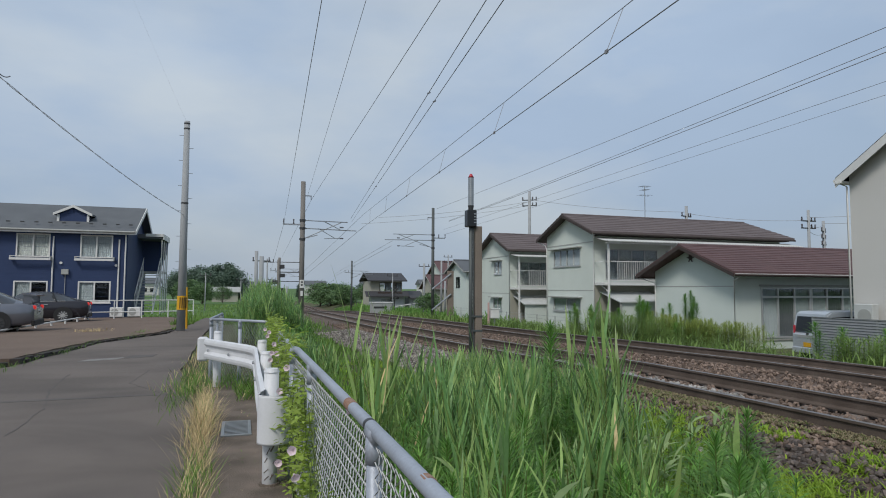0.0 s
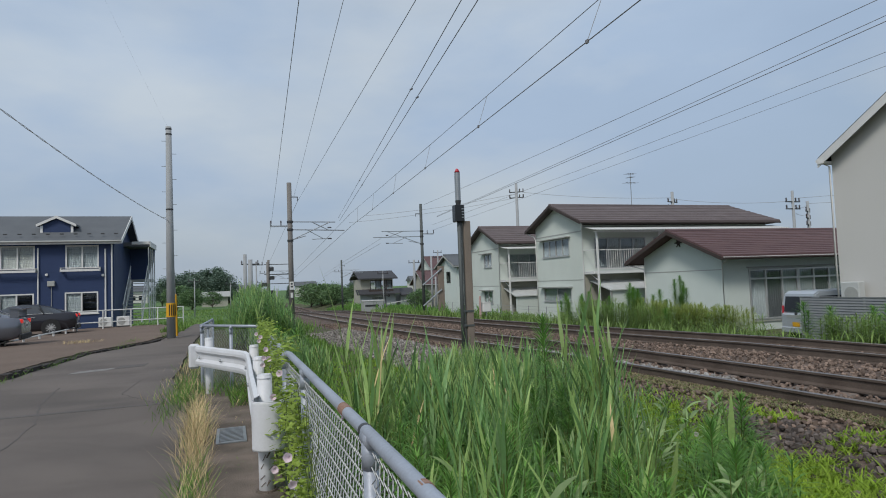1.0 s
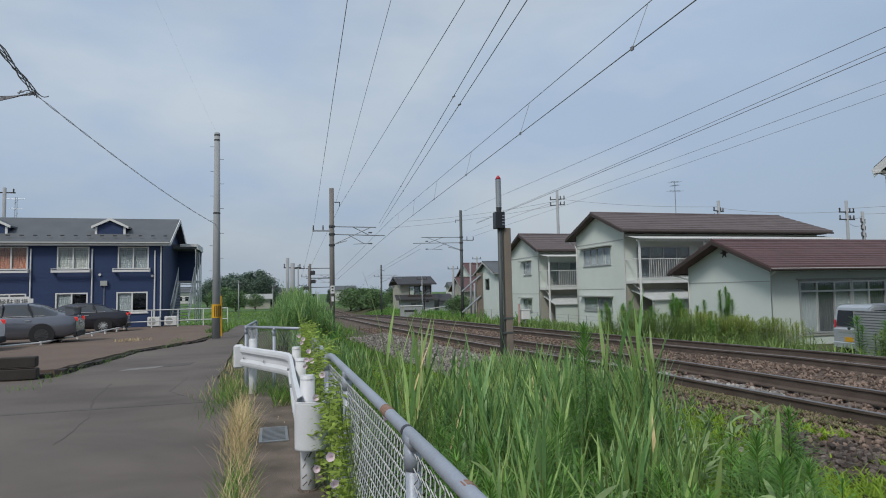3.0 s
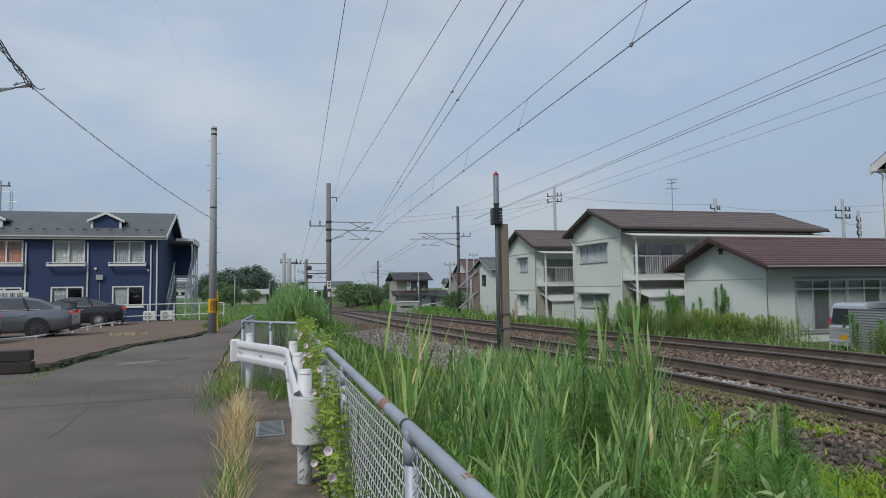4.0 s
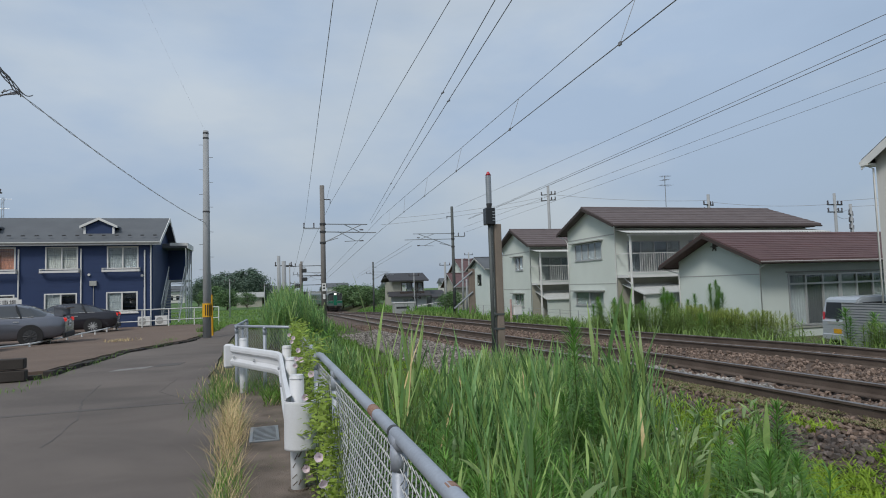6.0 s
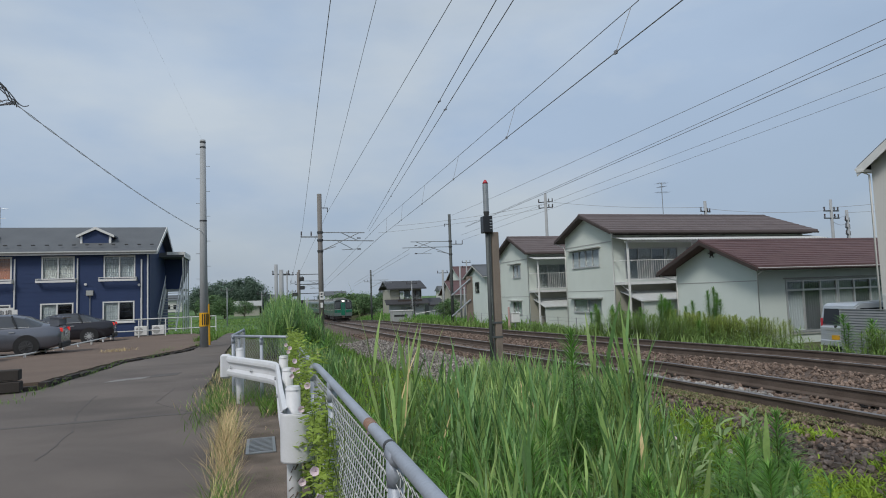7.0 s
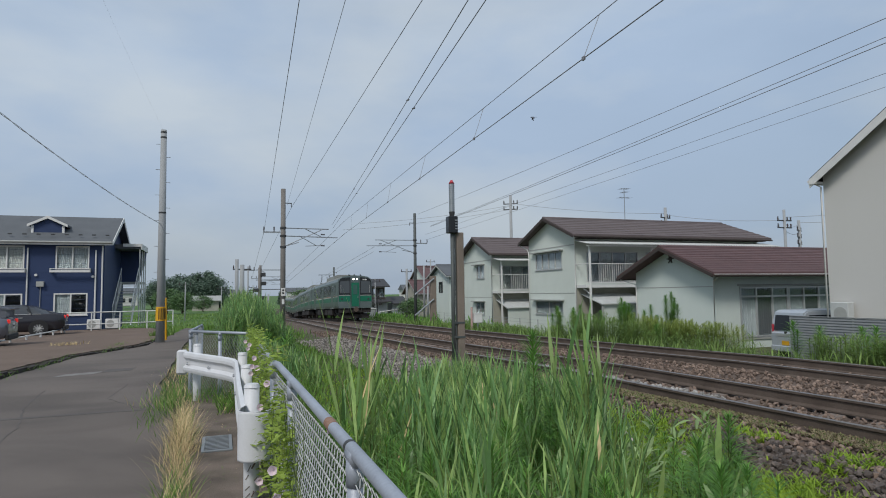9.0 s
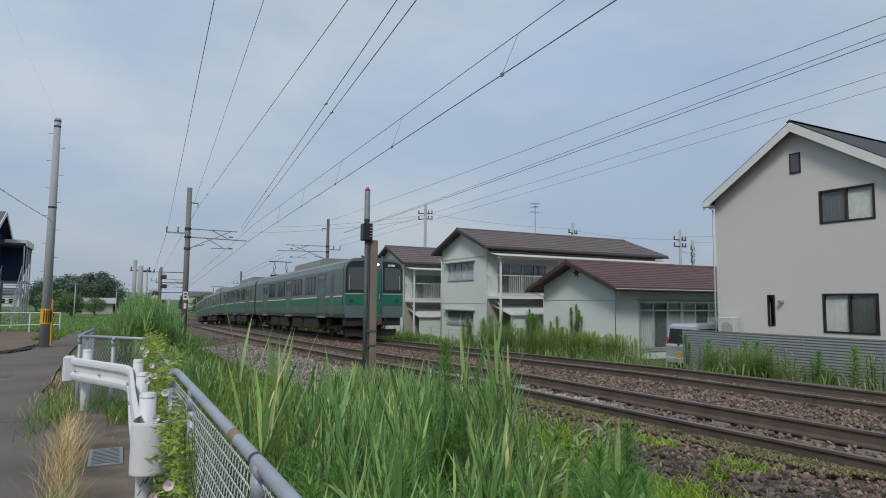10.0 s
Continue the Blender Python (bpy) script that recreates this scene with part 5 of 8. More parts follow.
def house_c():
    h = thing("house", pose(21.28, 22.45, -0.9), "single-storey pale house with red-brown tiled roof", "house")
    W, L, top, peak = 5.60, 11.0, 3.42, 4.55
    s = [(1.5, 10.5, 0.22, 2.62)]
    gable_shell(h, W, L, top, peak, M_CREAM_PLAIN, M_ROOF_RED, M_TRIM_DARK, 0.75, 0.7, (), s, courses=0.27, thick=0.13)
    part("belt", box(B(), -0.012, 0.0, 2.60, -0.002, W, 2.64), M_TRIM_GREY, h)
    part("gable_ornament", rod(B(), (-0.05, W / 2, 4.05), (-0.002, W / 2, 4.05), 0.13, 0.13, 6), M_TRIM_DARK, h)
    for k in range(3):
        a = k * math.pi / 3
        part("gable_ornament", rod(B(), (-0.03, W / 2 - 0.24 * math.cos(a), 4.05 - 0.24 * math.sin(a)), (-0.03, W / 2 + 0.24 * math.cos(a), 4.05 + 0.24 * math.sin(a)), 0.03, 0.03, 6), M_TRIM_DARK, h)
    # white gutter line added in front of the roof edge
    part("eave_gutter_line", box(B(), -0.65, -0.83, top - 0.33, 11.0, -0.765, top - 0.24), M_TRIM_WHITE, h)
    for k in range(3):
        x0 = 1.5 + k * 3.0
        window(h, "x", 0.0, -1, x0 + 0.01, x0 + 2.99, 0.24, 2.60, M_ALU, [M_CURTAIN_GREY, M_SCREEN, M_CURTAIN_GREY], 3, 0.08, False, transom=2.14)
    for z in (0.14, 2.64):
        part("window_beam", box(B(), 1.4, -0.05, z, 10.5, -0.004, z + 0.07), M_TRIM_GREY, h)
    downpipe(h, [(-0.3, -0.7, 3.08), (-0.06, -0.06, 2.85), (-0.06, -0.06, -0.5)], M_TRIM_WHITE)
    downpipe(h, [(-0.5, W + 0.7, 3.08), (-0.06, W - 0.06, 2.8), (-0.06, W - 0.06, -0.5)], M_TRIM_WHITE)


def house_d():
    h = thing("house", pose(20.37, 9.34, -0.65), "tall off-white modern house with steep gable and dark window frames", "house")
    W, L, top, peak = 6.66, 9.5, 6.26, 8.36
    def zz(z):
        return z + 0.65
    g = [(0.96, 2.65, zz(4.23), zz(5.32)), (0.99, 2.67, zz(0.70), zz(1.96)), (4.33, 4.60, zz(0.85), zz(1.93)), (3.22, 3.60, zz(6.06), zz(6.76))]
    gable_shell(h, W, L, top, peak, M_OFFWHITE, M_ROOF_DARK, M_TRIM_WHITE, 0.26, 0.34, g[:3], (), thick=0.10, barge=0.26)
    part("eave_soffit", box(B(), -0.40, W + 0.004, top - 0.30, L, W + 0.26, top - 0.22), M_TRIM_WHITE, h)
    window(h, "y", 0.0, -1, *g[0], M_BRONZE, [M_CURTAIN, M_SCREEN], 2, 0.06, False)
    window(h, "y", 0.0, -1, *g[1], M_BRONZE, [M_SCREEN, M_CURTAIN], 2, 0.06, False)
    window(h, "y", 0.0, -1, *g[2], M_BRONZE, None, 1, 0.045, False)
    a0, a1, z0, z1 = g[3]
    v = part("gable_window", box(B(), -0.03, a0, z0, -0.002, a1, z1), M_BRONZE, h, "small dark framed gable window")
    part("pane", box(B(), -0.036, a0 + 0.05, z0 + 0.05, -0.0305, a1 - 0.05, z1 - 0.05), M_SCREEN, v)
    part("wall_lamp", rod(B(), (-0.14, 4.07, zz(1.68)), (-0.002, 4.07, zz(1.68)), 0.06, 0.08, 12), M_GALV, h)
    downpipe(h, [(-0.30, W + 0.36, top - 0.15), (-0.05, W + 0.06, top - 0.4), (-0.05, W + 0.06, -0.3)], M_TRIM_WHITE, 0.03)
    a = thing("air_conditioner", pose(20.1, 15.35, -0.65), "beige outdoor air conditioner beside the off-white house", "air conditioner")
    part("casing", box(B(), -0.15, -0.33, 0.95, 0.15, 0.33, 1.75, 0, 0.02), M_AWNING, a)
    part("stand", box(B(), -0.13, -0.3, -0.1, 0.13, 0.3, 0.95), M_AWNING, a)
    part("grille", rod(B(), (-0.165, -0.05, 1.35), (-0.152, -0.05, 1.35), 0.24, 0.24, 20), M_TRIM_GREY, a)
    # low louvred garden fence on the track side
    f = thing("louvred_fence", pose(16.5, 14.25, -0.62), "grey louvred metal garden fence before the off-white house", "fence")
    for k in range(10):
        y = -k * 2.0
        part("post", box(B(), -0.03, y - 0.03, -0.2, 0.03, y + 0.03, 1.36), M_TRIM_GREY, f)
    for i in range(17):
        part("slat", prism(B(), [(-0.045, 0.05 + i * 0.077), (-0.035, 0.045 + i * 0.077), (-0.008, 0.118 + i * 0.077), (-0.018, 0.123 + i * 0.077)], "y", -18.0, 0.03), M_SLAT, f)
    part("cap", box(B(), -0.05, -18.0, 1.361, 0.04, 0.04, 1.385), M_SLAT, f)


def blue_house():
    h = thing("apartment_building", pose(-6.0, 38.44, 0.0), "two-storey navy blue apartment building with white window trim", "apartment building")
    L, W, top, peak = 17.0, 7.0, 4.72, 6.30
    cols = [-2.36 + 1.61 / 2 - 0.8 + 0.0, -5.4 + 0.0, -8.4, -11.4, -14.4]
    cols = [(-2.36, -0.75), (-5.40, -3.80), (-8.40, -6.80), (-11.4, -9.8), (-14.4, -12.8)]
    holes = [(a, b, 3.15, 4.42) for a, b in cols] + [(a - 0.04, b - 0.04, 0.68, 1.86) for a, b in cols]
    part("wall", wall(B(), "x", 0.0, 0.16, -L, 0.0, -0.3, top, holes), M_BLUE, h)
    part("wall", wall(B(), "y", 0.0, -0.16, 0.162, W, -0.3, top), M_BLUE, h)
    part("wall", wall(B(), "x", W, 0.16, -L, 0.0, -0.3, top), M_BLUE, h)
    part("wall", wall(B(), "y", -L, 0.16, 0.162, W, -0.3, top), M_BLUE, h)
    part("gable", prism(B(), [(0.0, top + 0.003), (W, top + 0.003), (W / 2, peak - 0.08)], "x", -0.155, -0.005), M_BLUE, h)
    part("floor_slab", box(B(), -L + 0.2, 0.2, 2.45, -0.2, W - 0.2, 2.6), M_DARK, h)
    part("floor_slab", box(B(), -L + 0.2, 0.2, top - 0.06, -0.2, W - 0.2, top - 0.004), M_DARK, h)
    part("inner_wall", box(B(), -L + 0.2, 1.6, 0, -0.2, 1.7, top - 0.1), M_DARK, h)
    for i in range(18):
        part("siding_line", box(B(), -L, -0.005, 0.28 + i * 0.245, 0.0, -0.001, 0.288 + i * 0.245), M_BLUE, h)
    rise = (peak - top) / (W / 2)
    for s in (0, 1):
        y_e = -0.35 if s == 0 else W + 0.35
        z_e = top - 0.35 * rise
        o = [(y_e, z_e), (y_e, z_e + 0.12), (W / 2, peak + 0.12), (W / 2, peak)]
        part("roof", prism(B(), o, "x", -L - 0.4, 0.42), M_ROOF_GREY, h)
        o = [(y_e, z_e - 0.10), (y_e, z_e + 0.135), (W / 2, peak + 0.135), (W / 2, peak - 0.10)]
        part("barge_board", prism(B(), o, "x", 0.423, 0.46), M_TRIM_WHITE, h)
    part("fascia", box(B(), -L - 0.4, -0.39, top - 0.35 * rise - 0.10, 0.42, -0.353, top - 0.35 * rise + 0.10), M_TRIM_WHITE, h)
    part("gutter", rod(B(), (-L - 0.4, -0.44, top - 0.35 * rise + 0.06), (0.4, -0.44, top - 0.35 * rise + 0.04), 0.055, 0.055, 10), M_TRIM_GREY, h)
    for k in range(26):
        x = 0.1 - k * 0.66
        part("snow_guard", box(B(), x - 0.09, 0.02, top + 0.30, x + 0.09, 0.10, top + 0.36), M_DARK_GREY, h)
    tints = [M_CURTAIN_GREY, M_CURTAIN, M_CURTAIN_ORANGE, M_CURTAIN, M_CURTAIN_GREY]
    for (a, b), c in zip(cols, tints):
        window(h, "x", 0.0, -1, a, b, 3.15, 4.42, M_TRIM_WHITE, [c], 2, 0.07, False)
        k = part("flower_rail", box(B(), a - 0.2, -0.34, 2.98, b + 0.1, -0.30, 3.10), M_TRIM_WHITE, h, "white window-box rail")
        part("rail_bar", box(B(), a - 0.2, -0.34, 3.17, b + 0.1, -0.31, 3.20), M_TRIM_WHITE, k)
        for x in (a - 0.2, b + 0.06):
            part("rail_bracket", box(B(), x, -0.298, 2.98, x + 0.04, -0.004, 3.20), M_TRIM_WHITE, k)
        window(h, "x", 0.0, -1, a - 0.04, b - 0.04, 0.68, 1.86, M_TRIM_WHITE, [M_CURTAIN_GREY, None], 2, 0.07, True)
    for x, z0, z1 in ((-0.10, -0.2, 4.45), (-0.42, -0.2, 4.2), (-3.64, -0.2, 4.3), (-0.98 + 0.55, 0.0, 2.0), (-6.65, -0.2, 4.3), (-9.6, -0.2, 3.2)):
        part("downpipe", rod(B(), (x, -0.06, z0), (x, -0.06, z1), 0.04, 0.04, 8), M_TRIM_WHITE, h)
    for x, z in ((-2.65 - 0.6, 2.85), (-0.55, 2.75)):
        part("vent_cap", rod(B(), (x, -0.08, z), (x, -0.002, z), 0.07, 0.07, 12), M_TRIM_WHITE, h)
    part("meter_box", box(B(), -3.2, -0.16, 2.22, -2.85, -0.004, 2.50, 0, 0.01), M_TRIM_GREY, h)
    part("meter_pipe", rod(B(), (-3.02, -0.05, 0.0), (-3.02, -0.05, 2.22), 0.018, 0.018, 6), M_TRIM_GREY, h)
    for x in (-2.95, -8.9):
        d = part("dormer", prism(B(), [(x - 0.75, 5.05), (x + 0.75, 5.05), (x + 0.75, 5.62), (x, 5.98), (x - 0.75, 5.62)], "y", 0.85, 2.6), M_BLUE, h, "small blue roof dormer with white trim")
        part("dormer_roof", prism(B(), [(x - 0.95, 5.56), (x, 6.02), (x + 0.95, 5.56), (x + 0.95, 5.66), (x, 6.13), (x - 0.95, 5.66)], "y", 0.72, 2.9), M_ROOF_GREY, d)
        part("dormer_trim", prism(B(), [(x - 0.97, 5.52), (x, 5.99), (x + 0.97, 5.52), (x + 0.97, 5.66), (x, 6.14), (x - 0.97, 5.66)], "y", 0.68, 0.717), M_TRIM_WHITE, d)
        for e in (-0.80, 0.68):
            part("dormer_post", box(B(), x + e, 0.80, 5.05, x + e + 0.12, 0.848, 5.6), M_TRIM_WHITE, d)
    # stair porch on the gable end
    part("porch_roof", box(B(), 0.0, 3.3, 4.55, 1.45, 6.6, 4.80), M_ROOF_GREY, h)
    part("porch_fascia", box(B(), 1.452, 3.26, 4.50, 1.50, 6.6, 4.84), M_TRIM_WHITE, h)
    part("porch_fascia", box(B(), 0.462, 3.24, 4.66, 1.45, 3.297, 4.84), M_TRIM_WHITE, h)
    part("porch_soffit", prism(B(), [(0.0, 4.54), (1.44, 4.54), (1.36, 3.75), (0.95, 2.56), (0.0, 2.56)], "y", 5.9, 6.5), M_BLUE, h)
    part("landing", box(B(), 0.0, 4.6, 2.42, 1.4, 6.5, 2.55), M_TRIM_GREY, h)
    for y in (3.35, 4.5, 5.5, 6.5):
        part("stair_post", rod(B(), (1.38, y, -0.1), (1.38, y, 4.5), 0.035, 0.035, 8), M_TRIM_WHITE, h)
    n = 13
    for i in range(n):
        z = 0.2 + i * (2.25 / n)
        y = 1.4 + i * (3.2 / n)
        part("stair_tread", box(B(), 0.25, y, z, 1.15, y + 0.26, z + 0.035), M_TRIM_GREY, h)
    for x in (0.20, 1.16):
        part("stringer", prism(B(), [(1.3, 0.0), (1.6, 0.0), (4.75, 2.36), (4.75, 2.55), (4.5, 2.55)], "x", x, x + 0.05), M_TRIM_WHITE, h)
        for i in range(7):
            y = 1.5 + i * 0.5
            part("baluster", rod(B(), (x + 0.025, y, 0.2 + i * 0.36), (x + 0.025, y, 1.1 + i * 0.36), 0.015, 0.015, 6), M_TRIM_WHITE, h)
        part("handrail", rod(B(), (x + 0.025, 1.4, 1.05), (x + 0.025, 4.6, 3.40), 0.025, 0.025, 8), M_TRIM_WHITE, h)
    a = thing("air_conditioner", pose(-6.3, 37.6, lot_z(-6.3, 37.6)), "white outdoor air conditioner before the blue building", "air conditioner", "air conditioners")
    part("casing", box(B(), -0.32, -0.14, 0.05, 0.32, 0.14, 0.56, 0, 0.02), M_TRIM_WHITE, a)
    part("fan_grille", rod(B(), (-0.08, -0.155, 0.31), (-0.08, -0.142, 0.31), 0.19, 0.19, 20), M_TRIM_GREY, a)
    part("feet", box(B(), -0.28, -0.13, 0.0, 0.28, 0.13, 0.05), M_DARK_GREY, a)
    b = copy_thing(a, pose(-5.45, 37.75, lot_z(-5.45, 37.75)))
    # pipe barrier along the building
    f = thing("pipe_barrier", pose(-6.6, 35.6, lot_z(-6.6, 35.6)), "low white pipe barrier at the edge of the lot", "barrier")
    for z in (0.35, 0.95):
        part("rail", rod(B(), (-0.8, 0, z), (4.2, 1.6, z), 0.028, 0.028, 8), M_TRIM_WHITE, f)
    for k in range(5):
        part("post", rod(B(), (-0.8 + k * 1.25, k * 0.4, -0.1), (-0.8 + k * 1.25, k * 0.4, 0.98), 0.03, 0.03, 8), M_TRIM_WHITE, f)
    # parking board
    s = thing("parking_sign", pose(-11.85, 33.6, lot_z(-11.85, 33.6)), "white parking notice board with black Japanese heading", "sign")
    part("board", box(B(), -0.92, -0.02, 0.70, 0.92, 0.02, 1.72), M_TRIM_WHITE, s)
    part("heading_panel", box(B(), -0.86, -0.026, 1.36, 0.78, 0.03, 1.82), M_TRIM_WHITE, s)
    letters = bpy.data.curves.new("heading", "FONT")
    letters.body = "月極駐車場"
    letters.size = 0.30
    letters.align_x = "CENTER"
    letters.extrude = 0.002
    proxy = bpy.data.objects.new("heading", letters)
    scene.collection.objects.link(proxy)
    text_mesh = bpy.data.meshes.new_from_object(proxy.evaluated_get(bpy.context.evaluated_depsgraph_get()))
    bpy.data.objects.remove(proxy)
    text_mesh.materials.clear()
    text_mesh.materials.append(M_DARK_GREY)
    heading = new("heading", text_mesh)
    heading.parent = s
    heading.matrix_local = pose(-0.04, -0.031, 1.46, 90, 0, 0)
    for z, x0, x1 in ((1.24, -0.75, 0.70), (1.12, -0.75, 0.55), (1.00, -0.30, 0.70)):
        part("lettering_bar", box(B(), x0, -0.026, z, x1, -0.021, z + 0.045), M_TRIM_GREY, s)
    for x in (-0.8, 0.8):
        part("leg", box(B(), x - 0.03, 0.021, -0.1, x + 0.03, 0.07, 1.70), M_TRIM_GREY, s)


def mid_house():
    h = thing("house", pose(18.75, 94.0, -1.75), "distant two-storey wooden house with dark tiled roofs", "house", "distant houses")
    W, L, H = 6.5, 6.0, 3.7
    part("wall", wall(B(), "x", 0, 0.16, 0.2, L - 0.2, -0.3, 2.2, [(2.0, 4.0, 0.6, 1.7)]), M_CURTAIN_GREY, h)
    part("wall", wall(B(), "x", 0.4, 0.16, 0.5, L - 0.5, 2.2, 4.4, [(1.9, 5.4, 2.75, 4.2)]), M_WALL_DIM, h)
    part("wall", box(B(), 0.5, 0.57, -0.3, 0.6, W, 4.4), M_WALL_DIM, h)
    part("wall", box(B(), L - 0.6, 0.57, -0.3, L - 0.5, W, 4.4), M_WALL_DIM, h)
    window(h, "x", 0.4, -1, 1.9, 5.4, 2.75, 4.2, M_TRIM_DARK, [None, M_CURTAIN_GREY], 4, 0.09, False)
    window(h, "x", 0.0, -1, 2.0, 4.0, 0.6, 1.7, M_ALU, [M_CURTAIN_GREY], 2, 0.08, False)
    part("balcony_band", box(B(), 1.6, -0.3, 2.3, L - 0.6, 0.39, 2.75), M_TRIM_DARK, h)
    part("lower_roof", prism(B(), [(-0.9, 2.0), (-0.9, 2.15), (0.39, 2.85), (0.39, 2.7)], "x", -0.4, L + 0.4), M_ROOF_DARK, h)
    for s in (0, 1):
        y_e = -0.5 if s == 0 else W + 0.5
        part("roof", prism(B(), [(y_e, 4.36), (y_e, 4.54), (W / 2, 5.75), (W / 2, 5.55)], "x", -0.1, L + 0.1), M_ROOF_DARK, h)
    part("annex_roof", prism(B(), [(-0.8, 1.7), (-0.8, 1.85), (3.0, 2.9), (3.0, 2.75)], "x", L + 0.45, L + 3.2), M_ROOF_DARK, h)
    part("annex_wall", box(B(), L + 0.6, 0.0, -0.3, L + 3.0, 3.0, 1.9), M_CURTAIN_GREY, h)


def plain_house(x, y, z, W, L, top, peak, wm, rm, label, wins):
    h = thing("house", pose(x, y, z), label, "house", "distant houses")
    gable_shell(h, W, L, top, peak, wm, rm, M_TRIM_GREY, 0.4, 0.4, [q for q in wins])
    for q in wins:
        window(h, "y", 0.0, -1, *q, M_BRONZE, None, 1, 0.06, False)


house_a()
house_b()
house_c()
house_d()
blue_house()
mid_house()
plain_house(20.6, 55.5, -1.1, 5.2, 7, 4.4, 5.4, M_CREAM_PLAIN, M_ROOF_GREY, "distant white house with a grey roof", [(1.8, 2.9, 2.7, 3.8)])
plain_house(24.5, 78, -1.3, 6.0, 8, 3.0, 4.6, M_WALL_DIM, M_ROOF_RED, "distant cream house with a red roof", [(2.0, 3.4, 1.0, 2.2), (4.0, 5.0, 1.0, 2.2)])
plain_house(27.5, 84, -1.3, 6.0, 8, 5.2, 6.8, M_CREAM, M_ROOF_RED, "distant two-storey cream house with a red roof", [(2.0, 3.4, 3.2, 4.4)])
plain_house(57, 66, -1.2, 8, 30, 7.0, 7.6, M_OFFWHITE, M_ROOF_RED, "distant pale block behind the houses", [(2.0, 5.0, 4.2, 5.4)])


# ---- things by the far track ----
def relay_box():
    g = thing("relay_cabinet", pose(13.55, 61.0, -1.75), "pale blue-grey trackside cabinet on the bank", "cabinet")
    part("body", box(B(), -1.05, -0.5, 0, 1.05, 0.5, 1.85, 0, 0.03), M_TRIM_GREY, g)
    part("top", box(B(), -1.12, -0.57, 1.851, 1.12, 0.57, 1.93), M_TRIM_WHITE, g)
    for x in (-0.98, 0.02):
        part("door", box(B(), x, -0.53, 0.1, x + 0.95, -0.502, 1.78), M_ALU, g)
    part("notice_bars", box(B(), -0.85, -0.545, 1.3, 0.5, -0.532, 1.5), M_DARK_GREY, g)


def trackside_box():
    g = thing("junction_box", pose(13.75, 32.4, -0.62), "small pale trackside box on a post", "junction box")
    part("post", rod(B(), (0, 0, -0.1), (0, 0, 0.5), 0.05, 0.05, 10), M_GALV, g)
    part("case", box(B(), -0.24, -0.16, 0.5, 0.24, 0.16, 1.02, 0, 0.03), M_TRIM_WHITE, g)
    part("lid", box(B(), -0.26, -0.18, 1.021, 0.26, 0.18, 1.06), M_TRIM_WHITE, g)
    part("marker", rod(B(), (-0.36, 0, -0.1), (-0.36, 0, 1.40), 0.07, 0.06, 8), M_PINK, g, "faded pink marker post")


relay_box()
trackside_box()
f = thing("wire_fence", pose(15.2, 22.0, -0.75), "low wire fence between the tracks and the houses", "fence")
for k in range(14):
    part("post", rod(B(), (0, k * 2.0, -0.2), (0, k * 2.0, 0.95), 0.025, 0.025, 8), M_CONC_POLE, f)
for z in (0.25, 0.5, 0.75, 0.92):
    part("wire", rod(B(), (0, 0, z), (0, 26, z), 0.006, 0.006, 5), M_GALV, f)
# two old timbers stacked at the edge of the lot
for k, (x0, y0, z0, L) in enumerate(((-7.3, 13.15, 0.05, 2.1), (-5.15, 13.4, 0.05, 0.85), (-7.0, 13.2, 0.27, 2.0), (-4.95, 13.45, 0.27, 0.62))):
    single("timber", box(B(), 0, -0.12, 0, L, 0.12, 0.20, 0, 0.015), M_LOG, "dark weathered timber at the edge of the parking lot", "timber", pose(x0, y0, z0, 0, 0, 5), "stacked timbers")


# ---- train ----
SECTION = [(-1.36, 0.98), (1.36, 0.98), (1.40, 1.15), (1.40, 2.1), (1.385, 3.15), (1.30, 3.38), (1.05, 3.54), (0.6, 3.62), (0.0, 3.65), (-0.6, 3.62), (-1.05, 3.54), (-1.30, 3.38), (-1.385, 3.15), (-1.40, 2.1), (-1.40, 1.15)]
CAR = 19.6


def wheelset(parent, y):
    b = part("bogie", box(B(), -1.0, y - 1.55, 0.38, 1.0, y + 1.55, 0.62, 0, 0.05), M_TRAIN_UNDER, parent)
    for yy in (y - 1.05, y + 1.05):
        for s in (-1, 1):
            bm = rod(B(), (s * 0.50, yy, 0.43), (s * 0.62, yy, 0.43), 0.43, 0.43, 22)
            rod(bm, (s * 0.46, yy, 0.43), (s * 0.50, yy, 0.43), 0.455, 0.455, 22)
            part("wheel", bm, M_RAIL, b)
            part("axle_box", box(B(), s * 1.0 - 0.09, yy - 0.16, 0.30, s * 1.0 + 0.09, yy + 0.16, 0.58, 0, 0.02), M_TRAIN_UNDER, b)
    for s in (-1, 1):
        part("air_spring", rod(B(), (s * 0.95, y, 0.62), (s * 0.95, y, 0.92), 0.26, 0.24, 16), M_BLACK, b)


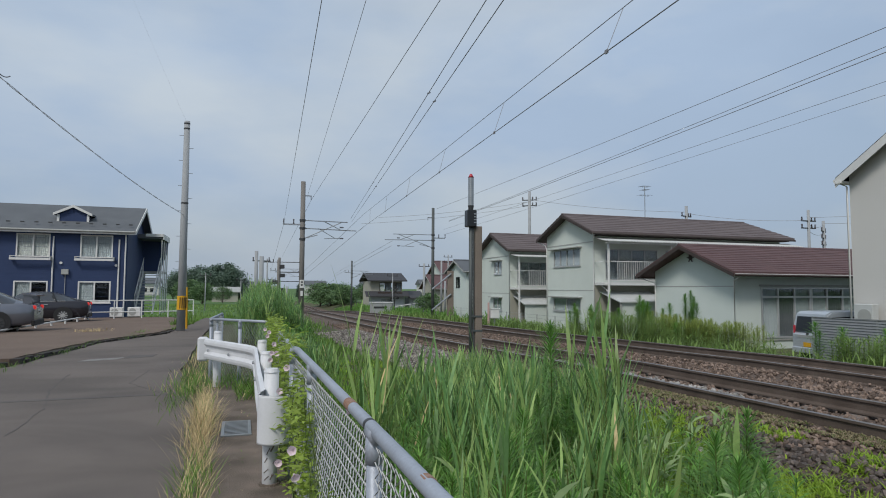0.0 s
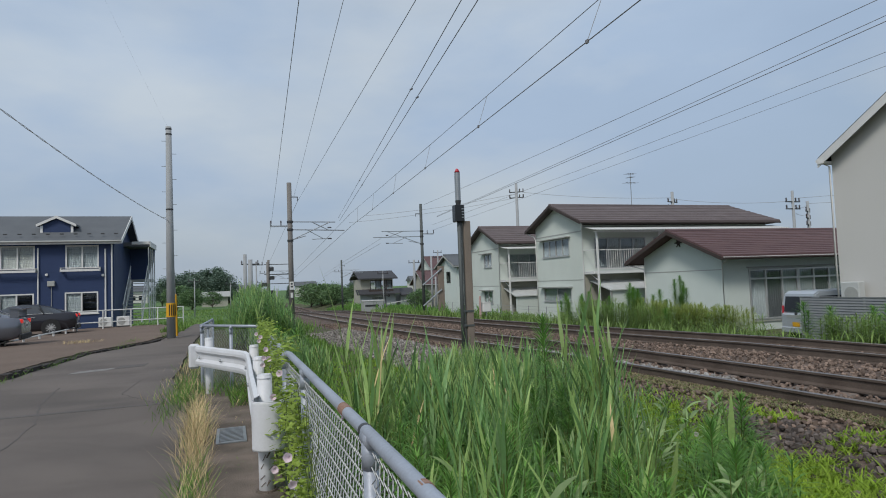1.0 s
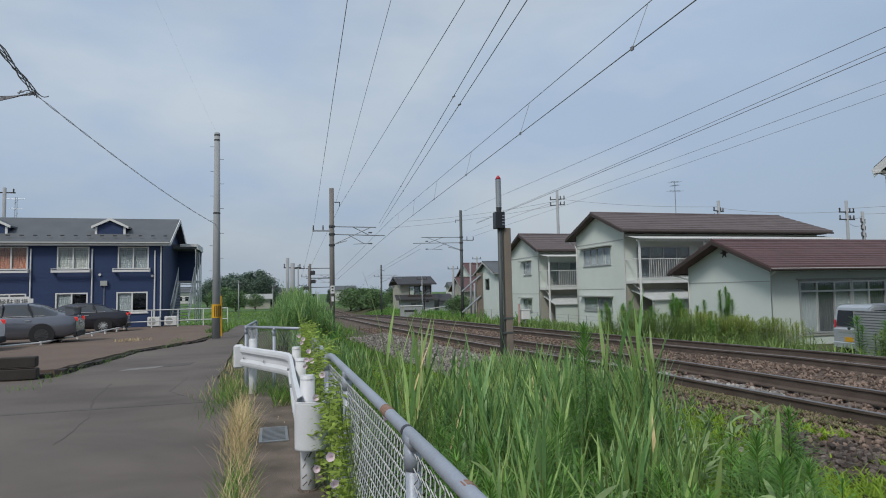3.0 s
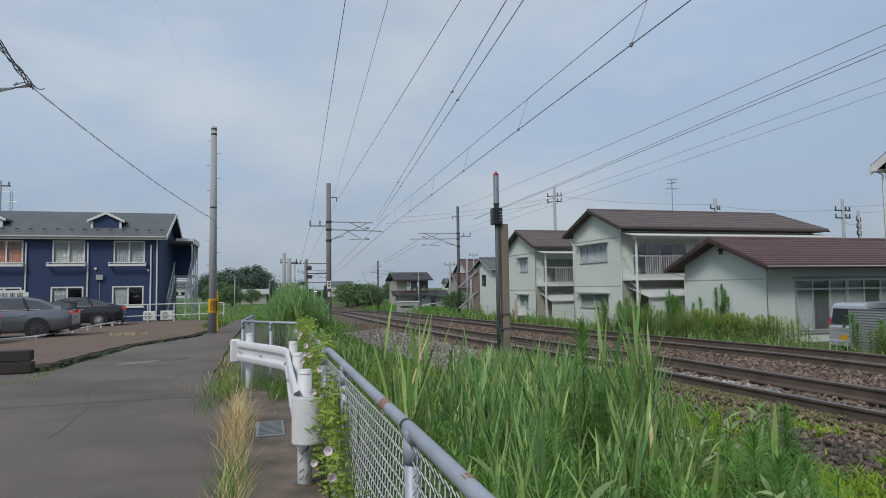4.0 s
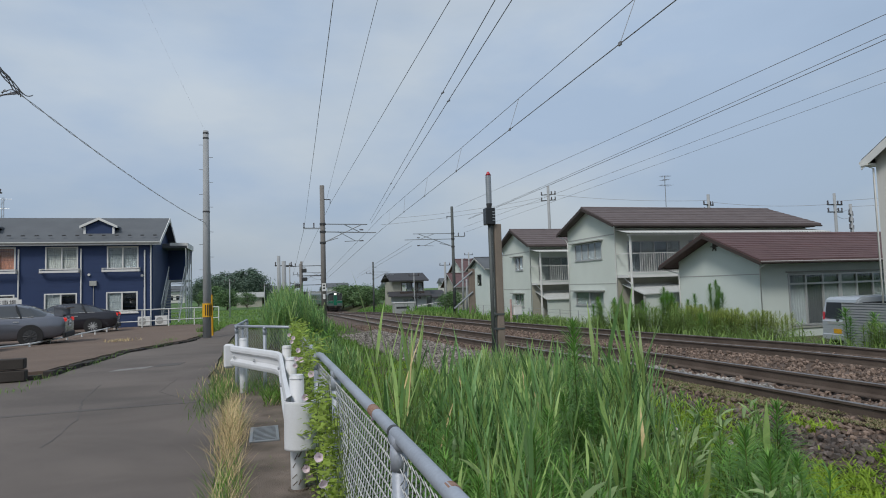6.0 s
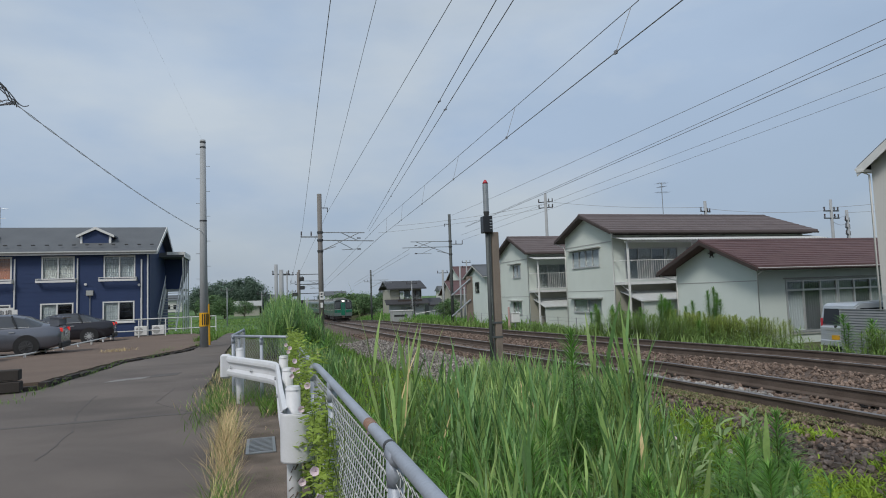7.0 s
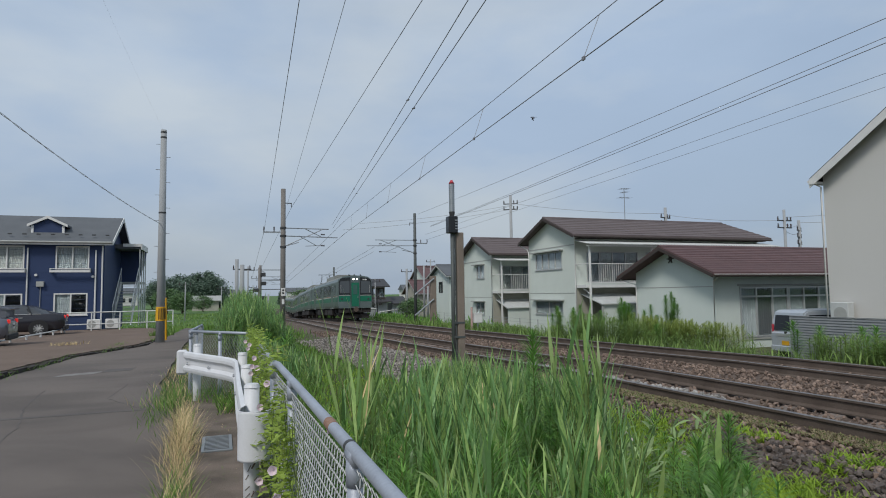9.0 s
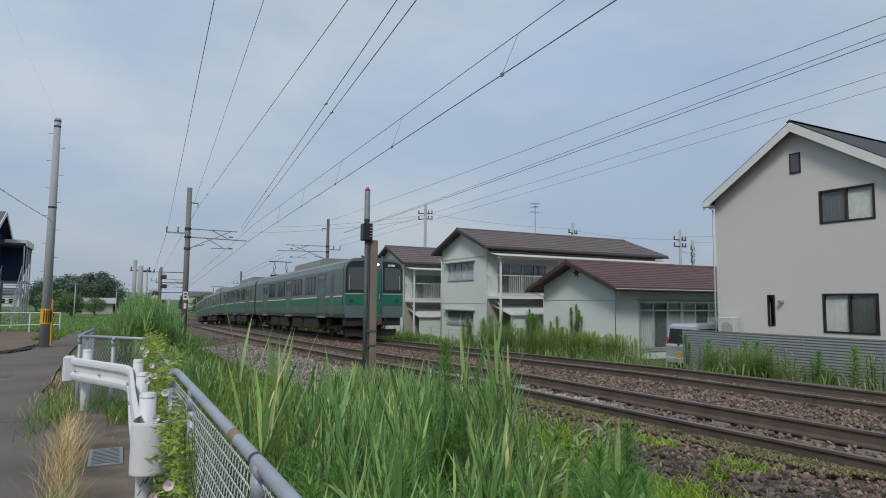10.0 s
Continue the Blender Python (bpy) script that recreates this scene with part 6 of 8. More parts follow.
def side_fittings(car, s):
    """Doors, windows and stripes on one side; s is -1 or +1 across the car."""
    e = 1.402
    def slab(y0, y1, z0, z1, d0, d1, mat, name, parent=None, label=""):
        lo, hi = sorted((s * (e + d0), s * (e + d1)))
        return part(name, box(B(), lo, y0, z0, hi, y1, z1), mat, parent or car, label)
    doors = (2.6, 9.15, 15.7)
    cuts = [0.0] + [d for c in doors for d in (c, c + 1.3)] + [CAR]
    segs = [(a, b) for a, b in zip(cuts[::2], cuts[1::2])]
    for a, b in segs:
        slab(a + 0.03, b - 0.03, 1.52, 1.90, -0.02, 0.003, M_TRAIN_GREEN, "green_stripe")
        slab(a + 0.03, b - 0.03, 1.90, 1.945, -0.02, 0.0035, M_TRAIN_WHITE, "white_stripe")
        slab(a + 0.03, b - 0.03, 1.965, 2.005, -0.02, 0.003, M_TRAIN_RED, "red_stripe")
    for c in doors:
        for k in (0, 1):
            d = slab(c + 0.05 + k * 0.61, c + 0.64 + k * 0.61, 1.02, 3.02, -0.05, -0.012, M_TRAIN, "door")
            slab(c + 0.16 + k * 0.61, c + 0.53 + k * 0.61, 2.05, 2.82, -0.02, -0.006, M_PANE_DARK, "door_pane", d)
            slab(c + 0.10 + k * 0.61, c + 0.59 + k * 0.61, 2.86, 2.89, -0.02, 0.0, M_ALU, "door_trim", d)
        slab(c, c + 0.05, 1.0, 3.08, -0.05, 0.012, M_TRAIN, "door_frame")
        slab(c + 1.25, c + 1.30, 1.0, 3.08, -0.05, 0.012, M_TRAIN, "door_frame")
        slab(c + 0.051, c + 1.249, 3.03, 3.08, -0.05, 0.012, M_TRAIN, "door_frame")
        slab(c - 0.02, c + 1.32, 0.96, 1.0, -0.05, 0.05, M_ALU, "door_step")
    for y0, n in ((4.35, 3), (7.0, 3), (10.85, 3), (13.4, 3)):
        w = slab(y0, y0 + n * 0.62, 2.12, 2.98, -0.03, 0.006, M_BRONZE, "window")
        for k in range(n):
            slab(y0 + 0.04 + k * 0.62, y0 + 0.58 + k * 0.62, 2.16, 2.94, 0.0062, 0.010, M_PANE_DARK, "window_pane", w)
    slab(1.3, 1.8, 1.05, 2.95, -0.03, 0.004, M_TRAIN, "crew_door", None)
    slab(1.36, 1.74, 2.1, 2.85, 0.0042, 0.008, M_PANE_DARK, "crew_door_pane")
    for y0, y1 in ((4.2, 6.9), (7.3, 9.3), (10.2, 12.6), (12.9, 14.9)):
        lo, hi = sorted((s * 0.7, s * 1.28))
        part("equipment_box", box(B(), lo, y0, 0.38, hi, y1, 0.93, 0, 0.03), M_TRAIN_UNDER, car)


def car_body(label, front, pantograph):
    c = thing("train_car", pose(0, 0, 0), label, "train car", "cars of the train")
    part("body", prism(B(), SECTION, "y", 0.0, CAR), M_TRAIN, c, "stainless steel car body")
    roof = [(p, q + 0.012) for p, q in SECTION[5:12]] + [(-1.2, 3.36), (1.2, 3.36)]
    part("roof", prism(B(), roof, "y", -0.004, CAR + 0.004), M_TRAIN_ROOF, c)
    part("air_conditioner", prism(B(), [(-0.95, 3.5), (0.95, 3.5), (0.85, 3.92), (0.6, 4.0), (-0.6, 4.0), (-0.85, 3.92)], "y", 5.2, 10.6), M_TRAIN_ROOF, c, "grey roof air conditioner")
    for y in (1.6, 13.5, 17.0):
        part("roof_vent", box(B(), -0.3, y, 3.6, 0.3, y + 0.9, 3.78, 0, 0.03), M_TRAIN_ROOF, c)
    part("gangway", box(B(), -0.55, CAR + 0.005, 1.1, 0.55, CAR + 0.38, 3.1), M_BLACK, c)
    for s in (-1, 1):
        side_fittings(c, s)
    for y in (2.9, CAR - 2.9):
        wheelset(c, y)
    part("underframe", box(B(), -0.65, 0.3, 0.55, 0.65, CAR - 0.3, 0.975), M_TRAIN_UNDER, c)
    if pantograph:
        p = part("pantograph", box(B(), -0.55, 17.50, 3.72, 0.55, 19.10, 3.78), M_TRAIN_UNDER, c, "raised steel pantograph")
        for s in (-1, 1):
            part("pantograph_arm", rod(B(), (s * 0.5, 17.60, 3.78), (s * 0.42, 18.65, 4.25), 0.02, 0.02, 6), M_DARK_GREY, p)
            part("pantograph_arm", rod(B(), (s * 0.5, 19.00, 3.78), (s * 0.42, 17.95, 4.25), 0.02, 0.02, 6), M_DARK_GREY, p)
            part("pantograph_arm", rod(B(), (s * 0.42, 18.65, 4.25), (s * 0.4, 18.30, 4.72), 0.016, 0.016, 6), M_DARK_GREY, p)
            part("pantograph_arm", rod(B(), (s * 0.42, 17.95, 4.25), (s * 0.4, 18.30, 4.72), 0.016, 0.016, 6), M_DARK_GREY, p)
            for y in (17.60, 19.00):
                bm = B()
                insulator(bm, (s * 0.5, y, 3.55), (s * 0.5, y, 3.74), 3, 0.07)
                part("insulator", bm, M_TRIM_WHITE, p)
        for y in (18.20, 18.40):
            part("contact_strip", rod(B(), (-0.8, y, 4.73), (0.8, y, 4.73), 0.022, 0.022, 6), M_DARK_GREY, p)
    if front:
        def face(x0, z0, x1, z1, d0, d1, mat, name, parent=None, label=""):
            return part(name, box(B(), x0, -d1, z0, x1, -d0, z1, 0, 0.012), mat, parent or c, label)
        part("nose", prism(B(), [(p * 0.985, q) for p, q in SECTION], "y", -0.22, -0.002), M_TRAIN, c)
        for x0, x1 in ((-1.345, -0.40), (0.40, 1.345)):
            inner, outer = (x1, x0) if x0 < 0 else (x0, x1)
            g = -1 if x0 < 0 else 1
            o = [(inner, 2.07), (outer, 2.07), (outer - g * 0.005, 3.10), (outer - g * 0.10, 3.34), (outer - g * 0.30, 3.45), (inner, 3.50)]
            m = part("windscreen_mask", prism(B(), o if g > 0 else o[::-1], "y", -0.25, -0.221), M_TRAIN_BLACK, c, "black windscreen surround")
            o = [(inner + g * 0.07, 2.20), (outer - g * 0.08, 2.20), (outer - g * 0.08, 3.05), (outer - g * 0.17, 3.18), (inner + g * 0.07, 3.20)]
            part("windscreen", prism(B(), o if g > 0 else o[::-1], "y", -0.262, -0.251), M_WINDSCREEN, m)
            part("wiper", rod(B(), (outer - g * 0.16, -0.272, 2.2), (outer - g * 0.17, -0.272, 2.85), 0.012, 0.012, 5), M_TRIM_GREY, m)
            face(min(inner, outer), 1.52, max(inner, outer), 1.98, 0.221, 0.240, M_TRAIN_GREEN, "front_band", None, "green front band")
            face(min(inner, outer), 1.99, max(inner, outer), 2.04, 0.221, 0.243, M_TRIM_GREY, "band_trim")
        for x0, x1 in ((0.62, 0.74), (0.77, 0.96)):
            face(x0, 3.26, x1, 3.36, 0.2505, 0.256, M_TRIM_WHITE, "emblem_bar", m, "plain white emblem shape")
        d = face(-0.31, 1.12, 0.31, 3.04, 0.221, 0.245, M_TRAIN_GREEN, "end_door", None, "green front end door")
        face(-0.17, 2.10, 0.17, 2.88, 0.246, 0.252, M_DOOR_PANE, "end_door_pane", d)
        part("door_handle", rod(B(), (0.22, -0.275, 1.80), (0.22, -0.275, 2.02), 0.014, 0.014, 6), M_ALU, d)
        for x in (-0.38, 0.33):
            face(x, 1.05, x + 0.05, 3.10, 0.221, 0.275, M_TRAIN, "door_post")
        face(-0.38, 3.08, 0.38, 3.50, 0.221, 0.246, M_TRAIN, "lamp_panel")
        for x in (-0.13, 0.13):
            part("headlight", rod(B(), (x, -0.262, 3.34), (x, -0.247, 3.34), 0.062, 0.062, 18), M_LAMP, c, "lit round headlight", True)
        for x in (-0.45, 0.0, 0.5):
            part("roof_horn", rod(B(), (x, -0.05, 3.62), (x, 0.25, 3.74), 0.07, 0.04, 8), M_DARK_GREY, c)
        for x in (-1.08, 1.08):
            part("tail_light", rod(B(), (x, -0.262, 1.72), (x, -0.241, 1.72), 0.09, 0.09, 16), M_DARK_GREY, c)
        part("snow_plough", prism(B(), [(-1.15, 0.16), (1.15, 0.16), (1.2, 0.46), (-1.2, 0.46)], "y", 0.10, 0.18), M_TRAIN_UNDER, c)
        part("coupler", box(B(), -0.16, -0.55, 0.72, 0.16, 0.2, 1.02, 0, 0.04), M_TRAIN_UNDER, c, "dark steel coupler")
        part("coupler_head", rod(B(), (0, -0.62, 0.87), (0, -0.45, 0.87), 0.20, 0.17, 14), M_RAIL, c)
        for x in (-0.55, 0.5):
            part("air_hose", tube(B(), [(x, -0.20, 0.95), (x, -0.38, 0.80), (x * 0.9, -0.36, 0.55), (x * 0.7, -0.22, 0.45)], 0.025, 6), M_BLACK, c)
        part("skirt", box(B(), -1.3, -0.10, 0.62, 1.3, 0.25, 0.975), M_TRAIN_UNDER, c)
    return c


TRAIN = [car_body("green and silver commuter train front car with lit headlights", True, True),
         car_body("green and silver commuter train car with grey roof", False, False),
         car_body("green and silver commuter train car with raised pantograph", False, True),
         car_body("green and silver commuter train car with grey roof", False, False)]


# ---- parked cars ----
def wheel(parent, x, y, r, out, spokes):
    bm = B()
    for a, b, ra, rb in ((0.0, 0.03, r * 0.93, r), (0.03, 0.17, r, r), (0.17, 0.20, r, r * 0.93)):
        rod(bm, (x, y + out * a, r), (x, y + out * b, r), ra, rb, 26)
    w = part("wheel", bm, M_BLACK, parent, "black tyre")
    part("rim", rod(B(), (x, y + out * 0.175, r), (x, y + out * 0.204, r), r * 0.70, r * 0.66, 24), M_DARK_GREY, w)
    for k in range(10):
        a = 2 * math.pi * k / 10
        part("spoke", rod(B(), (x, y + out * 0.212, r), (x + r * 0.63 * math.cos(a), y + out * 0.207, r + r * 0.63 * math.sin(a)), 0.022, 0.016, 6), spokes, w)


def sedan(m, paint, label, stations, spokes, width=1.78, r=0.325, wing=False):
    """Stations of (x, bottom, belt, roof, belt half-width, roof half-width), front at -x."""
    c = thing("car", m, label, "car", "parked cars")
    bm = B()
    rings = []
    for x, zb, belt, roof, hw, rw in stations:
        mid = zb + (belt - zb) * 0.55
        half = [(hw * 0.86, zb), (hw * 0.97, zb + 0.10), (hw, mid), (hw * 0.965, belt - 0.05), (hw * 0.93, belt), (rw, max(roof - 0.06, belt + 0.005)), (rw * 0.80, max(roof - 0.01, belt + 0.012)), (rw * 0.35, max(roof, belt + 0.02))]
        rings.append([bm.verts.new((x, -p, q)) for p, q in half] + [bm.verts.new((x, p, q)) for p, q in reversed(half)])
    n = len(rings[0])
    for i, (a, b) in enumerate(zip(rings, rings[1:])):
        for k in range(n):
            f = bm.faces.new((a[k], a[(k + 1) % n], b[(k + 1) % n], b[k]))
            f.smooth = True
            side = k in (4, n - 6)
            tall = min(stations[i][3] - stations[i][2], stations[i + 1][3] - stations[i + 1][2]) > 0.15
            slope = abs(stations[i][3] - stations[i + 1][3]) > 0.16 and max(stations[i][3] - stations[i][2], stations[i + 1][3] - stations[i + 1][2]) > 0.15
            f.material_index = 1 if (side and tall) or (slope and k in (4, 5, 6, 7, 8, 9, n - 6)) else 0
    bm.faces.new(rings[0][::-1])
    bm.faces.new(rings[-1])
    part("body", bm, [paint, M_CAR_GLASS], c)
    x0, x1 = stations[0][0], stations[-1][0]
    fw, rw = x0 + 0.92, x1 - 1.02
    for x in (fw, rw):
        for s in (-1, 1):
            part("wheel_arch", rod(B(), (x, s * (width / 2 - 0.16), r + 0.02), (x, s * (width / 2 + 0.006), r + 0.02), r + 0.06, r + 0.065, 26), M_BLACK, c)
            wheel(c, x, s * (width / 2 - 0.19), r, s, spokes)
    # pillars and trim between the side windows
    roof = max(q[3] for q in stations)
    belt = stations[len(stations) // 2][2]
    for x, lean in ((x0 + 2.35, 0.02), (x1 - 1.30, 0.20)):
        for s in (-1, 1):
            part("pillar", rod(B(), (x, s * (width / 2 - 0.055), belt), (x - lean, s * (width / 2 - 0.225), roof - 0.05), 0.035, 0.03, 6), M_TRAIN_BLACK, c)
    for s in (-1, 1):
        part("belt_trim", rod(B(), (x0 + 1.35, s * (width / 2 - 0.05), belt + 0.005), (x1 - 0.95, s * (width / 2 - 0.06), belt + 0.03), 0.012, 0.012, 6), M_ALU, c)
        part("mirror", box(B(), x0 + 1.45, s * (width / 2 - 0.02), belt, x0 + 1.60, s * (width / 2 + 0.15), belt + 0.13, 0, 0.03), paint, c)
        for x in (x0 + 2.05, x0 + 3.05):
            part("door_handle", box(B(), x, s * (width / 2 - 0.022), belt - 0.14, x + 0.17, s * (width / 2 + 0.012), belt - 0.11), M_ALU, c)
        part("tail_lamp", box(B(), x1 - 0.26, s * (width / 2 - 0.30) - 0.12, belt - 0.20, x1 + 0.006, s * (width / 2 - 0.30) + 0.16, belt - 0.04, 0, 0.03), M_TAIL_RED, c, "red tail lamp")
    part("plate", box(B(), x1 + 0.002, -0.17, 0.62, x1 + 0.016, 0.17, 0.79), M_TRIM_WHITE, c)
    for k in range(3):
        part("plate_bar", box(B(), x1 + 0.017, -0.12 + k * 0.09, 0.66, x1 + 0.02, -0.06 + k * 0.09, 0.72), M_DARK_GREY, c)
    part("bumper", box(B(), x1 - 0.08, -width / 2 + 0.12, 0.22, x1 + 0.03, width / 2 - 0.12, 0.42, 0, 0.03), M_BLACK, c)
    if wing:
        part("rear_wing", prism(B(), [(x1 - 0.42, 1.30), (x1 + 0.02, 1.24), (x1 + 0.04, 1.28), (x1 - 0.40, 1.35)], "y", -0.68, 0.68), paint, c, "raised rear wing")
        for s in (-1, 1):
            part("wing_stay", box(B(), x1 - 0.36, s * 0.62 - 0.02, 0.98, x1 - 0.10, s * 0.62 + 0.02, 1.29), paint, c)
    return c


M_CAR_GLASS = material("car_window_glass", (0.045, 0.050, 0.056), 0.06, 0, 0.05, spec=0.9)
M_PAINT_GREY = material("dark_grey_car_paint", (0.190, 0.200, 0.230), 0.16, 0.5, 0.05, 2, 300, 0.0, spec=0.6)
M_PAINT_BLACK = material("black_car_paint", (0.030, 0.029, 0.036), 0.16, 0.1, 0.05, 2, 300, 0.0, spec=0.6)
M_PAINT_WHITE = material("white_car_paint", (0.72, 0.73, 0.74), 0.25, 0, 0.04, 2, 300, 0.0)
M_PAINT_SILVER = material("silver_van_paint", (0.46, 0.50, 0.54), 0.32, 0.3, 0.05, 2, 300, 0.0)
SEDAN = [(-2.28, 0.30, 0.58, 0.60, 0.62, 0.30), (-2.15, 0.22, 0.70, 0.72, 0.80, 0.45), (-1.55, 0.20, 0.86, 0.90, 0.88, 0.60), (-1.00, 0.19, 0.93, 0.97, 0.89, 0.66), (-0.30, 0.19, 0.95, 1.36, 0.89, 0.60), (0.15, 0.19, 0.955, 1.45, 0.89, 0.62),
         (0.70, 0.19, 0.96, 1.445, 0.89, 0.62), (1.15, 0.20, 0.97, 1.34, 0.89, 0.60), (1.70, 0.22, 0.99, 1.10, 0.88, 0.62), (1.98, 0.24, 0.99, 1.03, 0.86, 0.66), (2.22, 0.30, 0.95, 0.98, 0.80, 0.62), (2.30, 0.40, 0.80, 0.82, 0.72, 0.50)]
LONG = [(x * 1.06, b, t * 1.0, r * (0.985 if r > 1.0 else 1.0), h, w) for x, b, t, r, h, w in SEDAN]
HATCH = [(-2.1, 0.30, 0.60, 0.62, 0.60, 0.30), (-1.95, 0.22, 0.74, 0.76, 0.78, 0.45), (-1.35, 0.20, 0.90, 0.95, 0.86, 0.62), (-0.75, 0.19, 0.95, 1.30, 0.87, 0.60), (-0.2, 0.19, 0.96, 1.50, 0.87, 0.62), (0.7, 0.19, 0.98, 1.52, 0.87, 0.62),
         (1.4, 0.20, 1.0, 1.46, 0.86, 0.60), (1.75, 0.22, 1.02, 1.25, 0.84, 0.60), (2.0, 0.26, 0.98, 1.04, 0.80, 0.60), (2.1, 0.36, 0.82, 0.85, 0.72, 0.5)]
sedan(pose(-9.05, 25.3, lot_z(-9.05, 25.3), 0, 0, 4), M_PAINT_GREY, "dark grey sedan with a rear wing parked on the lot", SEDAN, M_DARK_GREY, wing=True)
sedan(pose(-9.25, 33.6, lot_z(-9.25, 33.6), 0, 0, 6), M_PAINT_BLACK, "black sedan with bright alloy wheels parked by the building", LONG, M_ALU)
sedan(pose(-10.2, 21.8, lot_z(-10.2, 21.8), 0, 0, 4), M_PAINT_WHITE, "white hatchback parked on the lot", HATCH, M_ALU)


def kei_van():
    c = thing("van", pose(20.8, 18.3, -1.12, 0, 0, -3), "silver boxy mini van parked behind the louvred fence", "van")
    prof = [(0.0, 0.28), (0.0, 0.95), (0.10, 1.05), (0.22, 1.76), (0.42, 1.86), (2.7, 1.88), (3.0, 1.80), (3.3, 1.15), (3.38, 0.9), (3.4, 0.28)]
    bm = prism(B(), prof, "y", -0.735, 0.735)
    bmesh.ops.bevel(bm, geom=[e for e in bm.edges if abs(e.verts[0].co.y - e.verts[1].co.y) < 0.01], offset=0.05, segments=2, affect="EDGES")
    part("body", bm, M_PAINT_SILVER, c)
    part("rear_window", prism(B(), [(0.075, 1.08), (0.19, 1.66), (0.205, 1.66), (0.09, 1.08)], "y", -0.60, 0.60), M_PANE_DARK, c, "dark rear window").location.x = -0.03
    for s in (-1, 1):
        lo, hi = sorted((s * 0.736, s * 0.742))
        for x0, x1 in ((0.42, 1.30), (1.40, 2.20), (2.28, 2.9)):
            part("side_window", box(B(), x0, lo, 1.10, x1, hi, 1.68), M_PANE_DARK, c)
        a, b = sorted((s * 0.60, s * 0.745))
        part("tail_lamp", box(B(), 0.02, a + 0.05, 1.0, 0.12, b - 0.06, 1.3, 0, 0.01), M_RED_CAP, c)
        for x in (0.55, 2.75):
            wheel(c, x, s * 0.55, 0.27, s, M_ALU)
    part("plate", box(B(), -0.02, -0.17, 0.50, -0.004, 0.17, 0.67), M_YELLOW, c, "yellow plate without characters")
    part("bumper", box(B(), -0.05, -0.70, 0.25, 0.05, 0.70, 0.48, 0, 0.03), M_PAINT_SILVER, c)
    part("garnish", box(B(), -0.012, -0.45, 0.84, -0.003, 0.45, 0.95), M_ALU, c)
    part("emblem", rod(B(), (-0.012, 0, 0.99), (0.05, 0, 0.99), 0.05, 0.05, 12), M_DARK_GREY, c)
    part("roof_rail", rod(B(), (0.5, -0.6, 1.90), (2.6, -0.6, 1.91), 0.015, 0.015, 6), M_ALU, c)


kei_van()
# white pipe kerb lying along the bays
st = thing("parking_rail", pose(-9.2, 21.0, lot_z(-8, 26)), "long white pipe laid along the parking bays", "parking rail")
part("pipe", rod(B(), (0, 0, 0.12), (1.75, 2.6, 0.12), 0.03, 0.03, 10), M_TRIM_WHITE, st)
part("pipe", rod(B(), (1.75, 2.6, 0.12), (2.2, 14.0, 0.12), 0.03, 0.03, 10), M_TRIM_WHITE, st)
for k in range(7):
    y = 2.6 + k * 1.8
    part("stub", rod(B(), (1.75 + 0.0395 * (y - 2.6), y, -0.05), (1.75 + 0.0395 * (y - 2.6), y, 0.16), 0.04, 0.04, 8), M_TRIM_WHITE, st)


# ---- plants ----
M_REED = leaf_material("reed_leaf", (0.238, 0.398, 0.136), (0.132, 0.258, 0.090), 0.45, 0.45, 0.42, 0.5)
M_REED_PALE = leaf_material("pale_reed_leaf", (0.430, 0.570, 0.200), (0.280, 0.430, 0.130), 0.3, 0.45, 0.42, 0.5)
M_WEED = leaf_material("goldenrod_leaf", (0.205, 0.390, 0.080), (0.105, 0.245, 0.052))
M_MOSS = leaf_material("dry_moss", (0.300, 0.250, 0.140), (0.205, 0.172, 0.098), 0.3, 0.2)
M_WEED_FAR = leaf_material("tall_weed_leaf", (0.260, 0.380, 0.105), (0.155, 0.255, 0.068), 0.35, 0.4)
M_COVER = leaf_material("ground_cover_leaf", (0.360, 0.500, 0.055), (0.210, 0.330, 0.040), 0.35, 0.45)
M_GRASS = leaf_material("bank_grass", (0.190, 0.330, 0.062), (0.105, 0.215, 0.042), 0.35, 0.4)
M_DRY = leaf_material("dry_grass", (0.720, 0.570, 0.320), (0.520, 0.400, 0.210), 0.3, 0.2)
M_VINE = leaf_material("vine_leaf", (0.370, 0.480, 0.095), (0.210, 0.310, 0.060), 0.35, 0.45)
M_SILVER_LEAF = leaf_material("grey_green_leaf", (0.36, 0.47, 0.22), (0.25, 0.36, 0.15), 0.3, 0.4)
M_STAND = leaf_material("goldenrod_stand_leaf", (0.370, 0.440, 0.120), (0.230, 0.310, 0.075), 0.35, 0.4)
M_PETAL = leaf_material("pale_pink_petal", (0.80, 0.70, 0.72), (0.74, 0.58, 0.64), 0.1, 0.3)
M_STEM = leaf_material("green_stem", (0.150, 0.200, 0.055), (0.100, 0.140, 0.040), 0.2, 0.1)
# distance haze is mixed into this leaf colour, paler and bluer than dark leaves
M_TREE_HAZED = leaf_material("hazed_tree_leaf", (0.150, 0.212, 0.150), (0.100, 0.155, 0.115), 0.35, 0.25)
M_TREE_MID = leaf_material("green_tree_leaf", (0.165, 0.260, 0.110), (0.105, 0.185, 0.080), 0.35, 0.3)
M_BARK = material("bark", (0.10, 0.08, 0.06), 0.9, 0, 0.2, 4, 30, 0.6)


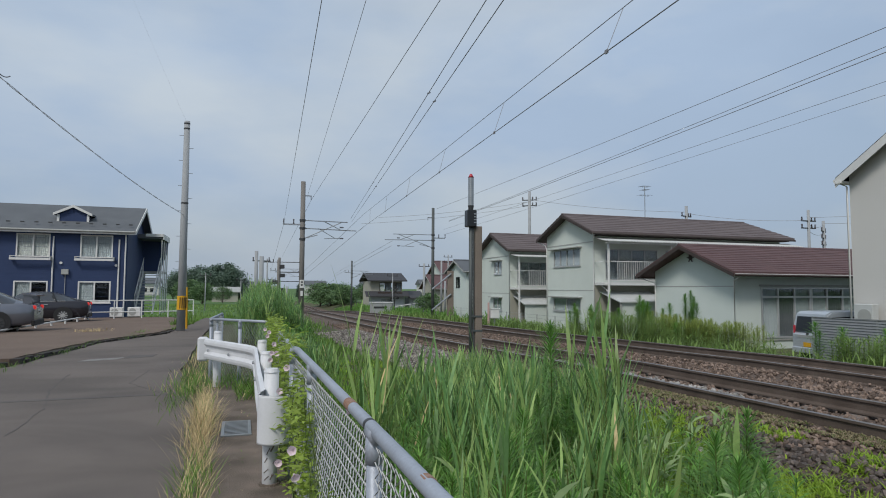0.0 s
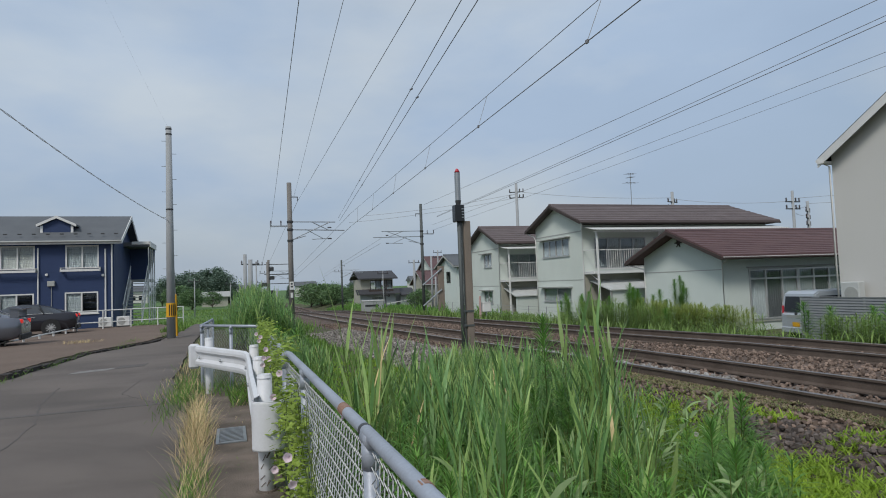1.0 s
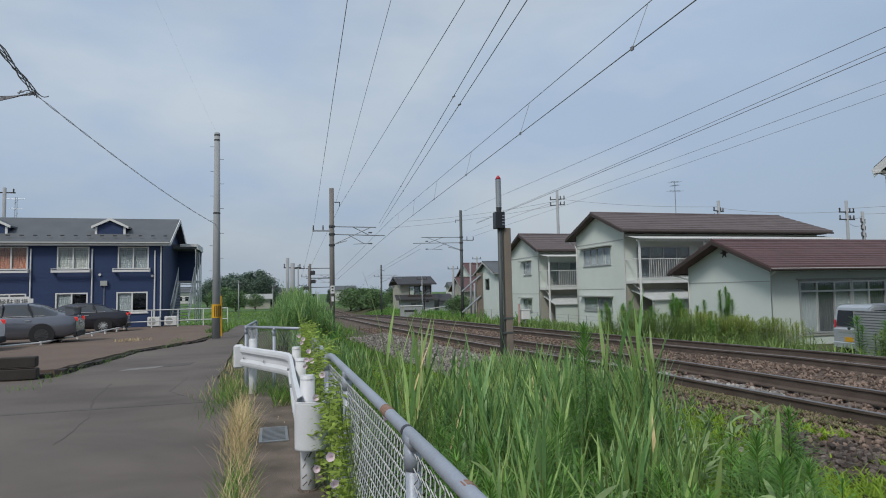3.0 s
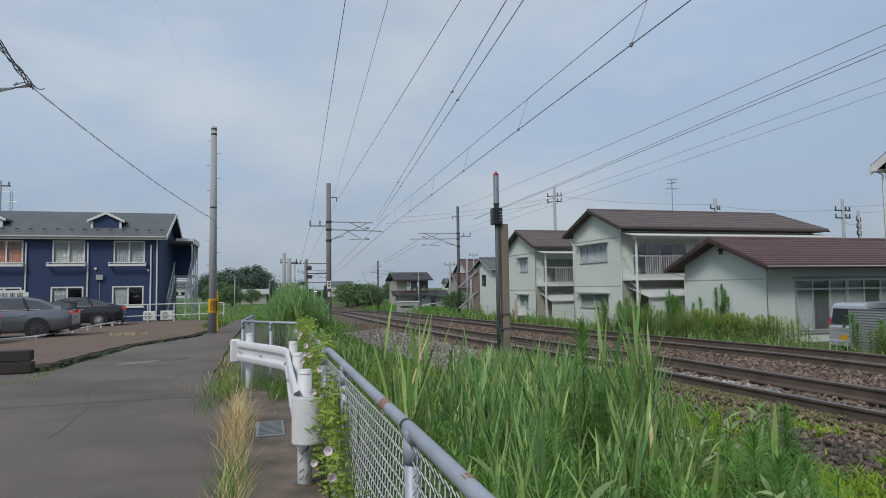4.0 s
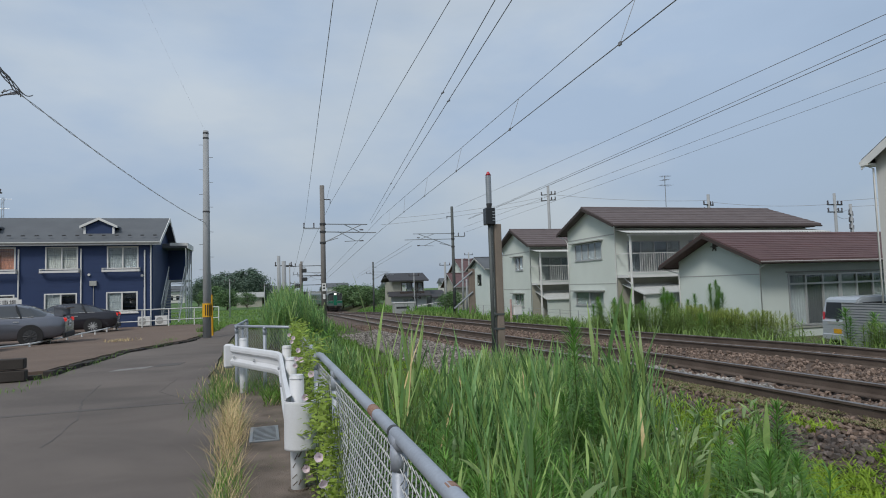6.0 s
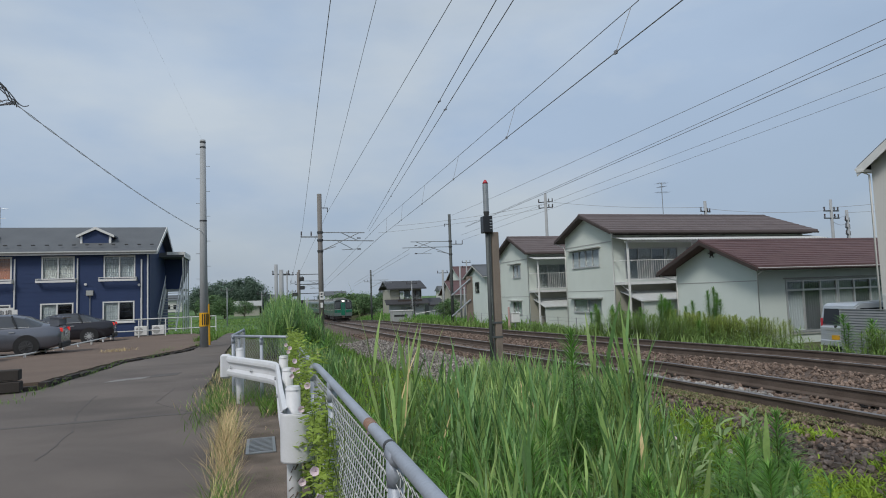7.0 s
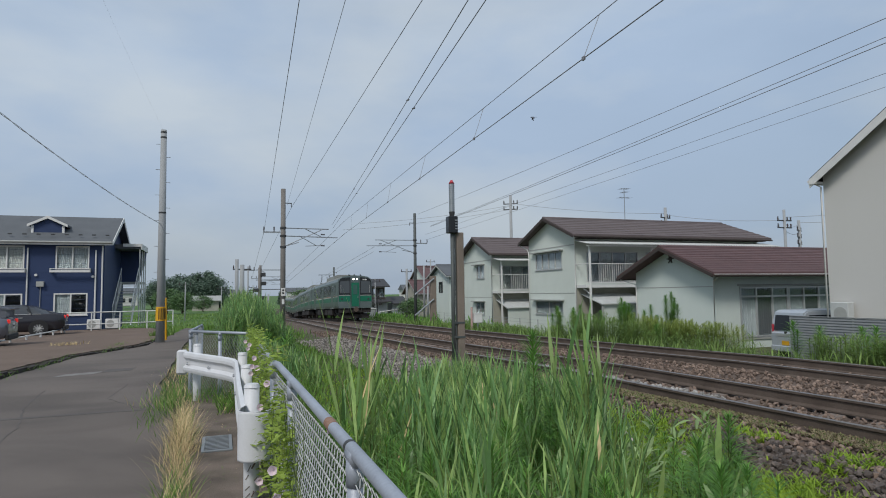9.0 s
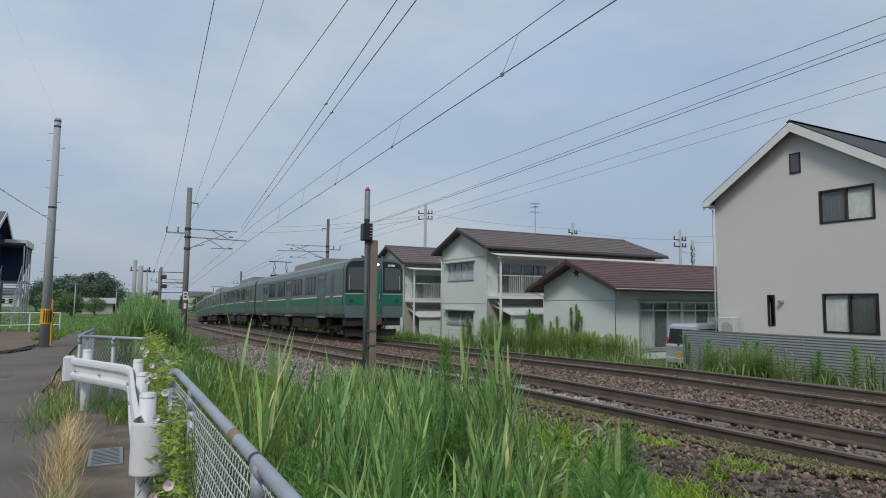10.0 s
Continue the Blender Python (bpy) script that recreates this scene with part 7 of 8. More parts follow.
class Leaves:
    """Gathers bent blades as strips of faces and links them as one mesh."""

    def __init__(self, seed):
        self.v, self.f, self.rng, self.mi = [], [], random.Random(seed), []

    def blade(self, base, way, length, width, droop, segs=4, twist=0.0, belly=0.3, mi=0):
        """A blade that starts along way and bends down by droop."""
        p = Vector(base)
        d = Vector(way).normalized()
        side = d.cross(Vector((0, 0, 1)))
        if side.length < 0.05:
            a = self.rng.uniform(0, 6.283)
            side = Vector((math.cos(a), math.sin(a), 0))
        side.normalize()
        if twist:
            side = (side * math.cos(twist) + d.cross(side) * math.sin(twist)).normalized()
        o = len(self.v)
        step = length / segs
        for i in range(segs + 1):
            t = i / segs
            w = width * 0.5 * (min(1.0, 0.35 + t / max(belly, 0.01) * 0.65) if t < belly else (1 - (t - belly) / (1 - belly)) ** 0.8)
            if i == segs:
                self.v.append(tuple(p))
            else:
                self.v.append(tuple(p - side * w))
                self.v.append(tuple(p + side * w))
            p = p + d * step
            d = (d + Vector((0, 0, -droop / segs))).normalized()
        for i in range(segs - 1):
            self.f.append((o + 2 * i, o + 2 * i + 1, o + 2 * i + 3, o + 2 * i + 2))
            self.mi.append(mi)
        self.f.append((o + 2 * segs - 2, o + 2 * segs - 1, o + 2 * segs))
        self.mi.append(mi)

    def stem(self, p, q, r0, r1, mi=0):
        p, q = Vector(p), Vector(q)
        d = (q - p).normalized()
        u = d.orthogonal().normalized()
        w = d.cross(u)
        o = len(self.v)
        for c, r in ((p, r0), (q, r1)):
            for k in range(3):
                a = k * 2.0944
                self.v.append(tuple(c + u * r * math.cos(a) + w * r * math.sin(a)))
        for k in range(3):
            self.f.append((o + k, o + (k + 1) % 3, o + 3 + (k + 1) % 3, o + 3 + k))
            self.mi.append(mi)

    def mesh(self, name, mats):
        me = bpy.data.meshes.new(name)
        me.from_pydata(self.v, [], self.f)
        for m in mats if isinstance(mats, (list, tuple)) else [mats]:
            me.materials.append(m)
        me.polygons.foreach_set("material_index", self.mi)
        me.polygons.foreach_set("use_smooth", [True] * len(self.f))
        return me

    def stuff(self, name, mats, label, category="plants"):
        return tagged(new(name, self.mesh(name, mats)), label, category, kind="stuff")


def reed(L, x, y, z, h, lean, leaves=8, wide=0.026, pale=0.2, way=None):
    r = L.rng
    a = r.uniform(0, 6.283) if way is None else way
    tip = Vector((x + lean * math.cos(a) * h, y + lean * math.sin(a) * h, z + h * 0.82))
    foot = Vector((x, y, z - 0.05))
    mi = 1 if r.random() < pale else 0
    L.stem(foot, tip, 0.005, 0.003, 3)
    for k in range(leaves):
        t = 0.18 + 0.82 * (k + r.random() * 0.5) / leaves
        p = foot.lerp(tip, min(t, 1))
        b = a + k * 2.6 + r.uniform(-0.5, 0.5)
        up = 1.2 + 2.6 * t
        ln = h * r.uniform(0.34, 0.52) * (1.15 - 0.35 * t)
        L.blade(p, (math.cos(b), math.sin(b), up), ln, wide * r.uniform(0.7, 1.25), r.uniform(0.2, 1.5) * (1.3 - t), 5, r.uniform(-0.5, 0.5), 0.28, 2 if r.random() < 0.005 else mi if r.random() < 0.85 else 1)


def feather(L, x, y, z, h, lean=0.08, density=70, size=1.0, wide=0.014):
    """A tall weed with narrow leaves all the way up its stem."""
    r = L.rng
    a = r.uniform(0, 6.283)
    foot = Vector((x, y, z - 0.05))
    tip = foot + Vector((lean * math.cos(a) * h, lean * math.sin(a) * h, h))
    L.stem(foot, tip, 0.006 * size, 0.003 * size, 1)
    n = int(density * h)
    for k in range(n):
        t = 0.12 + 0.88 * k / n
        b = k * 2.4 + r.uniform(-0.3, 0.3)
        ln = size * r.uniform(0.09, 0.14) * (0.5 + 1.6 * math.sin(math.pi * min(1, 0.2 + t * 0.72)) ** 1.0) * (1.0 if t < 0.92 else 0.7)
        L.blade(foot.lerp(tip, t), (math.cos(b), math.sin(b), 0.35 + 1.2 * max(0, t - 0.75) * 4), ln, wide * size, r.uniform(0.2, 0.9), 3, 0.0, 0.4)


def crest(x, y):
    """How high the growth on the near bank stands above the ground at a spot."""
    d = math.hypot(x, y + 0.1)
    side = math.degrees(math.atan2(x, y + 0.1))
    low = 0.040 if 7 < side < 17 else 0.0
    return 1.58 - (0.092 + low) * d - ground_z(x, y)


def near_reeds():
    L = Leaves(11)
    r = L.rng

    def clump(x, y, h, n, spread, wide, pale, lean):
        a = r.uniform(0, 6.283)
        for k in range(n):
            px, py = x + r.gauss(0, spread), y + r.gauss(0, spread)
            if px < 0.62 or px > near_centre(py) - 2.0:
                continue
            q = 1.0 - 0.28 * min(1.0, math.hypot(px - x, py - y) / (2.2 * spread))
            reed(L, px, py, ground_z(px, py), max(0.3, h * q * r.uniform(0.78, 1.05)), lean * r.uniform(0.3, 1.3), r.choice((6, 7, 8)), wide * r.uniform(0.8, 1.2), pale, a + r.gauss(0, 0.5))

    made = 0
    while made < 96:
        y = 2.2 + 8.6 * r.random() ** 1.2
        x = r.uniform(0.75, 4.4)
        if x > 0.60 * y + 0.40 or x > near_centre(y) - 2.2:
            continue
        side = math.degrees(math.atan2(x, y + 0.1))
        d = math.hypot(x, y)
        if side < 18 and r.random() < 0.78 or d < 3.2 and r.random() < 0.6:
            continue
        if abs(side - 29.0) < 3.6 and d < 5.3:
            continue
        made += 1
        h = min(1.25, crest(x, y) * r.uniform(0.80, 1.07)) * (0.72 if side < 18 else 1.0)
        clump(x, y, max(0.4, h), r.randint(7, 14), r.uniform(0.08, 0.18), r.choice((0.019, 0.024, 0.029)) * (0.75 if d < 3.8 else 1.0), r.choice((0.08, 0.15, 0.3, 0.75)), r.uniform(0.05, 0.26))
    # single tall clumps that stand out above the rest
    for x, y, h, n in ((1.12, 4.9, 1.72, 5), (1.35, 5.3, 1.45, 3), (1.0, 4.1, 1.30, 3), (1.95, 6.4, 1.22, 5), (2.86, 4.40, 1.80, 5), (3.08, 4.55, 1.74, 5), (2.95, 4.35, 1.3, 6), (1.95, 4.6, 1.18, 9), (1.65, 4.2, 1.02, 8), (2.55, 5.5, 1.12, 9), (1.05, 3.1, 0.80, 5), (2.62, 5.8, 1.08, 8), (3.15, 3.55, 0.66, 5), (3.0, 2.95, 0.72, 5), (1.9, 5.4, 1.10, 7)):
        clump(x, y, h, n, 0.10, 0.030, 0.6, 0.10)
    # withered straw-coloured blades and a few broad pale ones
    for x, y, z, dx, ln, wide, mi in ((1.02, 4.6, 0.55, -0.25, 0.62, 0.024, 2), (1.10, 4.7, 0.50, 0.10, 0.70, 0.020, 2), (1.25, 5.0, 0.35, -0.15, 0.55, 0.022, 2), (1.30, 4.5, 0.30, 0.3, 0.45, 0.026, 2), (3.62, 3.72, 0.20, 0.1, 0.46, 0.055, 1),
                                      (3.70, 3.80, 0.15, -0.1, 0.50, 0.050, 1), (3.50, 3.80, 0.10, 0.3, 0.42, 0.050, 1), (2.60, 3.6, 0.12, 0.4, 0.40, 0.045, 1), (2.52, 3.5, 0.15, -0.3, 0.38, 0.045, 1), (2.72, 3.3, 0.10, 0.2, 0.42, 0.045, 1)):
        L.blade((x, y, z), (dx, 0.05, 1.0), ln, wide, 0.35, 6, 0.2, 0.4, mi)
    L.stuff("reed_grass", [M_REED, M_REED_PALE, M_DRY, M_STEM], "tall green reed grass crowding the fence bank", "grass")


def under_grass():
    L = Leaves(12)
    r = L.rng
    for k in range(12000):
        y = 1.0 + 12 * r.random() ** 1.2
        x = r.uniform(0.55, 4.8)
        if x > 0.62 * y + 0.9 or x > near_centre(y) - 1.7:
            continue
        a = r.uniform(0, 6.283)
        L.blade((x, y, ground_z(x, y) - 0.03), (0.6 * math.cos(a), 0.6 * math.sin(a), 1.0), min(r.uniform(0.18, 0.50), max(0.15, (0.7 if x / y > 0.32 else 0.45) * crest(x, y))), r.uniform(0.008, 0.018), r.uniform(0.3, 1.4), 3, 0, 0.35, 0 if noise.noise(Vector((x * 1.7, y * 1.7, 5.0))) < 0.12 else 1)
    L.stuff("under_grass", [M_GRASS, M_COVER], "dense green undergrowth between the reeds", "grass")


def near_feathers():
    L = Leaves(13)
    r = L.rng
    # the tall dense plants that stand clear of the reeds
    for x, y, h, size in ((2.42, 4.35, 1.50, 1.25), (3.78, 3.80, 0.86, 1.2), (3.0, 3.2, 0.86, 1.2), (2.75, 2.75, 0.84, 1.15), (1.75, 3.45, 0.92, 1.0), (1.42, 2.95, 0.86, 1.0), (2.15, 3.3, 0.84, 1.0), (1.2, 3.4, 0.72, 0.9), (1.0, 2.75, 0.7, 0.9), (1.95, 2.75, 0.78, 1.0), (3.5, 3.3, 0.62, 1.1)):
        feather(L, x, y, ground_z(x, y), h, 0.03, 330, size, 0.0095)
        for k in range(3):
            feather(L, x + r.gauss(0, 0.12), y + r.gauss(0, 0.10), ground_z(x, y), h * r.uniform(0.4, 0.7), 0.14, 200, size * 0.85, 0.010)
    for x, y, h in ((2.60, 4.55, 0.95), (3.42, 3.62, 0.66), (3.05, 3.15, 0.66), (3.25, 3.05, 0.58), (2.1, 3.2, 0.76), (1.6, 2.9, 0.76), (2.2, 2.6, 0.72), (1.75, 2.35, 0.68), (2.5, 3.5, 0.72), (1.35, 2.6, 0.74), (2.95, 3.9, 0.6), (1.5, 3.6, 0.8), (3.7, 3.3, 0.5), (2.45, 2.2, 0.62), (3.9, 4.5, 0.5), (2.0, 2.0, 0.6)):
        feather(L, x, y, ground_z(x, y), h, 0.10, 100, 1.05)
        for k in range(3):
            feather(L, x + r.gauss(0, 0.22), y + r.gauss(0, 0.14), ground_z(x, y), h * r.uniform(0.45, 0.75), 0.16, 90, 0.95)
    for k in range(230):
        y = 1.5 + 3.6 * r.random()
        x = 0.72 + (0.85 * y - 0.12) * r.random() ** 1.25
        feather(L, x, y, ground_z(x, y), min(r.uniform(0.30, 0.80), 0.80 * crest(x, y)), 0.18, 120, 0.95, 0.011)
    L.stuff("goldenrod", [M_WEED, M_STEM], "green feathery weeds standing among the reeds", "weeds")


def rail_moss():
    L = Leaves(24)
    r = L.rng
    for k in range(30000):
        y = 1.5 + 10 * r.random() ** 1.3
        x = near_centre(y) - 0.64 - 0.40 * r.random() ** 1.1
        if noise.noise(Vector((x * 2.5, y * 1.4, 31.0))) < -0.42:
            continue
        a = r.uniform(0, 6.283)
        L.blade((x, y, ground_z(x, y) + 0.05), (math.cos(a), math.sin(a), r.uniform(0.3, 1.4)), r.uniform(0.02, 0.055), r.uniform(0.008, 0.018), r.uniform(0.3, 1.2), 2, 0, 0.4, 0 if r.random() < 0.86 else 1)
    L.stuff("rail_moss", [M_MOSS, M_GRASS], "olive moss and thin grass along the near rail", "moss")


def cover():
    L = Leaves(14)
    r = L.rng
    made = 0
    while made < 26000:
        y = 1.2 + 14 * r.random() ** 1.6
        x = near_centre(y) - r.uniform(1.25, 4.6)
        if x < 0.55 * y + 0.2 and r.random() < 0.6 or x < 0.7:
            continue
        patch = noise.noise(Vector((x * 1.3, y * 1.3, 9.0)))
        if patch < -0.06 + 0.30 * (x > near_centre(y) - 2.1):
            continue
        made += 1
        a = r.uniform(0, 6.283)
        h = r.uniform(0.05, 0.19)
        z = ground_z(x, y)
        L.blade((x, y, z), (math.cos(a), math.sin(a), r.uniform(0.5, 2.0)), h, r.uniform(0.010, 0.024), r.uniform(0.5, 1.6), 3, 0, 0.4)
    for cx, cy, n, sx, sy in ((5.0, 6.5, 1800, 0.35, 0.45), (4.6, 5.7, 1500, 0.3, 0.35), (4.45, 4.0, 2200, 0.28, 0.28), (4.0, 3.5, 1800, 0.30, 0.30), (3.6, 2.9, 1200, 0.3, 0.25), (4.35, 3.2, 900, 0.25, 0.3), (4.2, 4.8, 1200, 0.3, 0.3), (1.6, 6.6, 1500, 0.35, 0.6), (1.3, 5.6, 900, 0.25, 0.4)):
        for k in range(n):
            x, y = cx + r.gauss(0, sx), cy + r.gauss(0, sy)
            a = r.uniform(0, 6.283)
            L.blade((x, y, ground_z(x, y)), (math.cos(a), math.sin(a), r.uniform(0.5, 2.0)), r.uniform(0.06, 0.20), r.uniform(0.010, 0.022), r.uniform(0.5, 1.6), 3, 0, 0.4)
    L.stuff("ground_cover", [M_COVER], "bright yellow-green ground cover beside the ballast", "weeds")


def bank_grass():
    L = Leaves(15)
    r = L.rng
    made = 0
    while made < 13000:
        y = 8 + 48 * r.random() ** 1.3
        x = r.uniform(0.6, near_centre(y) - 1.9 - 0.5 * r.random())
        d = (y - 8) / 48
        made += 1
        a = r.uniform(0, 6.283)
        rim = near_centre(y) - 3.1
        if x > rim and r.random() < 0.72:
            continue
        h = r.uniform(0.2, 0.62) if x < 1.5 or y > 30 else r.uniform(0.10, 0.34) * (1.0 if x < rim else 0.6)
        L.blade((x, y, ground_z(x, y) - 0.03), (0.4 * math.cos(a), 0.4 * math.sin(a), 1.0), h, 0.016 + 0.05 * d, r.uniform(0.2, 1.1), 3, 0, 0.35)
    L.stuff("bank_grass", [M_GRASS], "thick green grass on the railway bank", "grass")


def reed_thicket():
    L = Leaves(16)
    r = L.rng
    for k in range(900):
        y = r.uniform(17.5, 29)
        x = 0.05 + 1.85 * r.random()
        h = 2.15 * (1 - 0.30 * abs(x - 1.0)) * r.uniform(0.72, 1.0) * (1 - 0.25 * abs(y - 23) / 6)
        if x < 0.3:
            h *= 0.8
        if k % 2:
            reed(L, x, y, ground_z(x, y), max(h, 0.5), r.uniform(0.02, 0.20), 11, 0.030, 0.25)
        else:
            feather(L, x, y, ground_z(x, y), max(h, 0.5) * 0.98, 0.10, 44, 1.7)
    for k in range(500):
        y = r.uniform(28, 50)
        x = r.uniform(0.4, 2.9)
        reed(L, x, y, ground_z(x, y), r.uniform(0.4, 1.0), r.uniform(0.02, 0.16), 6, 0.05, 0.15)
    for k in range(420):
        y = r.uniform(10.6, 18)
        x = 0.5 + 1.2 * r.random() ** 1.3
        reed(L, x, y, ground_z(x, y), r.uniform(0.40, 0.72), r.uniform(0.03, 0.18), 7, 0.032, 0.15)
    L.stuff("reed_thicket", [M_REED, M_REED_PALE, M_DRY, M_STEM], "tall thicket of reeds between the lane and the tracks", "reeds")


def far_weeds():
    L = Leaves(17)
    r = L.rng
    for k in range(1150):
        y = r.uniform(3, 36)
        x = far_centre(y) + r.uniform(3.4, 5.9)
        patch = noise.noise(Vector((x * 0.35, y * 0.35, 21.0)))
        h = (0.78 + 0.35 * patch + r.uniform(-0.2, 0.25)) * (0.48 if y > 23.5 else 1.0)
        if y < 14.2:
            h *= 0.72
            if patch < 0.05:
                continue
        elif 14.2 < y < 18.5:
            h *= 0.6
            if r.random() < 0.6:
                continue
        feather(L, x, y, ground_z(x, y), max(h, 0.25) * 1.15, 0.05, 48, 1.7)
    T = Leaves(25)
    for x, y, h in ((17.80, 21.0, 2.65), (17.95, 21.2, 2.4), (17.6, 20.9, 2.2), (17.75, 21.3, 2.5), (16.65, 21.0, 2.0), (16.5, 21.2, 1.75), (16.85, 20.9, 1.6), (15.9, 21.3, 1.9), (15.75, 21.8, 1.7), (15.3, 21.0, 1.85), (15.2, 20.75, 1.65), (15.45, 21.2, 1.75), (15.1, 22.3, 1.45), (15.5, 24.6, 1.75), (15.3, 24.9, 1.6), (15.6, 25.2, 1.5), (15.6, 26.6, 1.4), (15.4, 13.2, 1.25), (15.2, 12.2, 1.1), (15.6, 27.2, 1.35), (15.3, 19.0, 1.0), (15.1, 10.6, 1.1), (15.2, 21.1, 2.0), (15.4, 20.9, 1.7), (15.0, 25.8, 1.6), (15.2, 26.0, 1.5), (14.9, 24.0, 1.4), (15.0, 22.9, 1.3), (15.7, 11.4, 1.2), (15.5, 9.3, 1.0), (15.4, 8.4, 1.1)):
        feather(T, x, y, ground_z(x, y), h, 0.04, 130, 2.0)
        feather(T, x + 0.15, y + 0.1, ground_z(x, y), h * 0.8, 0.08, 110, 1.9)
    # dark rank growth round the foot of the brown catenary pole
    for k in range(110):
        y = r.uniform(15, 31)
        x = 0.85 + 0.065 * (y - 8) + r.gauss(0, 0.28)
        feather(T, x, y, ground_z(x, y), r.uniform(0.45, 0.95), 0.08, 70, 1.7)
    M = Leaves(22)
    for k in range(330):
        t = 0.32 + 0.68 * r.random()
        x = 14.6 + 3.2 * t + r.gauss(0, 0.35)
        y = 22.0 - 4.2 * t + r.gauss(0, 0.35)
        feather(M, x, y, ground_z(x, y), r.uniform(1.0, 1.5), 0.05, 50, 1.5)
    T.stuff("tall_weeds", [M_WEED, M_STEM], "tall dark green weeds rising above the trackside growth", "weeds")
    M.stuff("goldenrod_stand", [M_STAND, M_STEM], "yellow-green stand of goldenrod before the low house", "weeds")
    for k in range(9000):
        y = r.uniform(2, 70)
        x = far_centre(y) + 2.2 + 4.6 * r.random() ** 0.8
        a = r.uniform(0, 6.283)
        L.blade((x, y, ground_z(x, y) - 0.03), (0.5 * math.cos(a), 0.5 * math.sin(a), 1.0), r.uniform(0.12, 0.45) * (1.5 if y > 34 else 1.0), 0.02 + 0.0007 * y, r.uniform(0.2, 1.1), 3, 0, 0.35)
    L.stuff("trackside_weeds", [M_WEED_FAR, M_STEM], "tall flowering weeds between the tracks and the houses", "weeds")
    L = Leaves(18)
    r = L.rng
    for k in range(900):
        y = r.uniform(34, 110)
        x = far_centre(y) + r.uniform(2.6, 7.0)
        h = r.uniform(0.35, 0.95)
        reed(L, x, y, ground_z(x, y), h, 0.1, 6, 0.07, 0.1)
    L.stuff("hedge_weeds", [M_WEED, M_WEED, M_WEED_FAR, M_STEM], "rank green growth along the far side of the tracks", "weeds")


def strip_grass():
    L = Leaves(19)
    r = L.rng
    # dry tuft along the joint of lane and concrete strip
    for k in range(1900):
        y = 3.9 + 5.2 * r.random()
        x = -0.24 - 0.055 * (y - 4) * 0.5 + r.gauss(0, 0.055)
        dense = math.exp(-((y - 6.9) / 1.35) ** 2)
        if r.random() > 0.25 + 0.75 * dense:
            continue
        a = r.uniform(0, 6.283)
        L.blade((x, y, 0.03), (0.55 * math.cos(a), 0.55 * math.sin(a), 1.0), r.uniform(0.16, 0.36) + 0.22 * dense * r.random(), 0.0045, r.uniform(0.2, 1.3), 4, 0, 0.3, 0 if r.random() < 0.9 else 1)
    # green weeds at the near foot and the mid patch
    for k in range(600):
        y = r.choice((r.gauss(4.9, 0.5), r.gauss(9.6, 0.8), r.gauss(10.4, 1.2)))
        x = -0.30 + r.gauss(0, 0.07) if y < 6.5 else r.gauss(-0.66, 0.14)
        a = r.uniform(0, 6.283)
        L.blade((x, y, 0.02), (0.6 * math.cos(a), 0.6 * math.sin(a), 1.0), r.uniform(0.10, 0.34), 0.009, r.uniform(0.3, 1.3), 3, 0, 0.35, 1)
    for k in range(800):
        y = r.uniform(9.2, 20)
        x = -0.72 + 0.16 * r.gauss(0, 1) * (1 if y < 14 else 0.6)
        a = r.uniform(0, 6.283)
        L.blade((x, y, 0.0), (0.5 * math.cos(a), 0.5 * math.sin(a), 1.0), r.uniform(0.10, 0.30), 0.008, r.uniform(0.3, 1.2), 3, 0, 0.35, 1 if r.random() < 0.35 else 0)
    for k in range(500):
        y = r.uniform(11.5, 26)
        x = {0: -4.0, 1: -3.75, 2: -3.0, 3: -2.2}[min(3, int((y - 11.5) / 4))] + r.gauss(0, 0.12)
        a = r.uniform(0, 6.283)
        L.blade((x, y, 0.05), (0.6 * math.cos(a), 0.6 * math.sin(a), 0.8), r.uniform(0.05, 0.16), 0.010, 0.8, 3, 0, 0.35, 1)
    for k in range(150):
        x, y = r.gauss(-4.75, 0.24), r.gauss(23.6, 0.25)
        a = r.uniform(0, 6.283)
        L.blade((x, y, lot_z(x, y)), (0.6 * math.cos(a), 0.6 * math.sin(a), 0.8), r.uniform(0.08, 0.22), 0.012, 0.8, 3, 0, 0.35, 0)
    # weeds crowding under the guardrail
    for k in range(420):
        y = r.uniform(8.6, 10.7)
        x = r.uniform(-0.42, 0.34) if y > 9.6 else r.uniform(0.02, 0.36)
        a = r.uniform(0, 6.283)
        L.blade((x, y, 0.03), (0.6 * math.cos(a), 0.6 * math.sin(a), 1.0), r.uniform(0.12, 0.42), 0.012, r.uniform(0.3, 1.2), 3, 0, 0.35, 1 if r.random() < 0.85 else 0)
    # moss and sprouts along the concrete strip's edge and joints
    for k in range(900):
        y = r.uniform(2.2, 9.6)
        x = r.choice((r.gauss(0.37, 0.03), r.gauss(0.37, 0.03), r.gauss(-0.22, 0.025), r.uniform(-0.2, 0.36)))
        if noise.noise(Vector((x * 2.0, y * 2.2, 77.0))) < 0.02 or -0.16 < x < 0.20 and 6.55 < y < 7.35:
            continue
        a = r.uniform(0, 6.283)
        L.blade((x, y, 0.04), (math.cos(a), math.sin(a), 0.9), r.uniform(0.015, 0.06), 0.007, 0.8, 2, 0, 0.35, 1 if r.random() < 0.6 else 0)
    L.stuff("roadside_grass", [M_DRY, M_GRASS], "dry straw-coloured grass and weeds along the lane's edge", "grass")


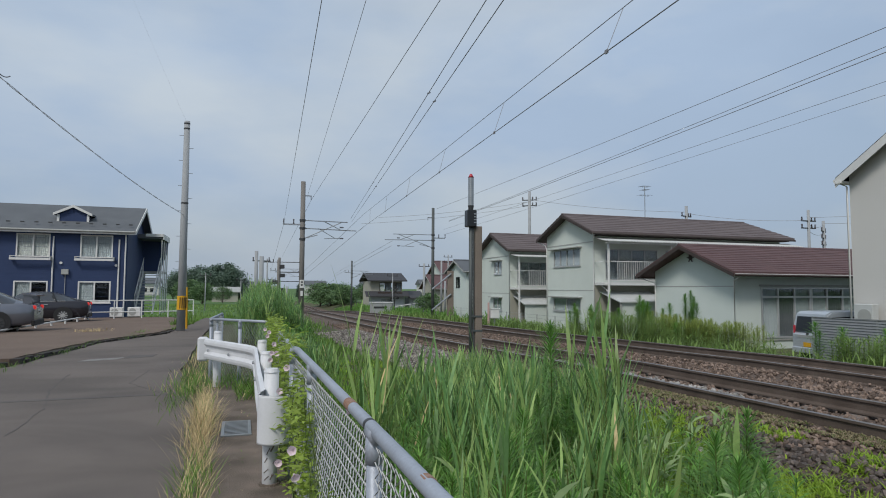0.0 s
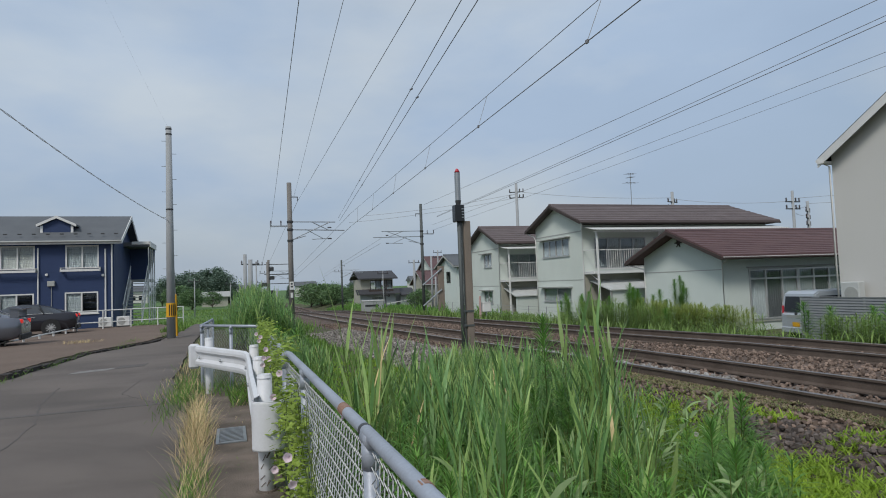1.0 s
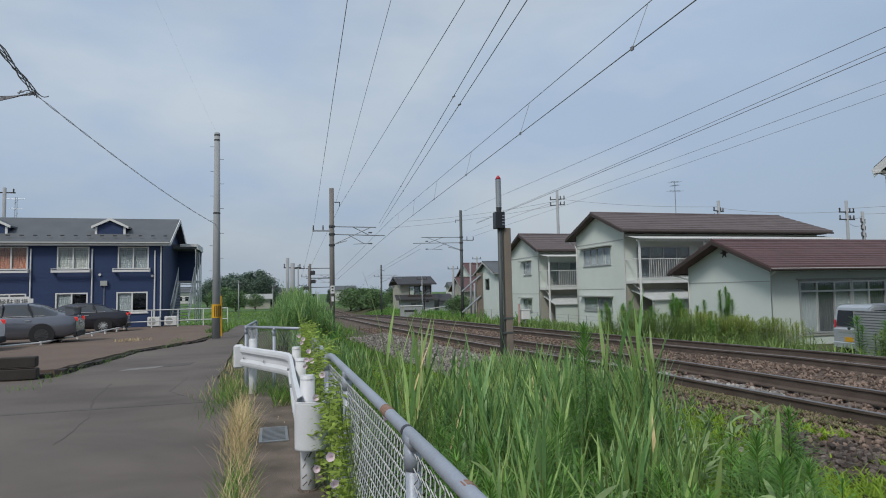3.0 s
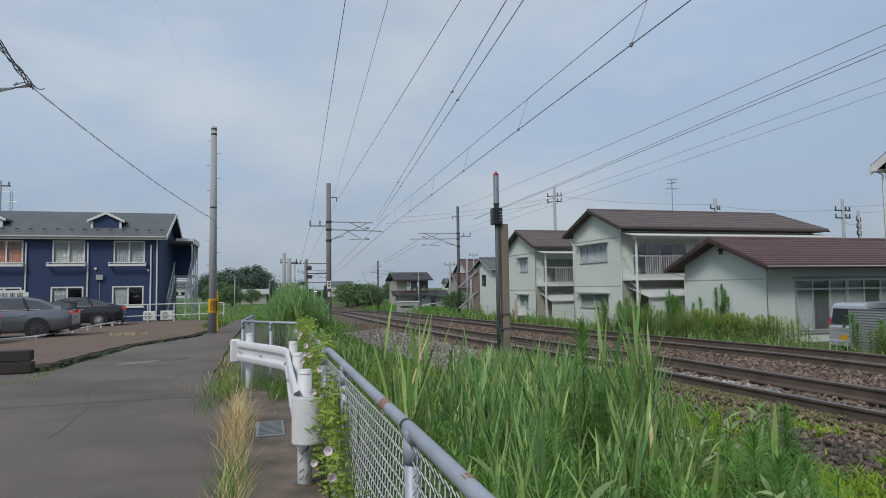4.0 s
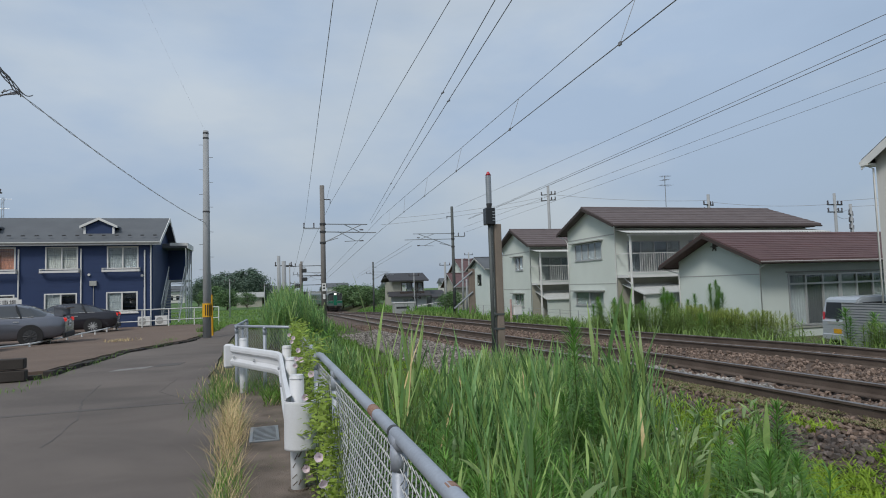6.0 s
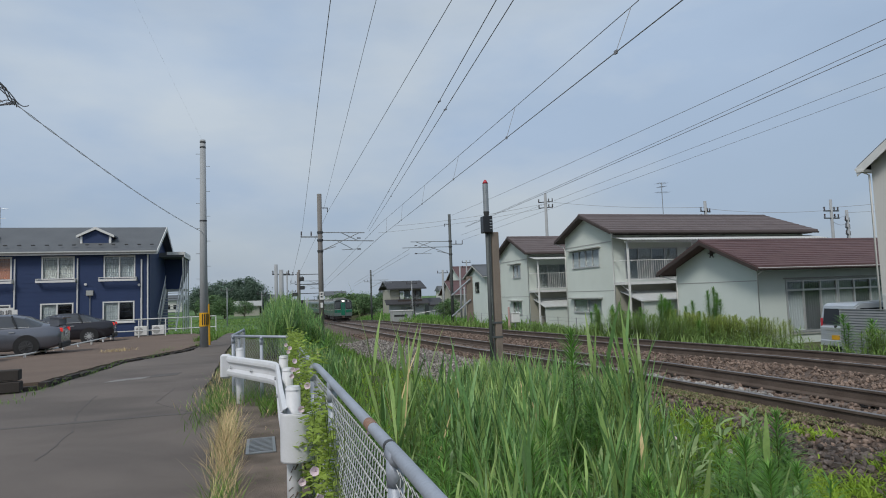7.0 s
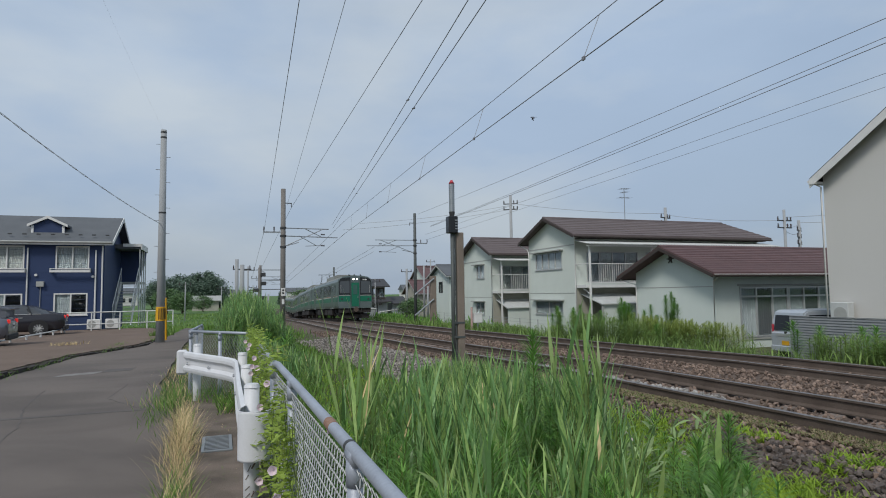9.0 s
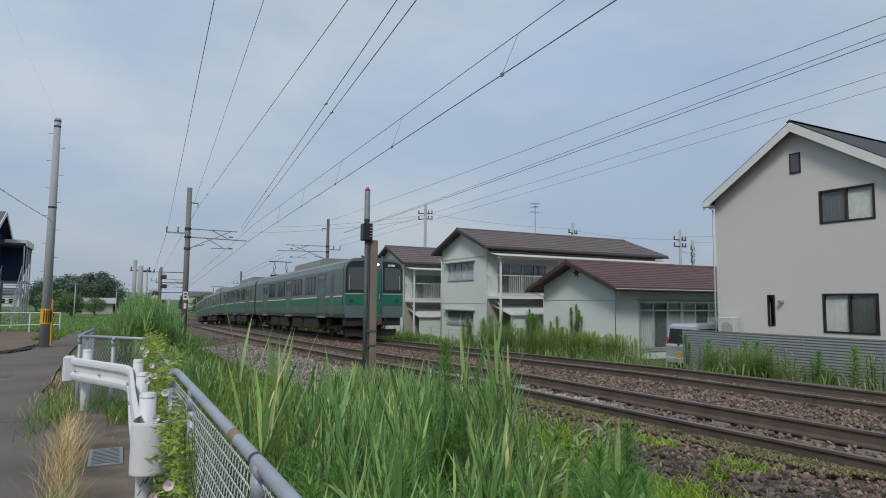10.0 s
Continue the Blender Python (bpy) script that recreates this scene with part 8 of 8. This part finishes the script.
def vines():
    L = Leaves(20)
    r = L.rng
    for k in range(9500):
        y = 2.6 + 7.0 * r.random()
        near = 1 if y < 5.1 else 0
        top = 1.14 if y > 5.0 else 0.62 + 0.20 * (y - 2.6)
        z = top * r.random() ** 0.8 + r.uniform(-0.05, 0.06)
        x = 0.455 - min(abs(r.gauss(0, 0.045)), 0.09) if near else 0.47 + min(abs(r.gauss(0, 0.07)), 0.2) - 0.06
        if y < 3.4 and z > 0.75 or noise.noise(Vector((x * 3, y * 3.5, z * 4.0))) < (-0.02 if near else -0.25):
            continue
        if near and r.random() < 0.25:
            x -= r.uniform(0.02, 0.09)
        a = r.uniform(0, 6.283)
        L.blade((x, y, max(z, 0.02)), (math.cos(a), math.sin(a), r.uniform(-0.4, 0.7)), r.uniform(0.025, 0.085), r.uniform(0.014, 0.036), r.uniform(0.1, 0.8), 3, r.uniform(-0.8, 0.8), 0.4)
    for k in range(40):
        y = r.uniform(2.8, 9.4)
        p = Vector((0.42, y, 0.0))
        for i in range(6):
            q = p + Vector((r.uniform(-0.03, 0.03), r.uniform(-0.12, 0.12), r.uniform(0.10, 0.2)))
            L.stem(p, q, 0.003, 0.0025, 1)
            p = q
    L.stuff("fence_vines", [M_VINE, M_STEM], "leafy green vines climbing the chain-link fence", "vines")


def field_grass():
    L = Leaves(21)
    r = L.rng
    for k in range(9000):
        y = 27.5 + 75 * r.random() ** 1.6
        x = r.uniform(-14, 0.8) if y > 33 else r.uniform(-3.4, 0.6)
        if -1.75 < x < -0.85 and y < 33 or x < -2.6 and y < 38.5 or x < -4.0 and y < 47:
            continue
        row = math.sin(y * 0.55 + x * 0.06)
        a = r.uniform(0, 6.283)
        L.blade((x, y, ground_z(x, y) - 0.03), (0.4 * math.cos(a), 0.4 * math.sin(a), 1.0), r.uniform(0.12, 0.30) * (1.4 if row > 0.3 else 0.8), 0.018 + 0.0011 * y, r.uniform(0.2, 1.0), 2, 0, 0.35, 0 if row > -0.1 else 1)
    for k in range(1200):
        y = r.gauss(29.5, 1.2)
        x = r.uniform(-4.2, 0.3)
        if -1.75 < x < -0.85 or x < -2.3:
            continue
        a = r.uniform(0, 6.283)
        L.blade((x, y, ground_z(x, y)), (0.4 * math.cos(a), 0.4 * math.sin(a), 1.0), r.uniform(0.2, 0.55), 0.03, r.uniform(0.2, 1.0), 3, 0, 0.35, 1)
    L.stuff("field_grass", [M_WEED_FAR, M_GRASS], "green paddy rows and verge grass beyond the lane", "grass")


def flower_mesh():
    bm = B()
    n = 10
    ring0 = [bm.verts.new((0.008 * math.cos(2 * math.pi * k / n), 0.008 * math.sin(2 * math.pi * k / n), 0.0)) for k in range(n)]
    ring1 = [bm.verts.new((0.014 * math.cos(2 * math.pi * k / n), 0.014 * math.sin(2 * math.pi * k / n), 0.03)) for k in range(n)]
    ring2 = [bm.verts.new(((0.036 + 0.004 * (k % 2)) * math.cos(2 * math.pi * k / n), (0.036 + 0.004 * (k % 2)) * math.sin(2 * math.pi * k / n), 0.052)) for k in range(n)]
    for a, b in ((ring0, ring1), (ring1, ring2)):
        for k in range(n):
            bm.faces.new((a[k], a[(k + 1) % n], b[(k + 1) % n], b[k])).smooth = True
    bm.faces.new(ring0[::-1])
    return finish("bindweed_flower", bm, M_PETAL)


def broad_leaves():
    """Low plants with broad pale leaves near the fence bank's edge."""
    L = Leaves(23)
    r = L.rng
    for k in range(90):
        y = 2.0 + 3.0 * r.random()
        x = r.uniform(1.2, 0.82 * y + 0.7)
        z = ground_z(x, y)
        h = min(r.uniform(0.3, 0.7), 0.8 * crest(x, y))
        for i in range(9):
            a = r.uniform(0, 6.283)
            L.blade((x + r.gauss(0, 0.03), y + r.gauss(0, 0.03), z + h * r.uniform(0.3, 0.95)), (math.cos(a), math.sin(a), r.uniform(0.5, 1.4)), r.uniform(0.12, 0.22), r.uniform(0.028, 0.05), r.uniform(0.4, 1.4), 4, r.uniform(-0.4, 0.4), 0.45)
        L.stem((x, y, z - 0.05), (x, y, z + h), 0.005, 0.003, 1)
    L.stuff("mugwort", [M_SILVER_LEAF, M_STEM], "grey-green broad-leaved weeds among the reeds", "weeds")


near_reeds()
broad_leaves()
under_grass()
near_feathers()
rail_moss()
cover()
bank_grass()
reed_thicket()
far_weeds()
strip_grass()
vines()
field_grass()
FLOWER = flower_mesh()
for x, y, z, rx, rz in ((0.30, 3.18, 0.72, 80, -20), (0.31, 3.25, 0.58, 110, 10), (0.36, 4.4, 0.98, 70, -30), (0.30, 4.55, 0.80, 75, 15), (0.33, 5.4, 0.98, 70, 0), (0.32, 5.9, 1.02, 80, 25), (0.34, 6.3, 0.90, 80, -10), (0.33, 6.5, 0.82, 95, 5), (0.36, 7.5, 1.02, 75, 0), (0.35, 7.9, 0.95, 85, 15),
                        (0.36, 8.4, 1.0, 80, -20), (0.30, 5.2, 0.7, 85, 10), (0.28, 4.0, 0.45, 90, -10), (0.50, 2.75, 0.97, 40, 30), (4.2, 5.6, -0.02, 40, 30), (4.35, 5.9, -0.02, 50, 80), (4.3, 4.9, 0.0, 60, -30)):
    tagged(new("bindweed_flower", FLOWER), "pale pink bindweed flower on the vines", "flower", "bindweed flowers").matrix_world = pose(x, y, z, rx, 0, rz) @ Matrix.Scale(0.66, 4)


# ---- trees ----
def tree_meshes(seed, h, spread, conifer, clumps, leaf):
    r = random.Random(seed)
    trunk = B()
    rod(trunk, (0, 0, -0.3), (0, 0, h * (0.95 if conifer else 0.55)), 0.035 * h, 0.006 * h, 9)
    L = Leaves(seed)
    for k in range(clumps):
        t = r.random()
        a = r.uniform(0, 6.283)
        if conifer:
            z = h * (0.12 + 0.86 * t)
            rad = spread * (1.02 - t) * r.uniform(0.55, 1.0)
        else:
            u = r.uniform(-0.75, 1.0)
            z = h * (0.60 + 0.38 * u)
            rad = spread * math.sqrt(max(0.05, 1 - u * u)) * r.uniform(0.55, 1.08) * (1 + 0.25 * noise.noise(Vector((a * 1.3, u * 2, seed))))
        c = Vector((rad * math.cos(a), rad * math.sin(a), z))
        if k % 6 == 0:
            rod(trunk, (0, 0, max(0.3, z - 0.25 * h * (0.3 if conifer else 1.0))), tuple(c * 0.85 + Vector((0, 0, z * 0.15))), 0.008 * h, 0.002 * h, 5)
        for i in range(13):
            p = c + Vector((r.gauss(0, 1), r.gauss(0, 1), r.gauss(0, 0.7))) * (0.075 * h if not conifer else 0.045 * h)
            b = r.uniform(0, 6.283)
            L.blade(p, (math.cos(b), math.sin(b), r.uniform(-0.5, 0.7)), leaf * r.uniform(0.7, 1.4), leaf * r.uniform(0.4, 0.7), 0.4, 2, r.uniform(-1, 1), 0.5)
    return trunk, L


def tree_kind(seed, h, spread, conifer, clumps, leaf, mat, label):
    trunk, L = tree_meshes(seed, h, spread, conifer, clumps, leaf)
    t = thing("tree", pose(0, 0, -60), label, "tree", "trees in the distance")
    part("trunk", trunk, M_BARK, t)
    c = new("crown", L.mesh("crown", mat))
    c.parent = t
    return t


def wood(spots, kind):
    first = True
    rr = random.Random(7)
    for x, y, z, s in spots:
        m = pose(x, y, z, 0, 0, rr.uniform(0, 360))
        if first:
            kind.matrix_world = m @ Matrix.Scale(s, 4)
            first = False
        else:
            k = copy_thing(kind, m)
            k.scale = (s, s, s)


wood([(-10.4, 152, -1.6, 0.95), (-12.8, 150, -1.6, 0.85), (-9.0, 149, -1.6, 0.8), (-6.2, 149, -1.6, 0.85), (-4.2, 148, -1.6, 0.75), (-2.8, 150, -1.6, 0.85), (0.0, 150, -1.6, 0.6), (-14.5, 156, -1.6, 0.7), (-7.5, 155, -1.6, 1.0), (-1.5, 152, -1.6, 0.98), (24, 160, -1.6, 0.5), (20, 165, -1.6, 0.45), (32, 170, -1.6, 0.55)],
     tree_kind(31, 7.6, 3.2, False, 260, 0.42, M_TREE_HAZED, "dark round-crowned tree at the field's edge"))
wood([(-4.6, 153, -1.6, 1.0), (-9.2, 156, -1.6, 0.95), (-7.2, 157, -1.6, 0.92), (-1.9, 153, -1.6, 1.0), (-0.8, 155, -1.6, 0.85), (-3.0, 158, -1.6, 1.06), (-5.8, 158, -1.6, 0.98), (17, 192, -1.6, 0.5), (27, 180, -1.6, 0.5)],
     tree_kind(32, 8.6, 2.0, True, 240, 0.40, M_TREE_HAZED, "tall dark conifer at the field's edge"))
wood([(-5.5, 105, -1.5, 0.95), (-8, 110, -1.5, 1.1), (-2.8, 118, -1.5, 0.8), (18.4, 132, -3.2, 1.45), (20.6, 130, -3.2, 1.4), (17.2, 140, -3.2, 1.5), (22.4, 136, -3.2, 1.35), (19.6, 122, -3.0, 1.3), (22.5, 116, -1.6, 0.9), (21.5, 70, -1.3, 0.6), (17.6, 58.5, -1.2, 0.55), (24, 63, -1.2, 0.6)],
     tree_kind(33, 3.9, 2.0, False, 220, 0.24, M_TREE_MID, "leafy green tree beside the railway"))
# low farm shed before the wood
s = thing("farm_shed", pose(-2.6, 128, -1.5), "low grey-roofed farm shed by the wood", "shed")
part("wall", box(B(), -2.4, 0, 0, 2.4, 3, 2.2), M_WALL_DIM, s)
part("roof", prism(B(), [(-0.5, 2.1), (1.5, 3.0), (3.5, 2.1), (3.5, 2.25), (1.5, 3.18), (-0.5, 2.25)], "x", -2.8, 2.8), M_TRIM_GREY, s)
for x, y in ((-30, 230), (-14, 240), (30, 260), (6, 320), (48, 230), (62, 200)):
    b = thing("far_building", pose(x, y, -1.6), "small pale building on the horizon", "building", "buildings on the horizon")
    part("wall", box(B(), -4, 0, 0, 4, 6, 4.5), M_OFFWHITE, b)
    part("roof", prism(B(), [(-0.6, 4.4), (3, 6.2), (6.6, 4.4)], "x", -4.5, 4.5), M_ROOF_GREY, b)
    for k in range(3):
        part("window", box(B(), -3 + k * 2.2, -0.04, 1.5, -1.8 + k * 2.2, -0.003, 2.8), M_PANE_DARK, b)


# ---- bird ----
def bird_thing():
    """A small bird that points along its own y axis; gives it and its wings."""
    b = thing("bird", pose(30, -10, 3), "small dark swallow-like bird in flight over the tracks", "bird")
    bm = B()
    rings = []
    for y, r in ((-0.055, 0.006), (-0.03, 0.016), (0.0, 0.021), (0.03, 0.019), (0.048, 0.012)):
        rings.append([bm.verts.new((r * math.cos(k * 0.7854), y, 0.85 * r * math.sin(k * 0.7854))) for k in range(8)])
    for p, q in zip(rings, rings[1:]):
        for k in range(8):
            bm.faces.new((p[k], p[(k + 1) % 8], q[(k + 1) % 8], q[k]))
    bm.faces.new(rings[0])
    bm.faces.new(rings[-1][::-1])
    part("body", bm, M_BIRD, b)
    bm = bmesh.new()
    bmesh.ops.create_icosphere(bm, subdivisions=2, radius=0.016)
    bmesh.ops.translate(bm, verts=bm.verts, vec=(0, 0.058, 0.004))
    part("head", bm, M_BIRD, b)
    part("beak", rod(B(), (0, 0.070, 0.003), (0, 0.088, 0.001), 0.004, 0.0008, 6), M_BIRD, b)
    part("tail", prism(B(), [(-0.008, -0.05), (0.008, -0.05), (0.026, -0.125), (0.0, -0.085), (-0.026, -0.125)], "z", -0.002, 0.002), M_BIRD, b, "forked dark tail")
    wings = []
    for s in (1, -1):
        o = [(s * 0.010, -0.022), (s * 0.010, 0.028), (s * 0.075, 0.040), (s * 0.165, -0.040), (s * 0.085, -0.012)]
        wings.append(part("wing", prism(B(), o if s > 0 else o[::-1], "z", -0.002, 0.003), M_BIRD, b))
    return b, wings


M_BIRD = material("dark_feathers", (0.10, 0.105, 0.125), 0.6)
BIRD, WINGS = bird_thing()


# ---- movement ----
def train_pose(y):
    """The pose of a car whose front end is at y on the far track."""
    a, b = y + 2.9, y + 16.7
    pa, pb = Vector((far_centre(a), a, rail_z(a) + 0.015)), Vector((far_centre(b), b, rail_z(b) + 0.015))
    d = pb - pa
    yaw = -math.degrees(math.atan2(d.x, d.y))
    pitch = math.degrees(math.atan2(d.z, d.y))
    o = pa - d.normalized() * 2.9
    return pose(o.x, o.y, o.z, pitch, 0, yaw)


def motions():
    for k, car in enumerate(TRAIN):
        rows = []
        for i in range(41):
            t = i * 0.25
            rows.append((t, train_pose(25.95 + 24.45 * (10.0 - t) + 20.1 * k)))
        walk(car, rows)
    flight = [(0.0, 30.0, -10.0, 3.0), (7.9, 9.25, 6.20, 2.15), (8.4, 7.96, 7.51, 3.23), (8.6, 7.45, 8.01, 3.71), (8.7, 7.20, 8.23, 3.90), (8.9, 6.04, 9.10, 4.52), (9.0, 5.23, 9.58, 4.69), (9.2, 3.28, 10.39, 4.95), (9.3, 2.25, 10.66, 4.77), (9.4, 0.89, 10.85, 4.66), (9.5, -0.45, 10.88, 4.56), (9.6, -1.69, 10.76, 4.50), (9.7, -2.95, 10.55, 4.45), (10.0, -6.6, 9.7, 4.3)]
    rows = []
    for i, (t, x, y, z) in enumerate(flight):
        a, b = flight[max(i - 1, 0)], flight[min(i + 1, len(flight) - 1)]
        rows.append((t, pose(x * 1.65, y * 1.65, 1.58 + (z - 1.58) * 1.65, 0, 0, math.degrees(math.atan2(a[1] - b[1], b[2] - a[2])))))
    walk(BIRD, rows)
    for s, wing in zip((1, -1), WINGS):
        beat = [(0.0, pose(0, 0, 0, 0, -25 * s, 0)), (8.2, pose(0, 0, 0, 0, -25 * s, 0))]
        for i in range(18):
            beat.append((8.3 + i * 0.1, pose(0, 0, 0, 0, (30 if i % 2 else -35) * s, 0)))
        walk(wing, beat)


motions()
